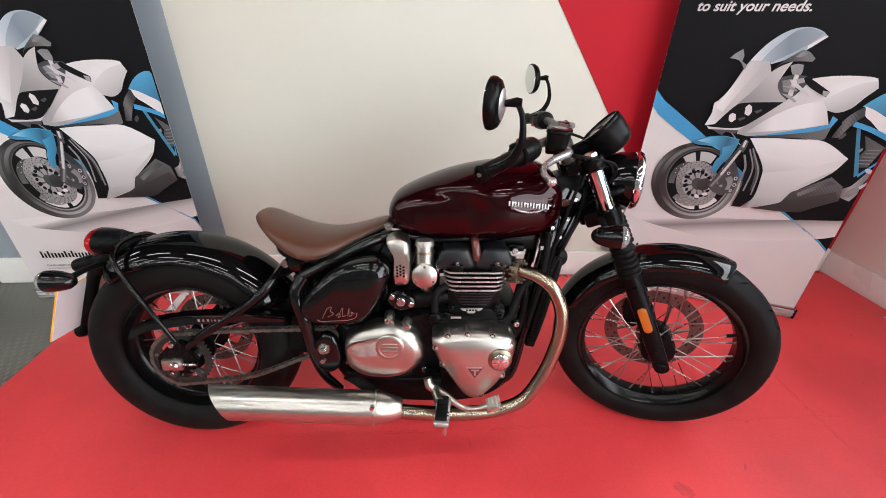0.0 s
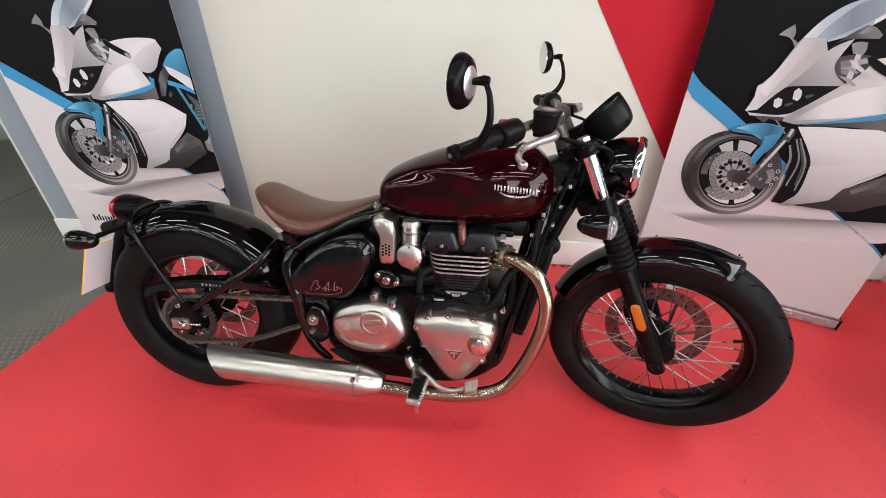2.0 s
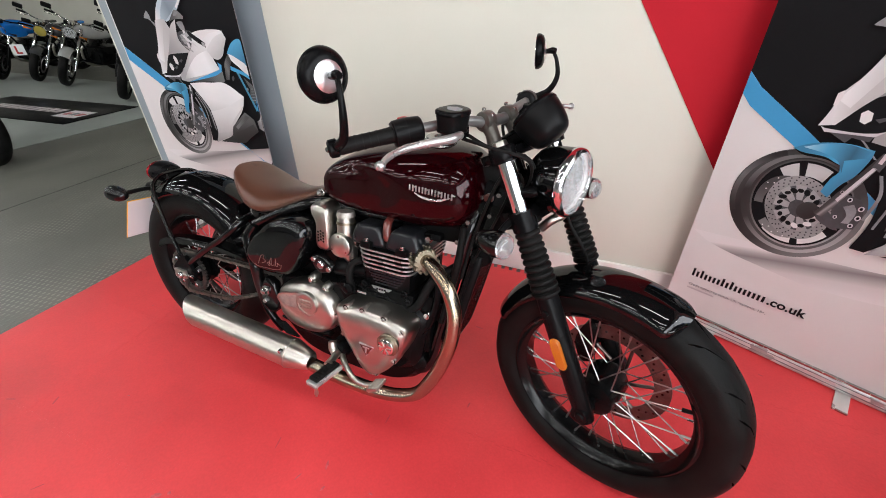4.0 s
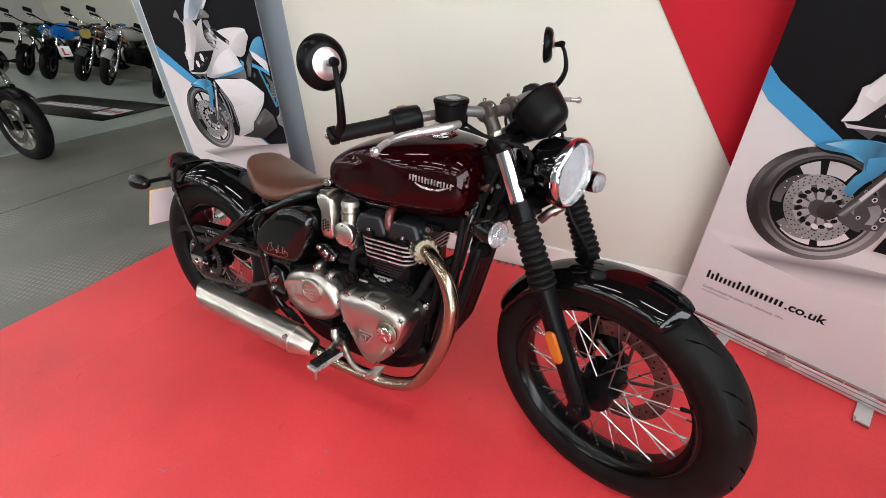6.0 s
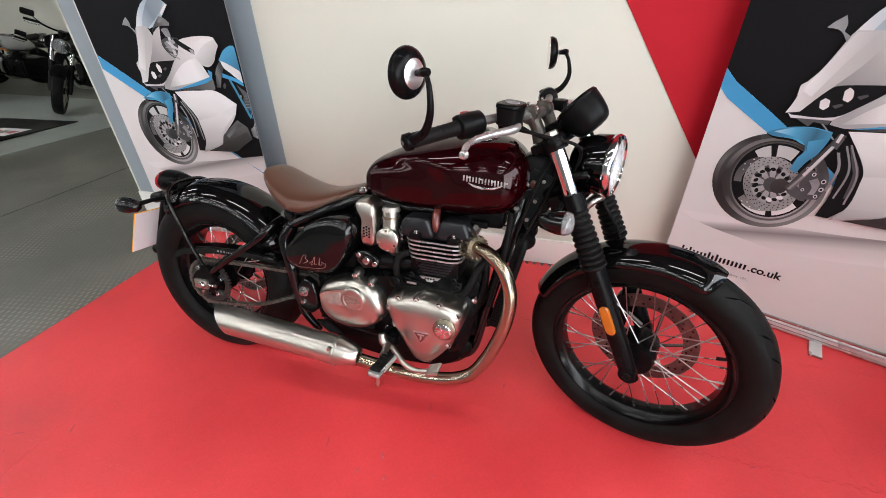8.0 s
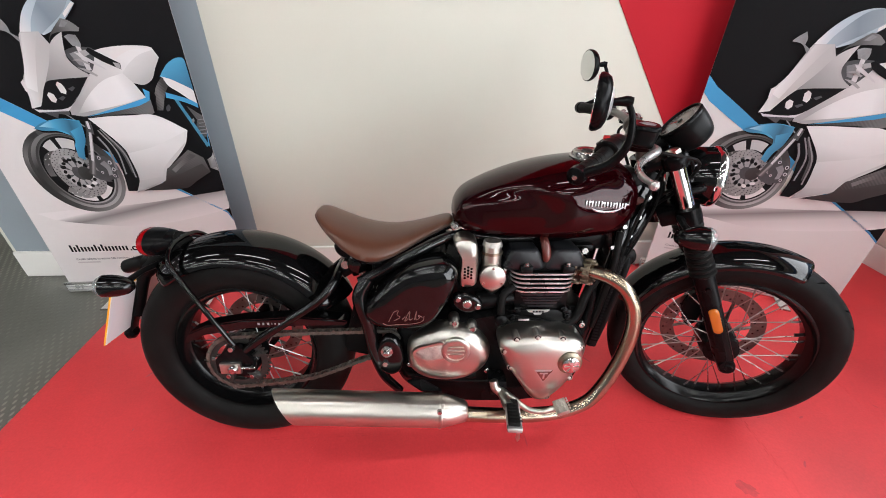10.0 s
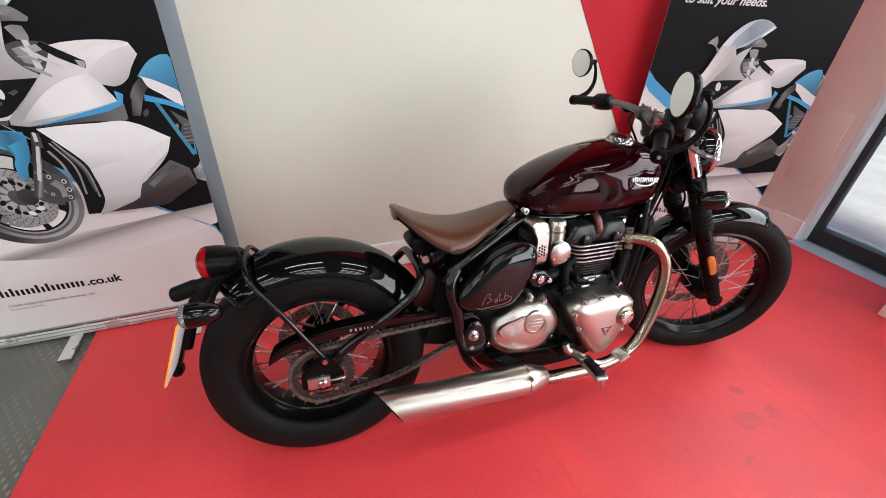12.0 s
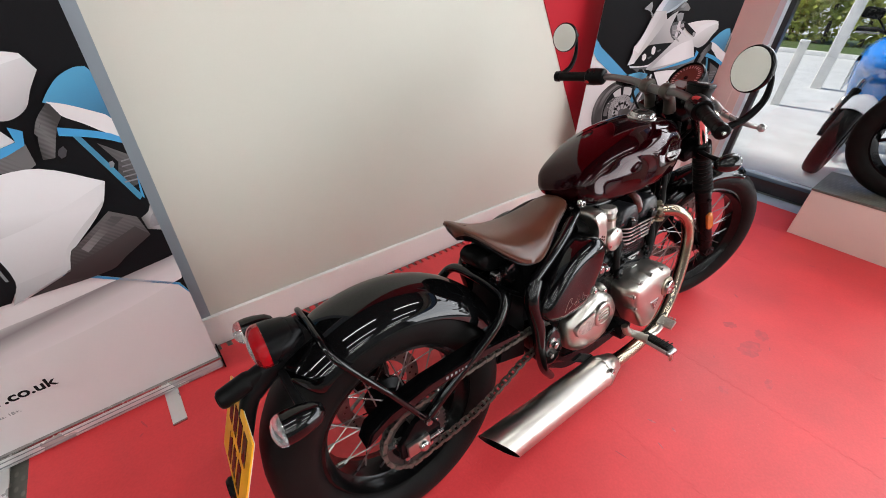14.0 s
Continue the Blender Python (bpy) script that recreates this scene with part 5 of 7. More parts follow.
def reservoir_ring(z, grow):
    """The pot's rounded plan, blunt towards the rider and narrower in front."""
    out = []
    for k in range(32):
        a = 2 * math.pi * k / 32
        c, q = math.cos(a), math.sin(a)
        out.append(RES @ Vector(((0.031 + grow) * math.copysign(abs(c) ** 0.62, c), (0.037 + grow) * (1 - 0.12 * c) * math.copysign(abs(q) ** 0.62, q), z)))
    return out


rs = fp("brake_reservoir", rings(B(), [reservoir_ring(z, g) for z, g in ((0.0, -0.008), (0.002, -0.004), (0.007, -0.003), (0.008, -0.0045), (0.011, -0.0045), (0.04, -0.001), (0.041, -0.002))]), M_PLASTIC, None, "black brake fluid reservoir", 50)
fp("lid", rings(B(), [reservoir_ring(z, g) for z, g in ((0.041, -0.003), (0.0415, 0.0005), (0.048, 0.0005), (0.0505, -0.002), (0.051, -0.006))]), M_SATIN, rs, "black rounded lid", 50)
fp("lid_plate", move(slab([(-0.02, 0.0), (-0.004, -0.017), (0.014, -0.013), (0.02, 0.0), (0.014, 0.013), (-0.004, 0.017)], 0.0, 0.0008, 0.0003), RES @ Matrix.Translation((0, 0, 0.0508)) @ Matrix.Rotation(radians(90), 4, "X")), M_PRINTM, rs, "grey printed lid mark")
# instrument pod
rotm = Vector((-0.74, 0, 0.67)).to_track_quat("Z", "Y").to_matrix().to_4x4()
DS = rotm @ Matrix.Scale(0.88, 4)
gc = Vector((1.234, -0.004, 1.006))
pod = fp("instrument", lathe([(0.02, -0.0755), (0.036, -0.0735), (0.046, -0.0685), (0.0535, -0.059), (0.0585, -0.046), (0.062, -0.029), (0.0645, -0.011), (0.066, 0.006), (0.064, 0.012), (0.06, 0.012)], gc, m=DS, seg=40), M_PLASTIC, None, "round instrument in a black pod")
fp("dial", lathe([(0.0605, 0.0124), (0.0605, 0.0134), (0.002, 0.0134)], gc, m=DS, seg=36), M_DIAL, pod, "brown dial face")
for k in range(21):
    a = radians(-40 + 13 * k)
    q = gc + DS @ Vector((0.047 * math.cos(a), 0.047 * math.sin(a), 0.0142))
    b = box((0.009, 0.0028, 0.0008), (0, 0, 0), 0)
    bmesh.ops.transform(b, matrix=Matrix.Translation(q) @ rotm @ Matrix.Rotation(a, 4, "Z"), verts=b.verts)
    fp("dial_mark", b, M_WHITEBADGE, pod)
fp("needle", bar(gc + DS @ Vector((0, 0, 0.0146)), gc + DS @ Vector((-0.03, -0.022, 0.0146)), 0.0012, 5), M_REDPLASTIC, pod)
fp("needle_boss", lathe([(0.007, 0.0134), (0.007, 0.0165), (0.002, 0.017)], gc, m=DS, seg=16), M_SATIN, pod)
fp("bezel", lathe([(0.0655, 0.008), (0.0668, 0.014), (0.0635, 0.0205), (0.0605, 0.02), (0.059, 0.0125)], gc, m=DS, seg=40, closed=True), M_SATIN, pod)
b = box((0.05, 0.022, 0.0008), (0, 0, 0), 0)
bmesh.ops.transform(b, matrix=Matrix.Translation(gc + DS @ Vector((0, -0.026, 0.0142))) @ rotm, verts=b.verts)
fp("display", b, M_PRINTM, pod)
fp("pod_arm", tube([(1.15, 0, 0.93), (1.18, 0, 0.95), (1.21, 0, 0.97)], 0.02, 12), M_SATIN, pod)
# control cables
for k, pts in enumerate(([(1.13, -0.13, 0.975), (1.18, -0.11, 0.95), (1.26, -0.07, 0.93), (1.27, -0.05, 0.87), (1.22, -0.04, 0.82)], [(1.13, -0.15, 0.97), (1.2, -0.14, 0.96), (1.275, -0.09, 0.93), (1.255, -0.06, 0.85), (1.2, -0.05, 0.78)], [(1.12, 0.14, 0.975), (1.2, 0.13, 0.95), (1.26, 0.08, 0.9), (1.2, 0.05, 0.8)], [(1.12, 0.1, 0.985), (1.09, 0.07, 0.96), (1.12, 0.05, 0.9), (1.16, 0.03, 0.82)], [(1.29, 0.06, 0.8), (1.33, 0.05, 0.74), (1.37, 0.06, 0.68), (1.39, 0.08, 0.6), (1.41, 0.07, 0.5)])):
    fp("cable", tube(pts, 0.0042, 8, 8), M_RUBBER, None, "black control cable")

# ---- tank ----
ST = [(0.628, 0.749, 0.03, 0.772, 0.015), (0.636, 0.734, 0.07, 0.798, 0.03), (0.66, 0.717, 0.102, 0.828, 0.045), (0.72, 0.705, 0.126, 0.86, 0.055), (0.8, 0.698, 0.139, 0.89, 0.06), (0.88, 0.694, 0.144, 0.91, 0.06), (0.96, 0.693, 0.143, 0.921, 0.06), (1.02, 0.698, 0.136, 0.921, 0.055), (1.065, 0.707, 0.131, 0.912, 0.05), (1.098, 0.732, 0.117, 0.89, 0.04), (1.117, 0.76, 0.092, 0.862, 0.03), (1.125, 0.787, 0.055, 0.84, 0.02)]


def tank_section(x, zb, w, zt, r, n=64):
    out = []
    zc, h = (zb * 0.45 + zt * 0.55), 0
    for k in range(n):
        a = 2 * math.pi * k / n
        ca, sa = math.cos(a), math.sin(a)
        e = 0.66 if sa < 0 else 0.92
        y = w * math.copysign(abs(ca) ** e, ca)
        z = zc + (zt - zc if sa > 0 else zc - zb) * math.copysign(abs(sa) ** (0.92 if sa > 0 else 0.62), sa)
        # knee hollow on the flank
        k2 = 1 / (1 + math.exp(11 * (math.hypot((x - 0.79) / 0.118, (z - 0.783) / 0.058) - 1)))
        y -= math.copysign(0.014 * k2, y) if abs(y) > 0.03 else 0
        out.append(Vector((x, y, z)))
    return out


def dense(st, n=4):
    P = spline([(s[0], s[1], s[2]) for s in st], n)
    Q = spline([(s[0], s[3], s[4]) for s in st], n)
    return [(p.x, p.y, p.z, q.y, q.z) for p, q in zip(P, Q)]


tank = bp("fuel_tank", rings(B(), [tank_section(*s) for s in dense(ST, 7)]), M_TANK, None, "cranberry red fuel tank", 60)
# added block: stops light showing between tank and engine
bp("gap_block", box((0.4, 0.11, 0.07), (0.87, 0, 0.69), 0.015), M_ENGINE, tank, "black block added under the tank to close the gap")
capc = Vector((0.985, -0.035, 0.9175))
cap_turn = Vector((-0.03, -0.2, 1)).to_track_quat("Z", "Y").to_matrix().to_4x4()
cap = bp("filler_cap", lathe([(0.044, -0.012), (0.044, 0.003), (0.041, 0.006), (0.037, 0.006), (0.036, 0.014), (0.033, 0.017), (0.022, 0.0175), (0.02, 0.0165), (0.002, 0.0165)], capc, m=cap_turn, seg=40), M_BOLT, tank, "polished filler cap")
for k in range(20):
    a = 2 * math.pi * k / 20
    bp("cap_flute", bar(capc + cap_turn @ Vector((0.0362 * math.cos(a), 0.0362 * math.sin(a), 0.0065)), capc + cap_turn @ Vector((0.0362 * math.cos(a), 0.0362 * math.sin(a), 0.0135)), 0.0016, 5), M_BOLT, cap)
bp("cap_mark", lathe([(0.014, 0.0166), (0.014, 0.0172)], capc, m=cap_turn, seg=20), M_SATIN, cap)
# tank badge drawn as plain bars over a swoosh
def tank_y(x, z):
    """The right flank of the tank at a height."""
    for s in dense(ST, 6):
        if s[0] >= x:
            sec = [p for p in tank_section(*s, 72) if p.y < 0]
            return min(sec, key=lambda p: abs(p.z - z)).y
    return -0.1


for k in range(14):
    xm = 0.9595 + 0.0083 * k
    zm = 0.8155 - 0.011 * (xm - 0.957) / 0.11
    tall = 0.0155 if k % 3 else 0.0135
    bp("badge_bar", box((0.0038, 0.0035, tall), (xm, tank_y(xm, zm) - 0.0012, zm), 0.0008), M_WHITEBADGE, tank, "silver badge bar")
    if k % 4 == 1:
        bp("badge_bar", box((0.0085, 0.0035, 0.0034), (xm + 0.004, tank_y(xm + 0.004, zm) - 0.0012, zm + 0.0035), 0.0008), M_WHITEBADGE, tank, "silver badge bar")
sw = [(0.972, 0.803), (0.99, 0.795), (1.015, 0.791), (1.04, 0.793), (1.064, 0.802)]
bp("badge_swoosh", tube([(x, tank_y(x, z) - 0.0015, z) for x, z in sw], [0.001, 0.003, 0.0034, 0.003, 0.001], 8), M_WHITEBADGE, tank, "silver badge underline")

# ---- seat ----
SE = [(0.246, 0.760, 0.022, 0.004), (0.253, 0.763, 0.052, 0.008), (0.272, 0.757, 0.083, 0.019), (0.31, 0.739, 0.111, 0.036), (0.36, 0.720, 0.130, 0.054), (0.41, 0.709, 0.131, 0.058), (0.46, 0.707, 0.115, 0.048), (0.51, 0.714, 0.092, 0.033), (0.56, 0.727, 0.070, 0.022), (0.60, 0.739, 0.056, 0.016), (0.622, 0.743, 0.042, 0.013), (0.632, 0.737, 0.02, 0.01)]
P = spline([s[:3] for s in SE], 4)
Q = spline([(s[0], s[3], 0) for s in SE], 4)
loops = []
for p, q in zip(P, Q):
    lp = []
    for j in range(15):
        g = -1 + 2 * j / 14
        y = p.z * math.sin(g * math.pi / 2)
        lp.append(Vector((p.x, y, p.y - q.y * abs(g) ** 2.1)))
    for j in range(14, -1, -1):
        g = -1 + 2 * j / 14
        y = p.z * math.sin(g * math.pi / 2) * 0.93
        lp.append(Vector((p.x, y, p.y - q.y * abs(g) ** 2.1 - 0.03 + 0.024 * abs(g))))
    loops.append(lp)
seat = bp("seat", rings(B(), loops), M_SEAT, None, "brown leather solo saddle", 70)
for s in (-1, 1):
    edge = [(p.x, s * p.z * 0.975, p.y - q.y * 0.94 - 0.004) for p, q in zip(P, Q)]
    bp("piping", tube(edge[2:-2:2], 0.0035, 8, 2), M_SEATDARK, seat)
bp("seat_pan", rings(B(), [[v * 1.0 + Vector((0, 0, -0.004)) for v in [Vector((u.x, u.y * 0.9, u.z - 0.008)) for u in lp]] for lp in loops[3:-2]]), M_SATIN, seat, "black seat pan")
for k in range(4):
    bp("seat_emboss", bar((0.2665 + 0.0045 * k, -0.013 + 0.003 * k, 0.7585 - 0.0018 * k), (0.2665 + 0.0045 * k, 0.013 - 0.003 * k, 0.7585 - 0.0018 * k), 0.0009, 6), M_SEATDARK, seat)

# ---- frame ----
for s in (-1, 1):
    bp("frame_tube", tube([(1.125, s * 0.035, 0.79), (1.105, s * 0.07, 0.72), (1.075, s * 0.075, 0.56), (1.04, s * 0.075, 0.38), (1.01, s * 0.075, 0.24), (0.94, s * 0.075, 0.205)], 0.016, 14), M_GLOSS, None, "black frame down tube")
    bp("frame_tube", tube([(1.13, s * 0.03, 0.83), (1.0, s * 0.05, 0.715), (0.8, s * 0.055, 0.69), (0.67, s * 0.06, 0.702), (0.60, s * 0.085, 0.698), (0.50, s * 0.115, 0.655), (0.375, s * 0.13, 0.59)], 0.015, 14), M_GLOSS, None, "black frame top tube")
    bp("frame_tube", tube([(0.40, s * 0.13, 0.60), (0.375, s * 0.14, 0.55), (0.395, s * 0.145, 0.46), (0.405, s * 0.145, 0.38), (0.43, s * 0.14, 0.29), (0.475, s * 0.13, 0.225)], [0.02, 0.022, 0.02, 0.017, 0.014, 0.012], 14), M_GLOSS, None, "black frame rear tube")
    # swinging rear cage
    bp("axle_plate", slab([(-0.055, 0.30), (0.05, 0.30), (0.06, 0.335), (0.02, 0.40), (-0.01, 0.39), (-0.055, 0.345)], s * 0.125, s * 0.14, 0.003), M_SATIN)
    # mudguard stay
    bp("mudguard_stay", tube([(0.012, s * 0.145, 0.40), (-0.05, s * 0.138, 0.505), (-0.118, s * 0.118, 0.605), (-0.142, s * 0.1, 0.642), (-0.15, s * 0.06, 0.668), (-0.152, 0, 0.676)], 0.0068, 12), M_GLOSS, None, "black tubular mudguard stay")
    bp("stay_bolt", hexbolt((0.014, s * 0.147 + (0.006 if s > 0 else -0.012), 0.402), 0.009, 0.012 * -s if s > 0 else 0.012), M_BOLT)
side = [(0.0, 0.125, 0.345), (0.10, 0.13, 0.425), (0.22, 0.133, 0.505), (0.272, 0.13, 0.546), (0.298, 0.112, 0.577), (0.304, 0.06, 0.592)]
bp("swingarm", tube([(x, -y, z) for x, y, z in side] + side[::-1], 0.0132, 14), M_GLOSS, None, "black rear swingarm cage looping over the tyre")
bp("axle_nut", lathe([(0.02, -0.138), (0.02, -0.143), (0.013, -0.145), (0.013, -0.158), (0.009, -0.162)], RA, seg=24), M_BOLT, None, "steel axle nut")
bp("chain_adjuster", box((0.06, 0.012, 0.036), (-0.01, -0.144, 0.323), 0.004), M_ALU)
bp("adjuster_bolt", bar((0.02, -0.144, 0.323), (0.06, -0.144, 0.323), 0.005, 8), M_BOLT)
bp("axle", lathe([(0.012, -0.15), (0.012, 0.15)], RA, seg=16), M_BOLT)
# sprocket, chain and guard on the right
def gear(r, teeth, y, th, ri, at):
    o = []
    for k in range(teeth * 4):
        a = 2 * math.pi * k / (teeth * 4)
        o.append((at[0] + (r + (0.006 if k % 4 in (1, 2) else -0.002)) * math.cos(a), at[2] + (r + (0.006 if k % 4 in (1, 2) else -0.002)) * math.sin(a)))
    bm2 = B()
    outer = [[bm2.verts.new((x, y + d, z)) for x, z in o] for d in (0, th)]
    n = len(o)
    inner = [[bm2.verts.new((at[0] + ri * math.cos(2 * math.pi * k / n), y + d, at[2] + ri * math.sin(2 * math.pi * k / n))) for k in range(n)] for d in (0, th)]
    for i in range(n):
        j = (i + 1) % n
        bm2.faces.new((outer[0][i], outer[0][j], outer[1][j], outer[1][i]))
        bm2.faces.new((inner[0][i], inner[0][j], inner[1][j], inner[1][i]))
        for d in (0, 1):
            bm2.faces.new((outer[d][i], outer[d][j], inner[d][j], inner[d][i]))
    return bm2


CY = -0.112
spr = bp("sprocket", gear(0.085, 41, CY - 0.003, 0.006, 0.066, RA), M_SPROCKET, rear_wheel, "steel rear sprocket")
for k in range(5):
    a = 2 * math.pi * k / 5 + 0.3
    bp("sprocket_arm", bar((0.04 * math.cos(a), CY, 0.323 + 0.04 * math.sin(a)), (0.076 * math.cos(a + 0.15), CY, 0.323 + 0.076 * math.sin(a + 0.15)), 0.011, 8), M_SPROCKET, spr)
    bp("sprocket_nut", hexbolt((0.058 * math.cos(a), CY - 0.006, 0.323 + 0.058 * math.sin(a)), 0.008, 0.008), M_BOLT, spr)
bp("sprocket_carrier", lathe([(0.035, -0.03), (0.055, -0.028), (0.06, 0.01), (0.045, 0.03)], (0, -0.085, 0.323), seg=32), M_SATIN, rear_wheel)
run = []
for a in range(90, 271, 15):
    run.append((0.0865 * math.cos(radians(a)), 0.323 + 0.0865 * math.sin(radians(a))))
fs = (0.44, 0.385)
chain_pts = run + [(0.2, 0.262), (0.36, 0.325), (0.42, 0.343)] + [(fs[0] + 0.042 * math.cos(radians(a)), fs[1] + 0.042 * math.sin(radians(a))) for a in (-60, -20, 20, 60, 100)] + [(0.36, 0.425), (0.18, 0.42)]
cp = spline([(x, CY, z) for x, z in chain_pts], 14, True)
# even links along the loop
acc, lens = 0.0, [0.0]
for a, b2 in zip(cp, cp[1:] + cp[:1]):
    acc += (b2 - a).length
    lens.append(acc)
n_links = int(acc / 0.0159)
ch = B()
for k in range(n_links):
    d = acc * k / n_links
    i = max(j for j in range(len(cp)) if lens[j] <= d)
    p, q = cp[i], cp[(i + 1) % len(cp)]
    pos = p.lerp(q, (d - lens[i]) / max(1e-6, lens[i + 1] - lens[i]))
    ang = math.atan2(q.z - p.z, q.x - p.x)
    wy = 0.0085 if k % 2 else 0.0062
    for s in (-1, 1):
        box((0.0215, 0.0022, 0.0105), pos + Vector((0, s * wy, 0)), 0, ch, Matrix.Rotation(-ang, 4, "Y"))
    lathe([(0.0046, -0.006), (0.0046, 0.006)], pos + Vector((0.008 * math.cos(ang), 0, 0.008 * math.sin(ang))), "y", 8, ch)
tagged(bp("drive_chain", ch, M_CHAIN, None, "oiled steel drive chain"), kind="stuff")
guard = [(-0.13, 0.40), (-0.07, 0.43), (0.06, 0.452), (0.20, 0.459), (0.33, 0.46), (0.335, 0.475), (0.2, 0.487), (0.04, 0.478), (-0.06, 0.46), (-0.11, 0.437)]
cg = bp("chain_guard", slab(guard, CY - 0.03, CY + 0.02, 0.004), M_GLOSS, None, "black chain guard with a warning sticker")
xs = 0.085
for w, h in ((0.01, 0.01), (0.008, 0.01), (0.01, 0.01), (0.003, 0.009), (0.007, 0.007), (0.007, 0.007), (0.007, 0.007)):
    bp("sticker_bar", box((w * 0.6, 0.0008, h * 0.7), (xs + w / 2, CY - 0.0306, 0.468)), M_PRINTM, cg)
    xs += w + 0.004

# ---- tail ----
tb = Vector((-0.236, 0, 0.66))
rotm = Vector((-1, 0, -0.02)).to_track_quat("Z", "Y").to_matrix().to_4x4()
TL = Matrix.Translation(tb) @ Matrix.Diagonal((1, 1.12, 0.82, 1))
tail = bp("tail_lamp", move(lathe([(0.006, -0.08), (0.02, -0.077), (0.033, -0.066), (0.043, -0.044), (0.0485, -0.018), (0.05, 0.0)], (0, 0, 0), m=rotm, seg=40), TL), M_SATIN, None, "black teardrop tail lamp with a red and clear lens", 60)
bp("lens", move(lathe([(0.0495, 0.0), (0.0505, 0.008), (0.047, 0.018), (0.036, 0.025), (0.035, 0.022), (0.04, 0.01)], (0, 0, 0), m=rotm, seg=36, closed=True), TL), M_REDLENS, tail, "red tail lens")
bp("clear_lens", move(lathe([(0.0365, 0.0235), (0.03, 0.028), (0.012, 0.031), (0.002, 0.0315)], (0, 0, 0), m=rotm, seg=36), TL), M_CLEAR, tail, "clear middle of the tail lens")
bp("lamp_backing", move(lathe([(0.048, 0.001), (0.047, 0.004), (0.01, 0.004)], (0, 0, 0), m=rotm, seg=36), TL), M_CHROME, tail)
bp("tail_bracket", tube([(-0.15, 0, 0.66), (-0.20, 0, 0.628), (-0.245, 0, 0.60), (-0.285, 0, 0.565)], [0.036, 0.028, 0.025, 0.022], 14), M_PLASTIC, None, "black tail bracket")
bp("tail_neck", tube([(-0.20, 0, 0.625), (-0.215, 0, 0.65)], [0.03, 0.026], 14, 1, None, False), M_PLASTIC)
for s in (-1, 1):
    indicator((-0.262, s * 0.175, 0.602), (-1, 0, 0), bp, 0.072, 0.0285, [(-0.225, s * 0.03, 0.6), (-0.225, s * 0.09, 0.606), (-0.222, s * 0.155, 0.604)])
rotp = Matrix.Translation((-0.345, 0.0, 0.462)) @ Matrix.Rotation(radians(21), 4, "Y")
plate = bp("number_plate", move(box((0.004, 0.225, 0.178), (0, 0, 0), 0.0015), rotp), M_YELLOW, None, "yellow number plate with dark bars")
bp("plate_back", move(box((0.0015, 0.221, 0.174), (0.0028, 0, 0)), rotp), M_PRINTP, plate, "pale plate backing")
for row, z in ((0, 0.04), (1, -0.042)):
    for k in range(4 if row == 0 else 3):
        bp("plate_bar", move(box((0.001, 0.03, 0.062), (-0.0024, -0.066 + 0.043 * k + (0.02 if row else 0), z)), rotp), M_SATIN, plate)
for y in (-0.03, 0.03):
    bp("plate_screw", move(lathe([(0.006, -0.004), (0.004, -0.0065)], (0, y, 0.0), "x", 12), rotp), M_YELLOW, plate)
bp("plate_holder", move(box((0.008, 0.03, 0.2), (0.008, 0, -0.025), 0.003), rotp), M_PLASTIC, None, "black plate holder")
bp("rear_reflector", lathe([(0.02, -0.006), (0.024, 0.0), (0.022, 0.012), (0.012, 0.02)], (-0.386, 0, 0.357), "x", 24), M_SATIN, None, "round black reflector housing")
bp("plate_arm", tube([(-0.27, 0, 0.585), (-0.30, 0, 0.54), (-0.325, 0, 0.47), (-0.345, 0, 0.42)], [0.02, 0.018, 0.014, 0.016], 12), M_PLASTIC)
bp("plate_stub", tube([(-0.245, 0, 0.606), (-0.28, 0, 0.596), (-0.288, 0, 0.594), (-0.335, 0, 0.581), (-0.345, 0, 0.579)], [0.02, 0.018, 0.022, 0.021, 0.014], 16), M_PLASTIC, None, "black plate lamp housing")

# ---- engine ----
bp("crankcase", dome([(0.46, 0.30), (0.55, 0.22), (0.80, 0.215), (0.97, 0.24), (1.01, 0.36), (0.99, 0.45), (0.80, 0.50), (0.62, 0.47), (0.48, 0.44)], 0.13, -0.26, ((0.9, 0), (1, 0.08), (1, 0.92), (0.9, 1))), M_ENGINE, None, "black engine crankcase")
bp("sump", box((0.34, 0.18, 0.06), (0.76, 0, 0.2), 0.02), M_ENGINE)
ROUND = ((1, 0), (1, 0.3), (0.985, 0.5), (0.945, 0.72), (0.86, 0.88), (0.7, 0.97), (0.4, 1.0))
cover = bp("alternator_cover", dome([(0.499, 0.385), (0.516, 0.426), (0.573, 0.458), (0.645, 0.465), (0.701, 0.443), (0.737, 0.394), (0.733, 0.346), (0.691, 0.303), (0.632, 0.286), (0.557, 0.293), (0.509, 0.327)], -0.115, -0.065, ROUND, n=6), M_ALU, None, "brushed aluminium oval engine cover", 60)
for a, b2 in (((0.633, 0.477), 0.016), ((0.684, 0.458), 0.015)):
    bp("cover_lug", tube([(a[0], -0.12, a[1]), (a[0], -0.135, a[1]), (a[0], -0.15, a[1] - 0.006)], [b2, b2, b2 * 0.8], 20, 2), M_ALU, cover)
    bp("cover_bolt", hexbolt((a[0], -0.151, a[1] - 0.004), 0.0085, 0.007), M_BOLT, cover)
bp("cover_disc", lathe([(0.04, 0), (0.04, -0.012), (0.036, -0.0145), (0.03, -0.0145), (0.03, -0.012), (0.002, -0.012)], (0.637, -0.1745, 0.405), seg=36), M_ALU, cover)
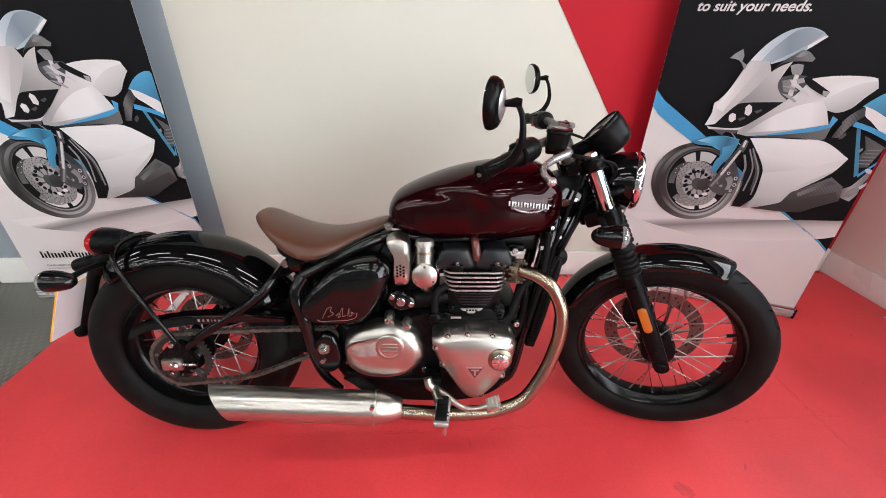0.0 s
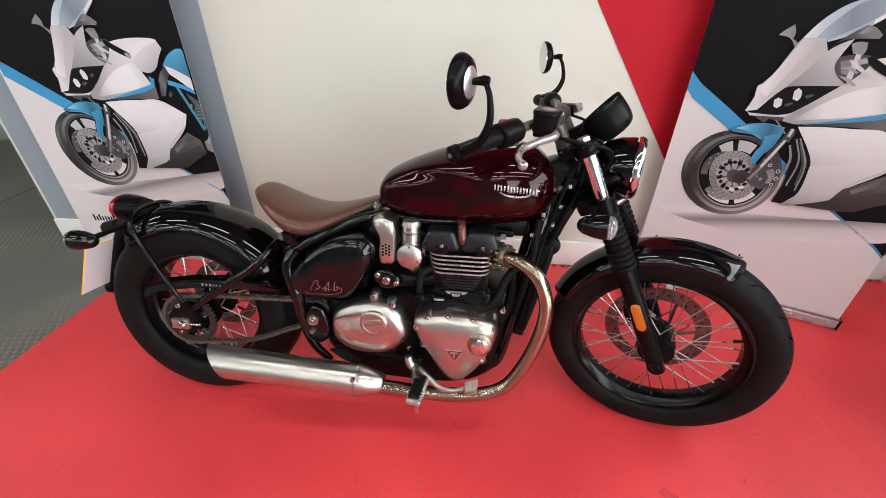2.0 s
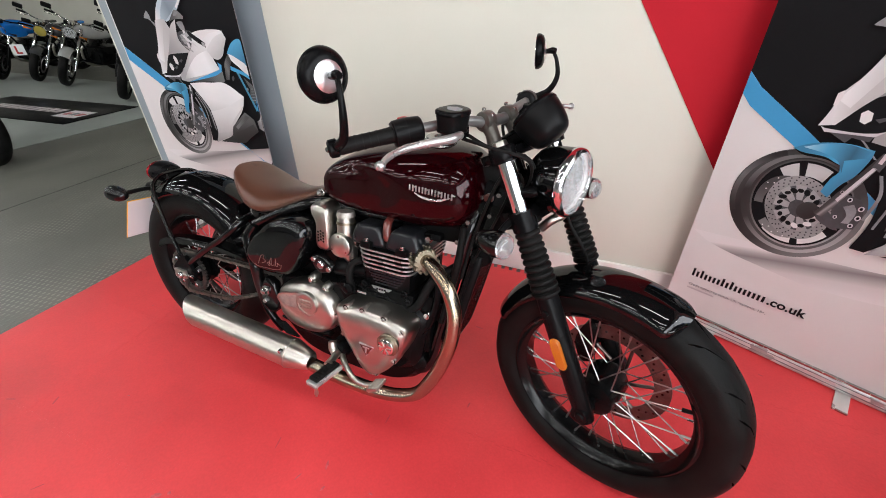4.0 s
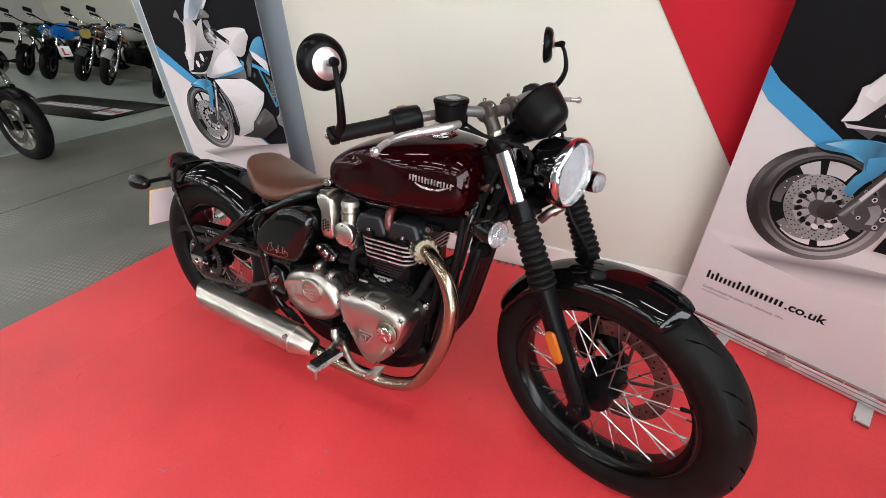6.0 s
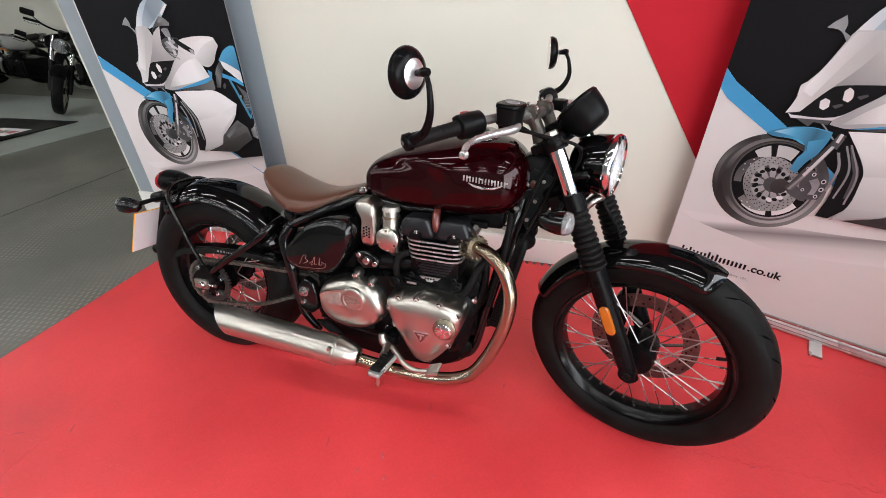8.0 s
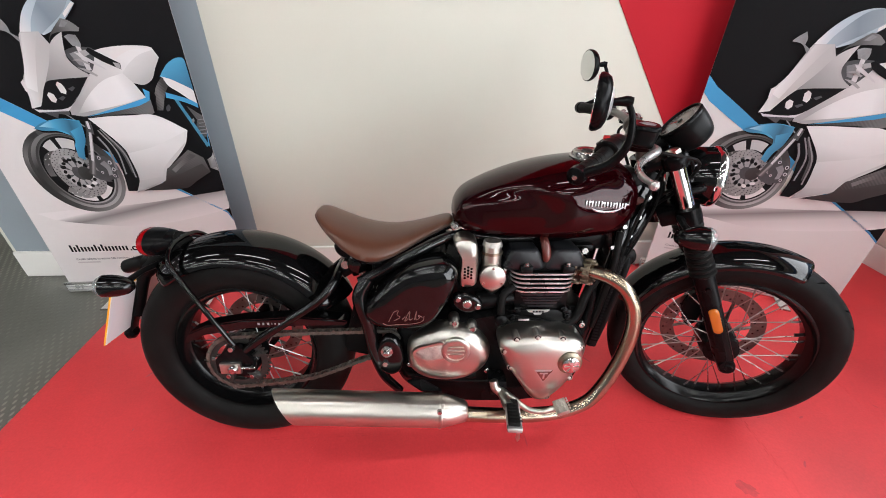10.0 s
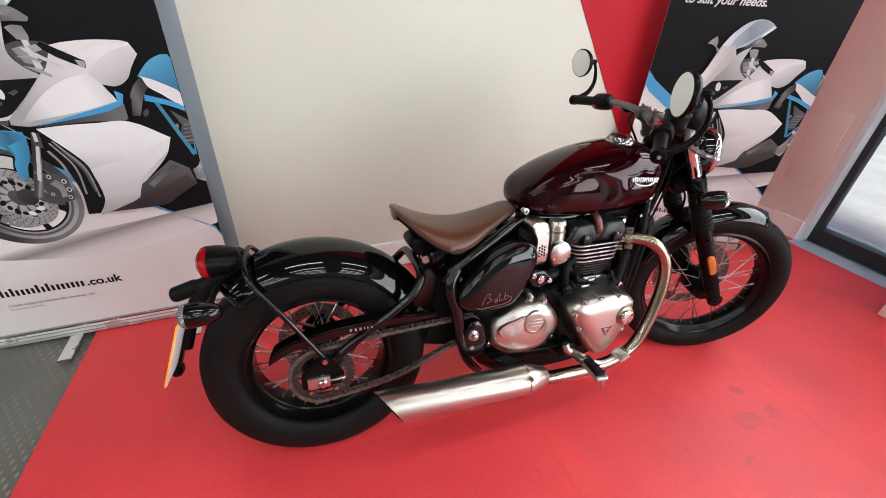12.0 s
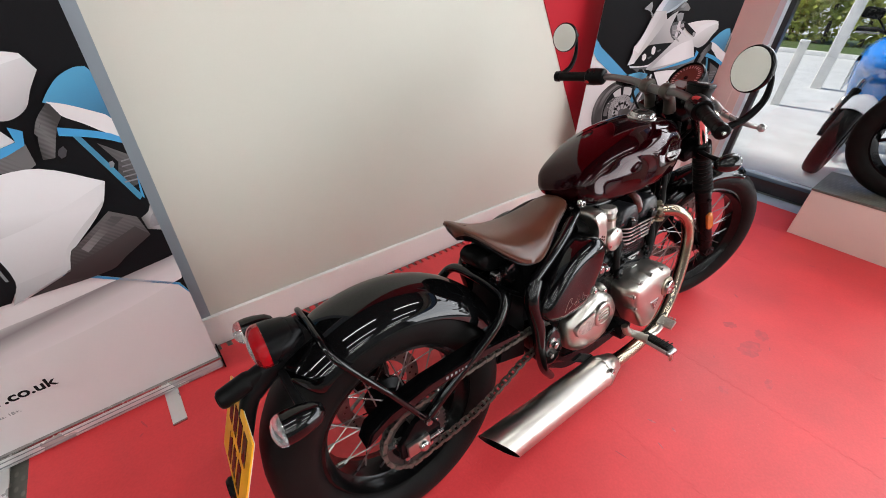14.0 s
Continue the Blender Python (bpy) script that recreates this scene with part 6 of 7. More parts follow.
for dz in (-0.011, 0, 0.011):
    L = math.sqrt(0.028 ** 2 - dz ** 2) * 1.7
    bp("cover_rib", box((L, 0.004, 0.005), (0.637, -0.188, 0.405 + dz), 0.0015), M_ALU, cover)
bp("cover_rim", dome([(0.516, 0.396), (0.532, 0.414), (0.565, 0.424), (0.606, 0.43), (0.606, 0.372), (0.565, 0.364), (0.53, 0.372)], -0.168, -0.0155, ((1, 0), (1, 0.8), (0.95, 1), (0.5, 1))), M_ALU, cover)
bp("cover_recess", dome([(0.526, 0.395), (0.54, 0.409), (0.568, 0.416), (0.602, 0.42), (0.602, 0.382), (0.568, 0.374), (0.54, 0.379)], -0.1825, -0.0022, ((1, 0), (1, 0.6), (0.96, 1), (0.5, 1))), M_ALUROUGH, cover)
clutch = bp("clutch_cover", dome([(0.757, 0.425), (0.765, 0.448), (0.81, 0.461), (0.88, 0.466), (0.95, 0.457), (0.987, 0.44), (0.998, 0.41), (0.98, 0.35), (0.945, 0.288), (0.905, 0.246), (0.878, 0.239), (0.848, 0.258), (0.803, 0.325), (0.77, 0.378)], -0.12, -0.097, ((1, 0), (1, 0.5), (0.988, 0.66), (0.958, 0.79), (0.9, 0.88), (0.76, 0.95), (0.5, 0.99), (0.25, 1.0)), n=6), M_ALU, None, "brushed aluminium triangular engine cover", 60)
for x, z in ((0.80, 0.452), (0.856, 0.458), (0.925, 0.452), (0.978, 0.425), (0.77, 0.415), (0.79, 0.362), (0.90, 0.26), (0.958, 0.325)):
    bp("cover_boss", lathe([(0.0115, 0.0), (0.011, -0.035), (0.0098, -0.037)], (x, -0.167, z), seg=16), M_ALU, clutch)
    bp("bolt_well", lathe([(0.0085, 0), (0.0085, -0.0006)], (x, -0.2039, z), seg=16), M_SATIN, clutch)
    bp("cover_bolt", hexbolt((x, -0.2043, z), 0.006, 0.003), M_ALUROUGH, clutch)
for x, z in ((0.72, 0.338), (0.655, 0.296), (0.52, 0.35)):
    bp("cover_bolt", hexbolt((x, -0.15, z), 0.006, 0.006), M_BOLT, cover)
fill = bp("oil_filler", lathe([(0.034, 0), (0.034, -0.006), (0.029, -0.009)], (0.948, -0.2130, 0.386), seg=32), M_COPPER, clutch, "brown sealing ring")
bp("oil_cap", lathe([(0.024, 0), (0.024, -0.008), (0.021, -0.010), (0.002, -0.010)], (0.948, -0.2220, 0.386), seg=32), M_CHROME, fill, "polished filler cap")
for k in range(6):
    a = 2 * math.pi * k / 6
    b = slab([(0.948 + 0.004 * math.cos(a), 0.386 + 0.004 * math.sin(a)), (0.948 + 0.02 * math.cos(a - 0.14), 0.386 + 0.02 * math.sin(a - 0.14)), (0.948 + 0.02 * math.cos(a + 0.14), 0.386 + 0.02 * math.sin(a + 0.14))], -0.2325, -0.2332)
    bp("cap_facet", b, M_ALU, fill)
bp("cover_badge", slab([(0.853, 0.362), (0.905, 0.362), (0.879, 0.322)], -0.2160, -0.2190, 0.001), M_WHITEBADGE, clutch, "small triangular badge")
bp("badge_field", slab([(0.8575, 0.3592), (0.9005, 0.3592), (0.879, 0.3265)], -0.2185, -0.2198), M_BROWN, clutch)
bp("badge_bar", box((0.022, 0.0015, 0.004), (0.879, -0.2202, 0.354)), M_WHITEBADGE, clutch)
bp("badge_bar", box((0.005, 0.0015, 0.018), (0.879, -0.2202, 0.345)), M_WHITEBADGE, clutch)
bp("case_plate", box((0.03, 0.003, 0.006), (0.825, -0.16, 0.488), 0.001), M_WHITEBADGE)
# cylinders with fins
def fin_plate(x0, x1, hw, z, th, r):
    """A flat fin with rounded corners."""
    o = []
    for cx, cy, a0 in ((x1 - r, hw - r, 0), (x0 + r, hw - r, 90), (x0 + r, -hw + r, 180), (x1 - r, -hw + r, 270)):
        o += [(cx + r * math.cos(radians(a0 + 18 * k)), cy + r * math.sin(radians(a0 + 18 * k))) for k in range(6)]
    return move(slab(o, -th / 2, th / 2), Matrix(((1, 0, 0, 0), (0, 0, 1, 0), (0, 1, 0, z), (0, 0, 0, 1))))


for k in range(13):
    top = k < 5
    z = 0.615 - 0.0138 * k if top else 0.556 - 0.0096 * (k - 4)
    hw, x0, x1 = (0.139 - 0.001 * k, 0.788 + 0.002 * k, 0.972 - 0.002 * k) if top else (0.132 - 0.0015 * k, 0.80 + 0.003 * (k - 4), 0.962 - 0.003 * (k - 4))
    fin = bp("cylinder_fin", fin_plate(x0 + 0.0035, x1 - 0.0035, hw - 0.0035, z, 0.005, 0.032), M_ENGINE)
    bp("fin_edge", fin_plate(x0, x1, hw, z, 0.0046, 0.035), M_LEVER if top else M_COVER, fin, "polished fin edge" if top else "")
bp("cylinder_block", box((0.155, 0.235, 0.19), (0.88, 0, 0.55), 0.012), M_ENGINE, None, "black finned cylinder block")
bp("cylinder_base", box((0.19, 0.25, 0.05), (0.88, 0, 0.475), 0.014), M_ENGINE)
badge = bp("base_badge", slab([(0.838, 0.502), (0.906, 0.502), (0.897, 0.494), (0.885, 0.493), (0.88, 0.486), (0.862, 0.486), (0.858, 0.493), (0.847, 0.494)], -0.126, -0.131, 0.0008), M_WHITEBADGE, None, "silver winged cylinder badge")
for k in range(4):
    bp("badge_mark", box((0.006, 0.001, 0.005), (0.859 + 0.0085 * k, -0.1315, 0.4965)), M_ENGINE, badge)
for x, z in ((0.80, 0.478), (0.958, 0.478), (0.812, 0.5), (0.946, 0.5)):
    bp("base_stud", lathe([(0.011, 0), (0.011, -0.006), (0.007, -0.008), (0.007, -0.013), (0.004, -0.014)], (x, -0.124, z), seg=14), M_SATIN)
bp("cylinder_head", box((0.185, 0.25, 0.03), (0.88, 0, 0.632), 0.01), M_ENGINE)
for x in (0.822, 0.935):
    bp("rocker_cover", dome([(x - 0.05, 0.622), (x - 0.05, 0.652), (x - 0.038, 0.677), (x - 0.024, 0.683), (x + 0.024, 0.683), (x + 0.038, 0.677), (x + 0.05, 0.652), (x + 0.05, 0.622)], 0.13, -0.26, ((0.7, 0), (0.9, 0.012), (0.98, 0.04), (1, 0.09), (1, 0.91), (0.98, 0.96), (0.9, 0.988), (0.7, 1)), n=4), M_COVER, None, "slate-black rocker cover", 60)
    boss = bp("cover_boss", box((0.034, 0.026, 0.02), (x + 0.004, -0.132, 0.63), 0.005), M_ENGINE, None, "black bolt boss")
    bp("boss_bolt", lathe([(0.0095, 0), (0.0095, 0.002), (0.0065, 0.003), (0.0065, 0.009), (0.004, 0.0095)], (x + 0.004, -0.135, 0.64), "z", 16), M_BOLT, boss)
bp("plug_cap", tube([(0.885, -0.10, 0.635), (0.882, -0.118, 0.66), (0.878, -0.11, 0.692), (0.875, -0.08, 0.71)], [0.01, 0.0125, 0.012, 0.009], 12), M_BROWN, None, "dark red plug cap")
for s in (-1, 1):
    bp("engine_bolt", hexbolt((0.995, s * 0.085, 0.668), 0.011, 0.014), M_BOLT)
bp("head_stay", box((0.05, 0.16, 0.02), (1.0, 0, 0.67), 0.005), M_SATIN)
for x, z, y, q in ((1.012, 0.44, -0.105, 0.8), (0.655, 0.70, -0.04, 0.9), (0.632, 0.735, -0.085, 0.85), (0.758, 0.468, -0.14, 0.55), (0.77, 0.485, -0.14, 0.5)):
    bp("engine_bolt", lathe([(0.014 * q, 0.006), (0.014 * q, 0), (0.011 * q, -0.003), (0.011 * q, -0.009), (0.006 * q, -0.0095), (0.006 * q, -0.004), (0.001, -0.004)], (x, y, z), seg=18), M_BOLT)
for x in (1.0,):
    bp("front_mount", slab([(0.975, 0.40), (1.04, 0.42), (1.06, 0.47), (1.0, 0.49), (0.96, 0.45)], -0.09, -0.075, 0.003), M_SATIN)
# intake
bm3 = dome([(0.628, 0.703), (0.645, 0.716), (0.675, 0.714), (0.694, 0.69), (0.697, 0.60), (0.684, 0.572), (0.652, 0.572), (0.645, 0.60), (0.648, 0.66)], -0.07, -0.068)
air = bp("intake_cover", bm3, M_ALU, None, "silver perforated intake cover")
for i in range(3):
    for j in range(4):
        bp("vent_hole", lathe([(0.0036, 0), (0.0036, -0.0012)], (0.659 + 0.009 * i, -0.1375, 0.605 + 0.009 * j + 0.0045 * (i % 2)), seg=6), M_GLOSS, air)
thr = bp("throttle_body", lathe([(0.024, 0.06), (0.026, 0.04), (0.026, -0.04), (0.029, -0.05), (0.03, -0.062)], (0.735, -0.07, 0.612), "y", 28), M_ALU, None, "silver throttle body")
bp("throttle_cap", lathe([(0.036, 0), (0.036, -0.012), (0.032, -0.015), (0.002, -0.016)], (0.735, -0.128, 0.605), seg=32), M_ALU, thr)
for k in range(3):
    a = radians(90 + 120 * k)
    bp("cap_screw", lathe([(0.0035, 0), (0.0035, -0.003)], (0.735 + 0.029 * math.cos(a), -0.141, 0.605 + 0.029 * math.sin(a)), seg=10), M_BOLT, thr)
bp("throttle_tower", tube([(0.735, -0.105, 0.62), (0.735, -0.105, 0.66), (0.735, -0.105, 0.69)], [0.027, 0.026, 0.025], 24, 1, None, False), M_ALU, thr)
bp("tower_band", tube([(0.735, -0.105, 0.665), (0.735, -0.105, 0.672)], 0.0285, 24, 1, None, False), M_COPPER, thr)
bp("tower_lid", tube([(0.735, -0.105, 0.688), (0.735, -0.105, 0.702)], [0.028, 0.024], 24, 1, None, False), M_ALUROUGH, thr)
bp("throttle_lower", tube([(0.735, -0.10, 0.60), (0.742, -0.095, 0.56), (0.75, -0.09, 0.545)], [0.026, 0.022, 0.014], 20), M_ALU, thr)
bp("intake_stub", tube([(0.755, -0.07, 0.615), (0.80, -0.07, 0.62)], [0.027, 0.03], 20, 1, None, False), M_RUBBER)
bp("intake_hose", tube([(0.62, -0.06, 0.65), (0.655, -0.07, 0.645), (0.70, -0.075, 0.625)], 0.04, 20), M_RUBBER)
for y in (-0.12, -0.09):
    bp("hose_clip", lathe([(0.0315, -0.004), (0.0315, 0.004)], (0.772, -0.07 + (y + 0.105), 0.618), "x", 20), M_BOLT)
# side panel
panel = bp("side_panel", dome([(0.386, 0.515), (0.40, 0.548), (0.447, 0.60), (0.511, 0.647), (0.587, 0.666), (0.628, 0.652), (0.64, 0.615), (0.615, 0.55), (0.575, 0.488), (0.53, 0.468), (0.436, 0.468), (0.396, 0.488)], -0.10, -0.085, n=6), M_GLOSS, None, "gloss black side panel", 60)
bp("side_panel", dome([(0.386, 0.515), (0.40, 0.548), (0.447, 0.60), (0.511, 0.647), (0.587, 0.666), (0.628, 0.652), (0.64, 0.615), (0.615, 0.55), (0.575, 0.488), (0.53, 0.468), (0.436, 0.468), (0.396, 0.488)], 0.10, 0.085, n=6), M_GLOSS, None, "gloss black side panel", 60)
# the script on the panel becomes a flourish of plain strokes
for pts in ([(0.455, 0.498), (0.463, 0.515), (0.47, 0.528), (0.482, 0.532), (0.478, 0.52), (0.486, 0.512), (0.47, 0.502)], [(0.44, 0.494), (0.452, 0.488), (0.48, 0.49), (0.52, 0.492), (0.545, 0.50), (0.55, 0.515)], [(0.492, 0.506), (0.50, 0.513), (0.505, 0.506), (0.498, 0.502), (0.512, 0.53), (0.51, 0.505), (0.52, 0.508)], [(0.524, 0.505), (0.53, 0.53), (0.528, 0.506), (0.537, 0.51), (0.535, 0.518), (0.545, 0.512)]):
    bp("script_stroke", tube([(x, -0.1848, z) for x, z in pts], 0.0010, 6, 5), M_SCRIPT, panel, "fine metallic script stroke")
# ignition barrel and regulator plate
ign = bp("ignition_plate", dome([(0.628, 0.545), (0.645, 0.56), (0.68, 0.555), (0.71, 0.53), (0.70, 0.51), (0.665, 0.50), (0.635, 0.52)], -0.125, -0.02), M_GLOSS, None, "black ignition plate")
for x, z, r in ((0.643, 0.545, 0.009), (0.698, 0.522, 0.009), (0.668, 0.53, 0.013)):
    bp("plate_bolt", lathe([(r, 0), (r, -0.006), (r * 0.7, -0.009)], (x, -0.143, z), seg=16), M_BOLT, ign)
piv = bp("pivot_plate", dome([(0.405, 0.37), (0.41, 0.33), (0.445, 0.30), (0.48, 0.315), (0.49, 0.36), (0.475, 0.415), (0.44, 0.43)], -0.135, -0.022), M_GLOSS, None, "black swingarm pivot plate")
bp("pivot_bolt", lathe([(0.017, 0), (0.017, -0.006), (0.010, -0.008), (0.010, -0.018), (0.006, -0.02)], (0.443, -0.155, 0.385), seg=20), M_BOLT, piv)
bp("pivot_bolt", hexbolt((0.437, -0.155, 0.345), 0.009, 0.01), M_BOLT, piv)
# exhaust
EX = [(0.975, -0.09, 0.611), (1.01, -0.125, 0.618), (1.052, -0.155, 0.612), (1.093, -0.173, 0.58), (1.119, -0.18, 0.52), (1.121, -0.184, 0.455), (1.104, -0.186, 0.375), (1.073, -0.188, 0.295), (1.03, -0.19, 0.23), (0.96, -0.195, 0.199), (0.88, -0.2, 0.191), (0.78, -0.205, 0.194), (0.66, -0.21, 0.206)]
exh = bp("exhaust_header", tube(EX, [0.0195] * 10 + [0.021] * 3, 24, 8), M_HEADER, None, "heat-tinted steel exhaust header pipe")
for q, r in (((0.981, -0.101, 0.613), 0.036), ((1.004, -0.122, 0.616), 0.032)):
    d = Vector((0.7, -0.7, 0.1)).normalized()
    rm = d.to_track_quat("Z", "Y").to_matrix().to_4x4()
    fl = bp("exhaust_flange", lathe([(r * 0.7, -0.006), (r, -0.005), (r, 0.005), (r * 0.7, 0.006)], q, m=rm, seg=24), M_COPPER, exh, "finned exhaust clamp")
    for k in range(12):
        a = 2 * math.pi * k / 12
        b = box((0.009, 0.008, 0.023), (0, 0, 0), 0.0015, seg=1)
        bmesh.ops.transform(b, matrix=Matrix.Translation(Vector(q) + rm @ Vector((r * math.cos(a), r * math.sin(a), 0))) @ rm @ Matrix.Rotation(a, 4, "Z"), verts=b.verts)
        bp("clamp_fin", b, M_COPPER, exh)
# muffler with a slash-cut end
A0, A1 = Vector((0.665, -0.215, 0.222)), Vector((0.125, -0.232, 0.262))
d = (A1 - A0).normalized()
rm = d.to_track_quat("Z", "Y").to_matrix().to_4x4()
Lm = (A1 - A0).length
mu = lathe([(0.024, -0.006), (0.03, 0.0), (0.0455, 0.058), (0.0462, 0.066), (0.0488, 0.068), (0.0488, 0.074), (0.0472, 0.076), (0.047, 0.08), (0.047, Lm - 0.11), (0.047, Lm), (0.0462, Lm)], A0, m=rm, seg=56, ends=False)
bore = lathe([(0.046, Lm), (0.0455, Lm - 0.2)], A0, m=rm, seg=40, ends=False)
for v in list(mu.verts) + list(bore.verts):
    s = (v.co - A0).dot(d)
    if s > Lm - 0.03:
        v.co -= d * (0.048 - 0.8 * (v.co.z - 0.262) + 0.55 * (-0.232 - v.co.y)) * 0.8
muf = bp("muffler", mu, M_STEEL, None, "brushed stainless slash-cut muffler")
bp("muffler_bore", bore, M_ENGINE, muf, "black outlet bore")
bp("muffler_core", lathe([(0.0455, Lm - 0.19), (0.002, Lm - 0.195)], A0, m=rm, seg=30), M_GLOSS, muf)
bp("muffler_strap", lathe([(0.0487, 0.0675), (0.0496, 0.071), (0.0487, 0.0745)], A0, m=rm, seg=56), M_STEEL, muf)
bp("strap_bolt", hexbolt((0.592, -0.255, 0.262), 0.007, 0.012), M_BOLT, muf)
bp("muffler_bracket", slab([(0.55, 0.27), (0.60, 0.27), (0.54, 0.31), (0.50, 0.305)], -0.19, -0.18, 0.001), M_SATIN)
# foot control
peg = bp("footpeg", tube([(0.765, -0.205, 0.285), (0.77, -0.23, 0.281), (0.778, -0.262, 0.28)], [0.013, 0.011, 0.015], 14), M_ALU, None, "rider footpeg with a black rubber pad")
turn = Matrix.Rotation(radians(-6), 4, "Z")
bp("peg_plate", box((0.04, 0.106, 0.016), (0.787, -0.289, 0.272), 0.006, rot=turn, seg=3), M_LEVER, peg, "silver peg tray")
bp("peg_rubber", box((0.031, 0.09, 0.016), (0.786, -0.287, 0.281), 0.005, rot=turn, seg=3), M_RUBBER, peg, "black rubber pad")
for k in range(7):
    bp("rubber_rib", box((0.029, 0.004, 0.003), (0.786 + 0.0013 * k - 0.004, -0.251 - 0.012 * k, 0.2895), 0.001, rot=turn, seg=1), M_RUBBER, peg)
bp("peg_feeler", lathe([(0.004, 0), (0.006, -0.02), (0.003, -0.03)], (0.792, -0.332, 0.262), "z", 12), M_ALU, peg)
bp("peg_mount", box((0.05, 0.06, 0.05), (0.76, -0.17, 0.285), 0.01), M_SATIN, peg)
bp("peg_hanger", tube([(0.745, -0.20, 0.315), (0.75, -0.205, 0.295), (0.765, -0.21, 0.283)], [0.012, 0.013, 0.012], 12), M_ALU, peg)
ped = bp("brake_pedal", tube([(0.775, -0.195, 0.275), (0.80, -0.215, 0.265), (0.84, -0.232, 0.242), (0.88, -0.238, 0.238), (0.92, -0.238, 0.25)], [0.009, 0.009, 0.008, 0.007, 0.008], 12), M_ALU, None, "aluminium brake pedal")
b = box((0.036, 0.05, 0.012), (0.93, -0.245, 0.26), 0.003, rot=Matrix.Rotation(radians(-25), 4, "Y"))
bp("pedal_pad", b, M_ALU, ped)
for i in range(4):
    for j in range(5):
        bp("pad_stud", box((0.005, 0.005, 0.004), (0.93 - 0.0135 + 0.009 * i + 0.004, -0.245 - 0.018 + 0.009 * j, 0.268 + 0.0042 * (i - 1.5)), 0.001, seg=1), M_ALU, ped)
# radiator, shock and other black hardware between the tubes
RAD = Matrix.Translation((1.1, 0, 0.49)) @ Matrix.Rotation(radians(11.5), 4, "Y")
rad = bp("radiator", move(box((0.03, 0.15, 0.31), (0, 0, 0), 0.006), RAD), M_PLASTIC, None, "slim black radiator")
for k in range(30):
    for sx in (-1, 1):
        bp("radiator_fin", move(box((0.003, 0.126, 0.003), (sx * 0.0155, 0, -0.135 + 0.0093 * k)), RAD), M_SATIN, rad)
for sy in (-1, 1):
    for k in range(26):
        bp("tank_rib", move(box((0.024, 0.0025, 0.003), (0, sy * 0.0755, -0.13 + 0.0104 * k)), RAD), M_SATIN, rad)
for s in (-1, 1):
    bp("radiator_side", tube([(1.137, s * 0.066, 0.64), (1.13, s * 0.07, 0.60), (1.10, s * 0.07, 0.45), (1.083, s * 0.066, 0.36)], [0.009, 0.012, 0.012, 0.009], 12), M_PLASTIC, rad)
    bp("frame_gusset", slab([(1.07, 0.76), (1.15, 0.80), (1.12, 0.68), (1.09, 0.64)], s * 0.062, s * 0.07, 0.002), M_GLOSS)
    for x, z in ((1.075, 0.675), (1.083, 0.645), (1.09, 0.70), (1.10, 0.735)):
        bp("gusset_bolt", hexbolt((x, s * 0.075 + (0.006 if s > 0 else -0.006), z), 0.0075, 0.008 if s < 0 else -0.008), M_BOLT)
hs = bp("headstock", dome([(1.092, 0.85), (1.13, 0.885), (1.205, 0.865), (1.215, 0.80), (1.175, 0.70), (1.14, 0.615), (1.112, 0.60), (1.1, 0.68), (1.088, 0.76)], 0.05, -0.1, ((0.85, 0), (0.97, 0.06), (1, 0.15), (1, 0.85), (0.97, 0.94), (0.85, 1)), n=3), M_ENGINE, None, "black frame headstock")
for s in (-1, 1):
    bp("headstock_plate", slab([(1.10, 0.80), (1.135, 0.845), (1.19, 0.825), (1.165, 0.74), (1.135, 0.665), (1.115, 0.70)], s * 0.05, s * 0.057, 0.002), M_GLOSS, hs)
    for x, z in ((1.122, 0.80), (1.165, 0.812), (1.132, 0.70), (1.148, 0.755)):
        bp("headstock_bolt", hexbolt((x, s * 0.058 + (0.008 if s > 0 else 0), z), 0.007, 0.008), M_BOLT, hs)
    bp("cable", tube([(1.19, s * 0.06, 0.9), (1.16, s * 0.075, 0.84), (1.135, s * 0.08, 0.76), (1.11, s * 0.08, 0.66), (1.095, s * 0.08, 0.57)], 0.0048, 8), M_RUBBER, None, "black control cable")
    bp("cable", tube([(1.2, s * 0.045, 0.88), (1.185, s * 0.07, 0.80), (1.15, s * 0.075, 0.70), (1.12, s * 0.072, 0.62)], 0.0035, 8), M_RUBBER, None, "black control cable")
    bp("horn_disc", lathe([(0.008, -0.012), (0.026, -0.01), (0.03, 0.0), (0.026, 0.01), (0.008, 0.012)], (1.135, s * 0.055, 0.635), seg=24), M_SATIN, hs)
bp("steering_head", tube([Vector((1.598, 0, 0)) + AXIS * t for t in (0.82, 1.02)], 0.032, 24, 1, None, False), M_GLOSS, None, "black steering head")
bp("neck_cap", lathe([(0.012, 0.0), (0.012, -0.01), (0.008, -0.012)], (1.14, -0.055, 0.80), seg=20), M_BROWN)
sh = bp("shock_absorber", tube([(0.33, 0, 0.57), (0.42, 0, 0.60), (0.52, 0, 0.64)], 0.022, 16, 2), M_SATIN, None, "black rear shock absorber with its spring")
coil = [(0.355 + 0.13 * k / 64 - 0.012 * math.sin(k * 0.78), 0.04 * math.cos(k * 0.78), 0.588 + 0.042 * k / 64 + 0.034 * math.sin(k * 0.78)) for k in range(65)]
bp("shock_spring", tube(coil, 0.006, 8, 2), M_GLOSS, sh)
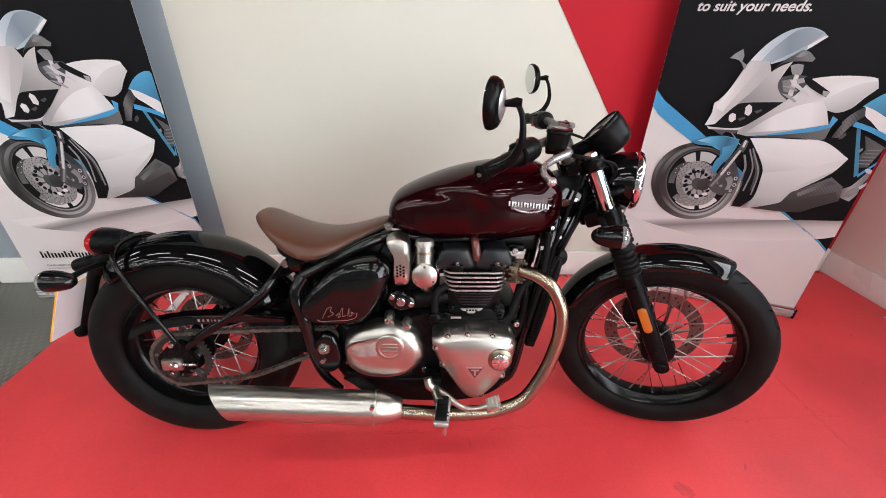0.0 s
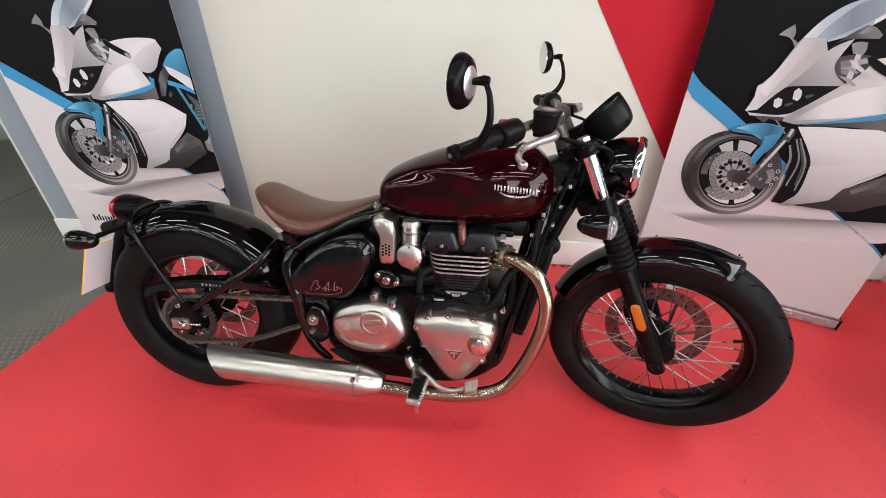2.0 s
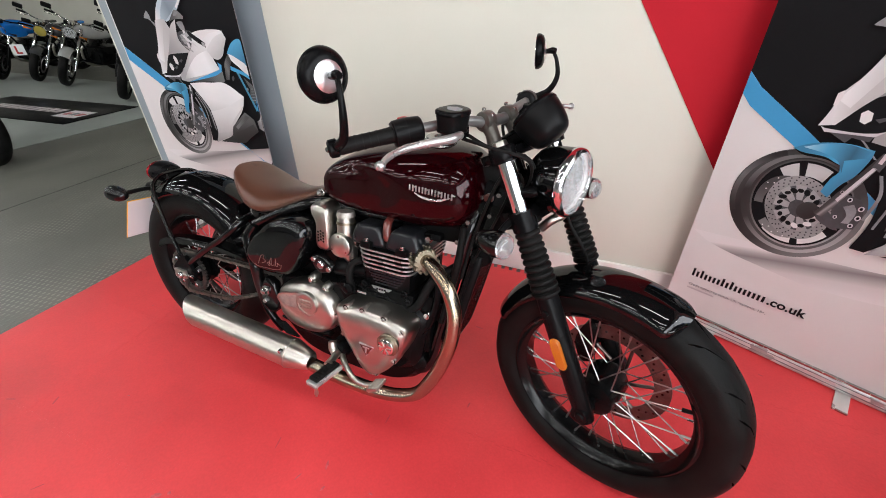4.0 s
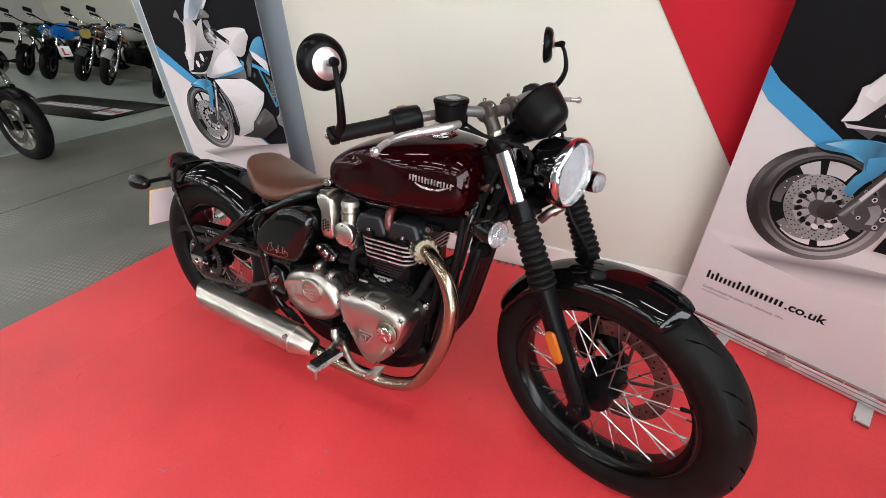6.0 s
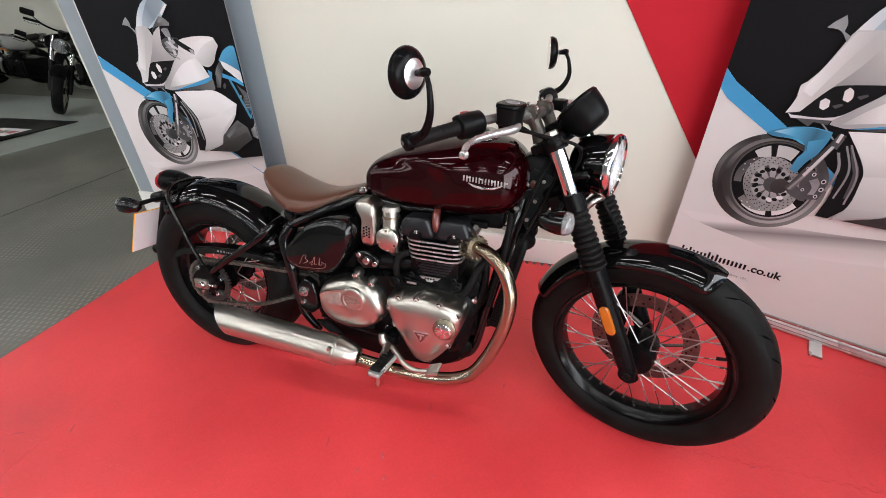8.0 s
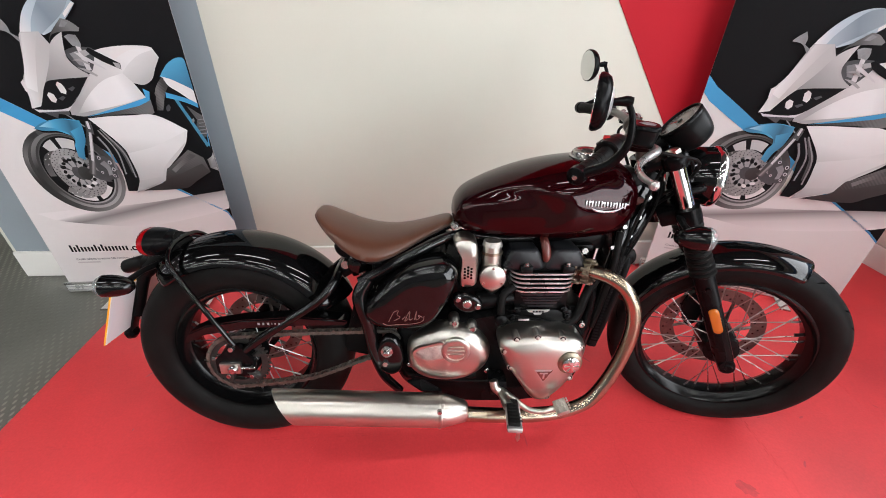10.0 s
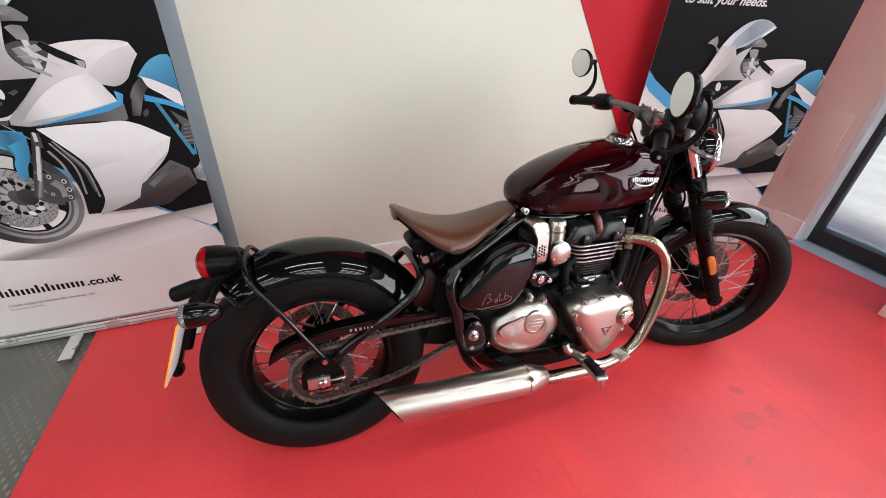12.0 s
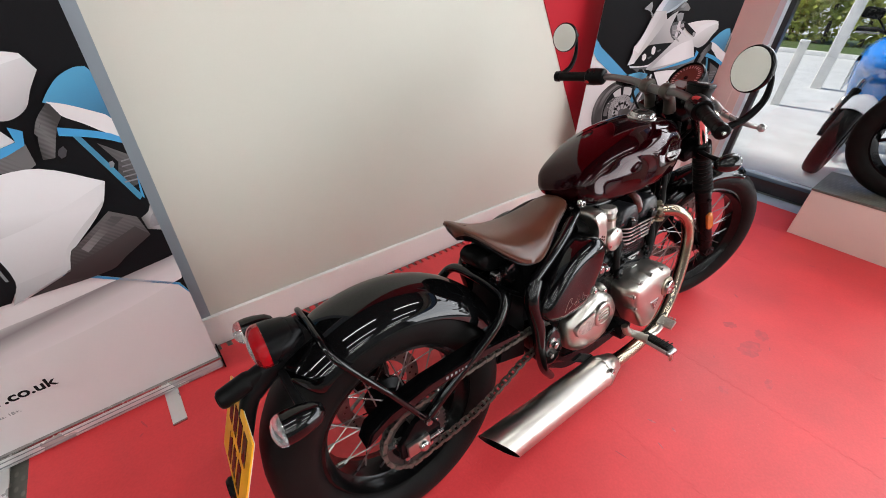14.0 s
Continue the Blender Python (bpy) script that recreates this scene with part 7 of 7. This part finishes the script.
for s in (-1, 1):
    bp("shock_link", box((0.075, 0.012, 0.024), (0.345, s * 0.06, 0.60), 0.005, rot=Matrix.Rotation(radians(-30), 4, "Y")), M_SATIN, sh)
    bp("link_bolt", lathe([(0.012, 0.012), (0.012, -0.012)], (0.325, s * 0.06, 0.615), seg=16), M_BOLT, sh)
    bp("link_bolt", lathe([(0.010, 0.012), (0.010, -0.012)], (0.372, s * 0.06, 0.588), seg=16), M_BOLT, sh)
bp("seat_mount", dome([(0.285, 0.655), (0.31, 0.62), (0.38, 0.61), (0.40, 0.635), (0.36, 0.66), (0.31, 0.675)], 0.04, -0.08), M_PLASTIC, None, "black seat bracket")
bp("preload_collar", lathe([(0.012, 0.02), (0.026, 0.016), (0.028, 0.006), (0.028, -0.004), (0.024, -0.009), (0.014, -0.01), (0.013, -0.015), (0.004, -0.016)], (0.362, -0.078, 0.622), seg=24), M_GLOSS, sh, "gloss black preload collar")
bp("battery_box", box((0.2, 0.17, 0.22), (0.50, 0, 0.54), 0.02), M_PLASTIC, None, "black battery box")
bp("inner_guard", slab([(0.30, 0.33), (0.42, 0.30), (0.42, 0.52), (0.36, 0.56), (0.33, 0.45)], -0.08, 0.08, 0.01), M_PLASTIC)
bp("starter_cover", tube([(0.80, -0.09, 0.525), (0.74, -0.1, 0.52), (0.70, -0.1, 0.515)], 0.026, 18, 2), M_ENGINE)
bp("coolant_hose", tube([(0.775, -0.12, 0.46), (0.765, -0.135, 0.50), (0.77, -0.13, 0.55), (0.80, -0.12, 0.57)], 0.011, 12), M_RUBBER)
bp("coolant_hose", tube([(0.93, -0.115, 0.44), (0.985, -0.12, 0.47), (1.02, -0.1, 0.55), (1.08, -0.06, 0.60)], 0.013, 12), M_RUBBER)
bp("water_pump", lathe([(0.018, 0), (0.018, -0.01), (0.012, -0.014)], (0.765, -0.14, 0.477), seg=20), M_SATIN)
bp("engine_rear", box((0.16, 0.17, 0.2), (0.70, 0, 0.57), 0.025, seg=3), M_ENGINE, None, "black engine casing behind the cylinders")
bp("lower_case", dome([(0.47, 0.27), (0.52, 0.2), (0.62, 0.165), (0.86, 0.16), (0.98, 0.2), (1.0, 0.28), (0.8, 0.32), (0.55, 0.32)], 0.11, -0.22, ((0.92, 0), (1, 0.08), (1, 0.92), (0.92, 1))), M_ENGINE, None, "black lower crankcase")
bp("oil_filter", lathe([(0.025, -0.05), (0.036, -0.045), (0.038, 0.03), (0.03, 0.05)], (1.01, 0, 0.33), "x", 24), M_SATIN, None, "black oil filter")
bp("front_case", box((0.08, 0.2, 0.2), (0.985, 0, 0.4), 0.02), M_ENGINE)
bp("wiring_loom", tube([(1.09, -0.085, 0.72), (1.085, -0.09, 0.62), (1.065, -0.092, 0.5), (1.05, -0.09, 0.42)], [0.009, 0.011, 0.009, 0.008], 10), M_RUBBER)
bp("coolant_pipe", tube([(1.02, -0.09, 0.62), (1.035, -0.095, 0.52), (1.02, -0.1, 0.42), (0.985, -0.11, 0.36), (0.98, -0.11, 0.3)], 0.012, 12), M_SATIN)
bp("brake_line", tube([(0.78, -0.18, 0.3), (0.70, -0.165, 0.285), (0.6, -0.16, 0.29), (0.5, -0.15, 0.3)], 0.004, 8), M_SATIN)
bp("rear_brake_cylinder", tube([(0.70, -0.15, 0.30), (0.66, -0.15, 0.295), (0.62, -0.15, 0.29)], [0.012, 0.014, 0.01], 12, 2), M_SATIN)
for x, z in ((0.56, 0.30), (0.505, 0.325), (0.60, 0.29), (0.735, 0.30)):
    bp("case_bolt", lathe([(0.008, 0.006), (0.008, -0.004), (0.005, -0.006)], (x, -0.135, z), seg=14), M_BOLT)
bp("side_stand", tube([(0.74, 0.12, 0.24), (0.72, 0.2, 0.12), (0.70, 0.275, 0.055), (0.69, 0.30, 0.05)], [0.012, 0.011, 0.010, 0.016], 12), M_SATIN, None, "black side stand")


# ---- other machines in the showroom ----
def paint(name, col, coat=0.8):
    return mat(name, col, 0.15, coat=coat, var=0.1, rvar=0.03)


P_BLUE, P_SILVER, P_BLACK, P_GREY, P_GREEN, P_WHITE = (paint(n + " bodywork", c) for n, c in (("blue", (0.012, 0.2, 0.68)), ("silver", (0.45, 0.45, 0.44)), ("black", (0.01, 0.01, 0.01)), ("dark grey", (0.06, 0.06, 0.065)), ("dark green", (0.03, 0.05, 0.03)), ("white", (0.7, 0.7, 0.7))))
M_YLENS = glassy("yellow lamp lens", (0.6, 0.5, 0.1), 0.05, 0.5)


def machine(m, label, body, style, group, rim=None, lamp=None, steer=0.0):
    """A parked motorcycle: own axes as for the displayed one. style: cruiser, naked or sport."""
    t = thing("parked_motorcycle", label, "motorcycle", m, group)
    rim = rim or M_SATIN
    wb = {"cruiser": 1.5, "naked": 1.42, "sport": 1.40}[style]
    rk = radians(29 if style == "cruiser" else 25)
    fr = 0.315
    up = Vector((-math.sin(rk), 0, math.cos(rk)))
    foot = Vector((wb + 0.1, 0, 0))
    H = Matrix.Translation(foot) @ Matrix.Rotation(radians(steer), 4, up) @ Matrix.Translation(-foot)

    def fpt(name, bm, material, parent, label=""):
        """A part of the steered front end."""
        return part(name, move(bm, H), material, parent, label)

    spoked = style == "cruiser"
    for nm, x, w in (("rear_wheel", 0, 0.16), ("front_wheel", wb, 0.115)):
        at = (x, 0, fr)
        put = fpt if nm == "front_wheel" else part
        h = put(nm, lathe([(0.03, -0.06), (0.045, -0.055), (0.045, 0.055), (0.03, 0.06)], at, seg=20), M_SATIN, t)
        put("tyre", lathe(tyre_profile(fr, w, 0.218, 0.86), at, seg=48, closed=True), M_RUBBER, h)
        k = w * 0.36
        put("rim", lathe([(0.224, k), (0.205, k * 0.8), (0.195, 0), (0.205, -k * 0.8), (0.224, -k), (0.21, -k), (0.185, 0), (0.21, k)], at, seg=48, closed=True), rim, h)
        for i in range(20 if spoked else 5):
            a = 2 * math.pi * i / (20 if spoked else 5)
            c = Vector(at)
            q = c + Vector((0.198 * math.cos(a), 0, 0.198 * math.sin(a)))
            if spoked:
                put("spoke", bar(c + Vector((0.04 * math.cos(a + 0.5), 0.03 * (-1) ** i, 0.04 * math.sin(a + 0.5))), q, 0.002, 5), M_CHROME, h)
            else:
                mid = c + Vector((0.12 * math.cos(a), 0, 0.12 * math.sin(a)))
                put("spoke", tube([c + Vector((0.03 * math.cos(a), 0, 0.03 * math.sin(a))), mid], [0.016, 0.012], 8, 1, None, False), rim, h)
                for e in (-0.22, 0.22):
                    put("spoke", tube([mid, c + Vector((0.2 * math.cos(a + e), 0, 0.2 * math.sin(a + e)))], [0.011, 0.009], 8, 1, None, False), rim, h)
        for s in (-1, 1):
            if nm == "front_wheel" or s > 0:
                put("brake_disc", lathe([(0.15, 0.002), (0.15, -0.002), (0.105, -0.002), (0.105, 0.002)], (x, s * 0.062, fr), seg=36, closed=True), M_DISC, h)
    ax = Vector((wb, 0, fr))
    for s in (-1, 1):
        o = Vector((0, s * 0.098, 0))
        chrome = style == "cruiser"
        fpt("fork_leg", tube([ax + o - up * 0.03, ax + o + up * 0.05, ax + o + up * 0.36], [0.02, 0.028, 0.03], 14, 1, None, False), M_CHROME if chrome else M_SATIN, t)
        fpt("fork_tube", tube([ax + o + up * 0.34, ax + o + up * 0.68], 0.022, 14, 1, None, False), M_CHROME, t)
        fpt("caliper", box((0.05, 0.03, 0.1), ax + Vector((-0.09, s * 0.075, 0.06)), 0.01), M_SATIN, t)
        fpt("grip", bar((wb - 0.36, s * 0.25, 1.02), (wb - 0.42, s * 0.38, 1.0), 0.017, 12), M_RUBBER, t)
        fpt("lever", tube([(wb - 0.32, s * 0.22, 1.0), (wb - 0.33, s * 0.3, 0.99), (wb - 0.37, s * 0.37, 0.98)], 0.006, 8, 3), M_BOLT, t)
        mi = fpt("mirror", tube([(wb - 0.33, s * 0.2, 1.02), (wb - 0.28, s * 0.25, 1.07), (wb - 0.3, s * 0.31, 1.11)], 0.006, 8), M_SATIN, t)
        fpt("shell", box((0.03, 0.13, 0.075), (wb - 0.3, s * 0.33, 1.12), 0.022, seg=3), M_PLASTIC, mi)
        fpt("indicator", tube([(wb - 0.16, s * 0.12, 0.84), (wb - 0.15, s * 0.17, 0.84), (wb - 0.15, s * 0.22, 0.84)], [0.008, 0.01, 0.022], 12, 2), M_AMBER if chrome else M_PLASTIC, t)
        part("swingarm", tube([(-0.03, s * 0.11, fr), (0.3, s * 0.1, fr + 0.03), (0.48, s * 0.09, fr + 0.06)], [0.022, 0.028, 0.028], 12), M_SATIN, t)
        part("frame_tube", tube([(wb - 0.24, s * 0.04, 0.86), (wb - 0.36, s * 0.1, 0.62), (wb - 0.42, s * 0.11, 0.34), (0.6, s * 0.11, 0.28), (0.45, s * 0.11, 0.42), (0.4, s * 0.11, 0.7)], 0.016, 10), M_SATIN, t)
        part("peg", bar((0.55, s * 0.13, 0.33), (0.55, s * 0.24, 0.33), 0.013, 10), M_RUBBER, t)
    fpt("handlebar", tube([(wb - 0.36, 0.25, 1.02), (wb - 0.3, 0.1, 1.0), (wb - 0.3, -0.1, 1.0), (wb - 0.36, -0.25, 1.02)], 0.012, 12), M_CHROME if style == "cruiser" else M_SATIN, t)
    fpt("fork_yoke", box((0.07, 0.24, 0.03), ax + up * 0.58 + Vector((-0.02, 0, 0)), 0.01), M_SATIN, t)
    part("engine", box((0.46, 0.34, 0.3), (0.72, 0, 0.42), 0.05, seg=3), M_ENGINE, t)
    part("engine_cover", dome([(0.62, 0.42), (0.72, 0.33), (0.83, 0.4), (0.8, 0.5), (0.68, 0.51)], -0.15, -0.05), M_ALU, t)
    for k in range(7):
        part("cylinder_fin", box((0.18, 0.24, 0.008), (0.82, 0, 0.56 + 0.02 * k), 0.002, seg=1), M_ENGINE, t)
    part("exhaust", tube([(0.95, -0.08, 0.62), (1.05, -0.12, 0.5), (1.0, -0.15, 0.28), (0.7, -0.17, 0.22), (0.3, -0.2, 0.28), (-0.1, -0.22, 0.36)], [0.02, 0.02, 0.02, 0.025, 0.05, 0.05], 16), M_STEEL, t)
    zt = 0.84 if style == "cruiser" else 0.9
    tk = [(0.56, zt - 0.13, 0.06, zt - 0.1, 0), (0.62, zt - 0.15, 0.11, zt - 0.02, 0), (0.75, zt - 0.16, 0.15, zt + 0.06, 0), (0.92, zt - 0.15, 0.16, zt + 0.09, 0), (1.04, zt - 0.12, 0.13, zt + 0.07, 0), (1.1, zt - 0.06, 0.07, zt + 0.02, 0)]
    lo = []
    for x, zb, w, zz, _ in dense(tk, 3):
        zc = (zb + zz) / 2
        lo.append([Vector((x, w * math.copysign(abs(math.cos(a)) ** 0.75, math.cos(a)), zc + (zz - zb) / 2 * math.copysign(abs(math.sin(a)) ** 0.8, math.sin(a)))) for a in (2 * math.pi * k / 24 for k in range(24))])
    part("fuel_tank", rings(B(), lo), body, t)
    se = [(-0.2, zt - 0.02, 0.06), (-0.1, zt - 0.04, 0.12), (0.1, zt - 0.06, 0.14), (0.3, zt - 0.12, 0.14), (0.5, zt - 0.1, 0.1), (0.62, zt - 0.06, 0.08)]
    part("seat", rings(B(), [[Vector((x, w * math.cos(a), z + 0.045 * math.copysign(abs(math.sin(a)) ** 0.6, math.sin(a)))) for a in (2 * math.pi * k / 16 for k in range(16))] for x, z, w in se]), M_RUBBER, t, "black seat")
    part("tail", rings(B(), [[Vector((x, w * math.cos(a), z + h * math.sin(a))) for a in (2 * math.pi * k / 14 for k in range(14))] for x, z, w, h in ((-0.36, zt, 0.03, 0.02), (-0.28, zt - 0.01, 0.07, 0.04), (-0.1, zt - 0.07, 0.11, 0.05), (0.2, zt - 0.15, 0.12, 0.05))]), body, t)
    # mudguards
    for nm, x, R, a0, a1 in (("front_mudguard", wb, 0.335, 50, 150), ("rear_mudguard", 0, 0.34, 60, 160)):
        b = B()
        lp = []
        for i in range(15):
            a = radians(a0 + (a1 - a0) * i / 14)
            row = [Vector((x + (R - 0.03 * g * g) * math.cos(a), 0.075 * g, fr + (R - 0.03 * g * g) * math.sin(a))) for g in (-1, -0.7, -0.35, 0, 0.35, 0.7, 1)]
            lp.append(row + [p + (Vector((x, p.y, fr)) - p).normalized() * 0.005 for p in row[::-1]])
        (fpt if nm[0] == "f" else part)(nm, rings(b, lp), P_WHITE if style == "sport" and body is P_BLUE else body if style != "naked" else M_PLASTIC, t)
    hx = wb - 0.12
    if style == "sport":
        f = [(wb + 0.1, 0.86, 0.03, 0.03), (wb + 0.04, 0.87, 0.11, 0.09), (wb - 0.08, 0.88, 0.19, 0.14), (wb - 0.22, 0.86, 0.23, 0.19), (wb - 0.36, 0.74, 0.22, 0.24), (wb - 0.6, 0.58, 0.19, 0.24), (wb - 0.8, 0.46, 0.15, 0.14)]
        part("fairing", rings(B(), [[Vector((x, w * math.copysign(abs(math.cos(a)) ** 0.8, math.cos(a)), z + h * math.sin(a))) for a in (2 * math.pi * k / 18 for k in range(18))] for x, z, w, h in f]), body, t, "angular sports fairing")
        part("screen", rings(B(), [[Vector((x, w * math.cos(a), z + h * math.sin(a))) for a in (math.pi * k / 10 for k in range(11))] for x, z, w, h in ((wb - 0.02, 0.94, 0.08, 0.02), (wb - 0.16, 1.0, 0.13, 0.06), (wb - 0.28, 1.04, 0.15, 0.1))], False), M_CLEAR, t)
        for s in (-1, 1):
            part("headlamp", move(lathe([(0.002, 0.022), (0.03, 0.018), (0.045, 0.0), (0.04, -0.01)], (0, 0, 0), "x", 18), Matrix.Translation((wb + 0.035, s * 0.075, 0.875)) @ Matrix.Rotation(s * 0.5, 4, "Z") @ Matrix.Diagonal((1, 1.2, 0.7, 1))), M_PLASTIC, t)
            part("side_flash", slab([(wb - 0.2, 0.82), (wb - 0.5, 0.55), (wb - 0.62, 0.6), (wb - 0.4, 0.78)], s * 0.228, s * 0.234), P_WHITE if body is P_BLUE else P_BLACK, t)
    else:
        hd = fpt("headlamp", lathe([(0.02, -0.1), (0.07, -0.08), (0.088, -0.02), (0.09, 0.0)], (hx, 0, 0.87), "x", 28), P_BLACK if style == "naked" else M_CHROME, t)
        fpt("rim", lathe([(0.09, -0.006), (0.095, 0.004), (0.088, 0.014), (0.082, 0.008)], (hx, 0, 0.87), "x", 28, closed=True), M_CHROME, hd)
        fpt("lens", lathe([(0.086, 0.004), (0.05, 0.018), (0.004, 0.024)], (hx, 0, 0.87), "x", 28), lamp or M_CLEAR, hd)
        fpt("instrument", lathe([(0.03, -0.05), (0.045, -0.03), (0.045, 0.01), (0.004, 0.012)], (hx - 0.1, 0, 1.02), "z", 20), M_CHROME if style == "cruiser" else M_PLASTIC, t)
        if style == "naked":
            for s in (-1, 1):
                part("tank_shroud", dome([(0.85, 0.76), (1.05, 0.72), (1.24, 0.8), (1.22, 0.92), (1.0, 0.94)], s * 0.13, s * 0.05), body, t)
    return t


G = "parked showroom motorcycles"
for x, y, yaw, lab, body, style, rim, lamp in (
        (-6.0, 4.15, -84, "dark motorcycle with a cast front wheel, parked in the showroom", P_BLACK, "naked", M_ALU, None),
        (-8.15, 4.55, -84, "silver cruiser motorcycle with chrome forks and round headlamp", P_SILVER, "cruiser", M_CHROME, None),
        (-9.2, 4.66, -84, "dark roadster motorcycle with a yellow headlamp and amber indicators", P_GREY, "cruiser", M_SATIN, M_YLENS),
        (-10.12, 4.52, -84, "bright blue naked motorcycle with a learner plate", P_BLUE, "naked", M_SATIN, None),
        (-11.3, 4.62, -84, "dark green naked motorcycle in the parked row", P_GREEN, "naked", M_SATIN, None)):
    fwd = Vector((math.cos(radians(yaw)), math.sin(radians(yaw)), 0))
    wb = 1.5 if style == "cruiser" else 1.42
    machine(Matrix.Translation(Vector((x, y, -0.02)) - fwd * wb) @ pose(0, 0, 0, 0, 0, yaw) @ pose(0, 0, 0, -8, 0, 0), lab, body, style, G, rim, lamp, 42)
machine(pose(-4.27 - 1.42, 1.64, -0.025, 0, 0, 6) @ pose(0, 0, 0, -6, 0, 0), "black naked motorcycle standing on the dark floor", P_BLACK, "naked", G, M_ALU)
# learner plate on the blue machine
lp = thing("learner_plate", "white learner plate with a red letter L", "plate", pose(-9.42, 4.62, 0.5, 0, 0, 55))
part("board", box((0.18, 0.004, 0.18), (0, 0, 0), 0.001), P_WHITE, lp)
letters("L", 0.17, M_REDPLASTIC, lp, Matrix.Translation((-0.045, -0.004, -0.06)) @ pose(0, 0, 0, 90, 0, 0), bold=0.006)
part("bracket", bar((0, 0.01, 0), (0.02, 0.35, 0.08), 0.006, 8), M_SATIN, lp)
# black floor mat with pale bars of lettering
fm = thing("floor_mat", "black floor mat with a worn pale lettered strip", "mat", pose(-6.6, 3.25, -0.012, 0, 0, 4))
part("rubber_sheet", box((2.6, 0.95, 0.008), (0, 0, 0), 0.003), M_PLASTIC, fm)
for k in range(9):
    part("printed_bar", box((0.13, 0.17, 0.001), (-0.75 + 0.16 * k, -0.02, 0.0046)), M_PRINTS, fm)
part("printed_panel", box((0.42, 0.3, 0.001), (0.92, -0.1, 0.0046)), M_PRINTP, fm)
for k in range(3):
    part("printed_bar", box((0.09, 0.1, 0.001), (0.8 + 0.12 * k, -0.1, 0.0056)), M_REDPLASTIC if k != 1 else M_PRINTM, fm)
# machine on the plinth and one outside the glass
machine(pose(2.27, 0.52 - 1.40, 0.288, 0, 0, 90), "black sports motorcycle displayed on the white plinth", P_BLACK, "sport", "sports motorcycles")
machine(pose(3.5 + 1.40, 1.05, -0.04, 0, 0, 180) @ pose(0, 0, 0, -7, 0, 0), "blue and white sports motorcycle parked outside the shop window", P_BLUE, "sport", "sports motorcycles")

# ---- forecourt seen through the glass ----
def bollard(x, y, h, w):
    t = thing("bollard", "pale square-topped timber bollard on the forecourt", "bollard", pose(x, y, -0.04, 0, 0, 12), "bollards")
    part("post", box((w, w, h), (0, 0, h / 2), 0.012), M_BOLLARD, t)
    part("cap", box((w * 1.08, w * 1.08, 0.03), (0, 0, h + 0.012), 0.01), M_BOLLARD, t)


bollard(6.0, 2.05, 0.75, 0.1)
bollard(7.9, 2.05, 1.2, 0.14)
plain("kerb", (0.14, 40, 0.12), (12.6, 4, -0.0), M_BOLLARD, label="pale concrete kerb at the edge of the forecourt", category="kerb", bevel=0.01)
M_GRASS = mat("verge grass", (0.06, 0.1, 0.025), 0.8, var=0.4, scale=5)
plain("verge", (5, 60, 0.1), (15.2, 4, -0.0), M_GRASS, label="green grass verge", category="verge")


def hedge(x0, y0, y1, h, depth, n, seed):
    rnd = random.Random(seed)
    t = thing("hedge", "dense leafy green hedge with yellowing leaves", "hedge")
    for k in range(int((y1 - y0) / 0.8)):
        y = y0 + 0.8 * k
        part("stem", tube([(x0 + 0.3, y, -0.04), (x0 + 0.3 + rnd.uniform(-0.15, 0.15), y + 0.1, h * 0.5), (x0 + 0.3, y + rnd.uniform(-0.3, 0.3), h * 0.85)], [0.05, 0.035, 0.015], 7, 3), M_BARK, t)
    vs, fs = [], []
    for k in range(n):
        y = rnd.uniform(y0, y1)
        top = h * (0.86 + 0.14 * noise.noise((y * 0.7, 0, seed)))
        z = top * rnd.random() ** 0.7
        x = x0 + depth * (rnd.random() ** 1.6) + 0.25 * noise.noise((y * 0.9, z * 0.9, seed))
        a, b2 = rnd.uniform(0, 6.28), rnd.uniform(-0.9, 0.9)
        sz = rnd.uniform(0.07, 0.14)
        u = Vector((math.cos(a) * math.cos(b2), math.sin(a) * math.cos(b2), math.sin(b2))) * sz
        v = u.cross(Vector((rnd.uniform(-1, 1), rnd.uniform(-1, 1), rnd.uniform(-1, 1)))).normalized() * sz * 0.5
        i = len(vs)
        c = Vector((x, y, z))
        vs += [c - u, c + v, c + u, c - v]
        fs.append((i, i + 1, i + 2, i + 3))
    me = bpy.data.meshes.new("leaves")
    me.from_pydata([tuple(v) for v in vs], [], fs)
    me.materials.append(M_HEDGE)
    o = new("leaves", me)
    o.parent = t
    o["kind"] = "stuff"


M_BARK = mat("hedge bark", (0.08, 0.055, 0.04), 0.85, var=0.3, bump=0.6)
hedge(14.6, -6, 16, 3.4, 1.2, 42000, 3)
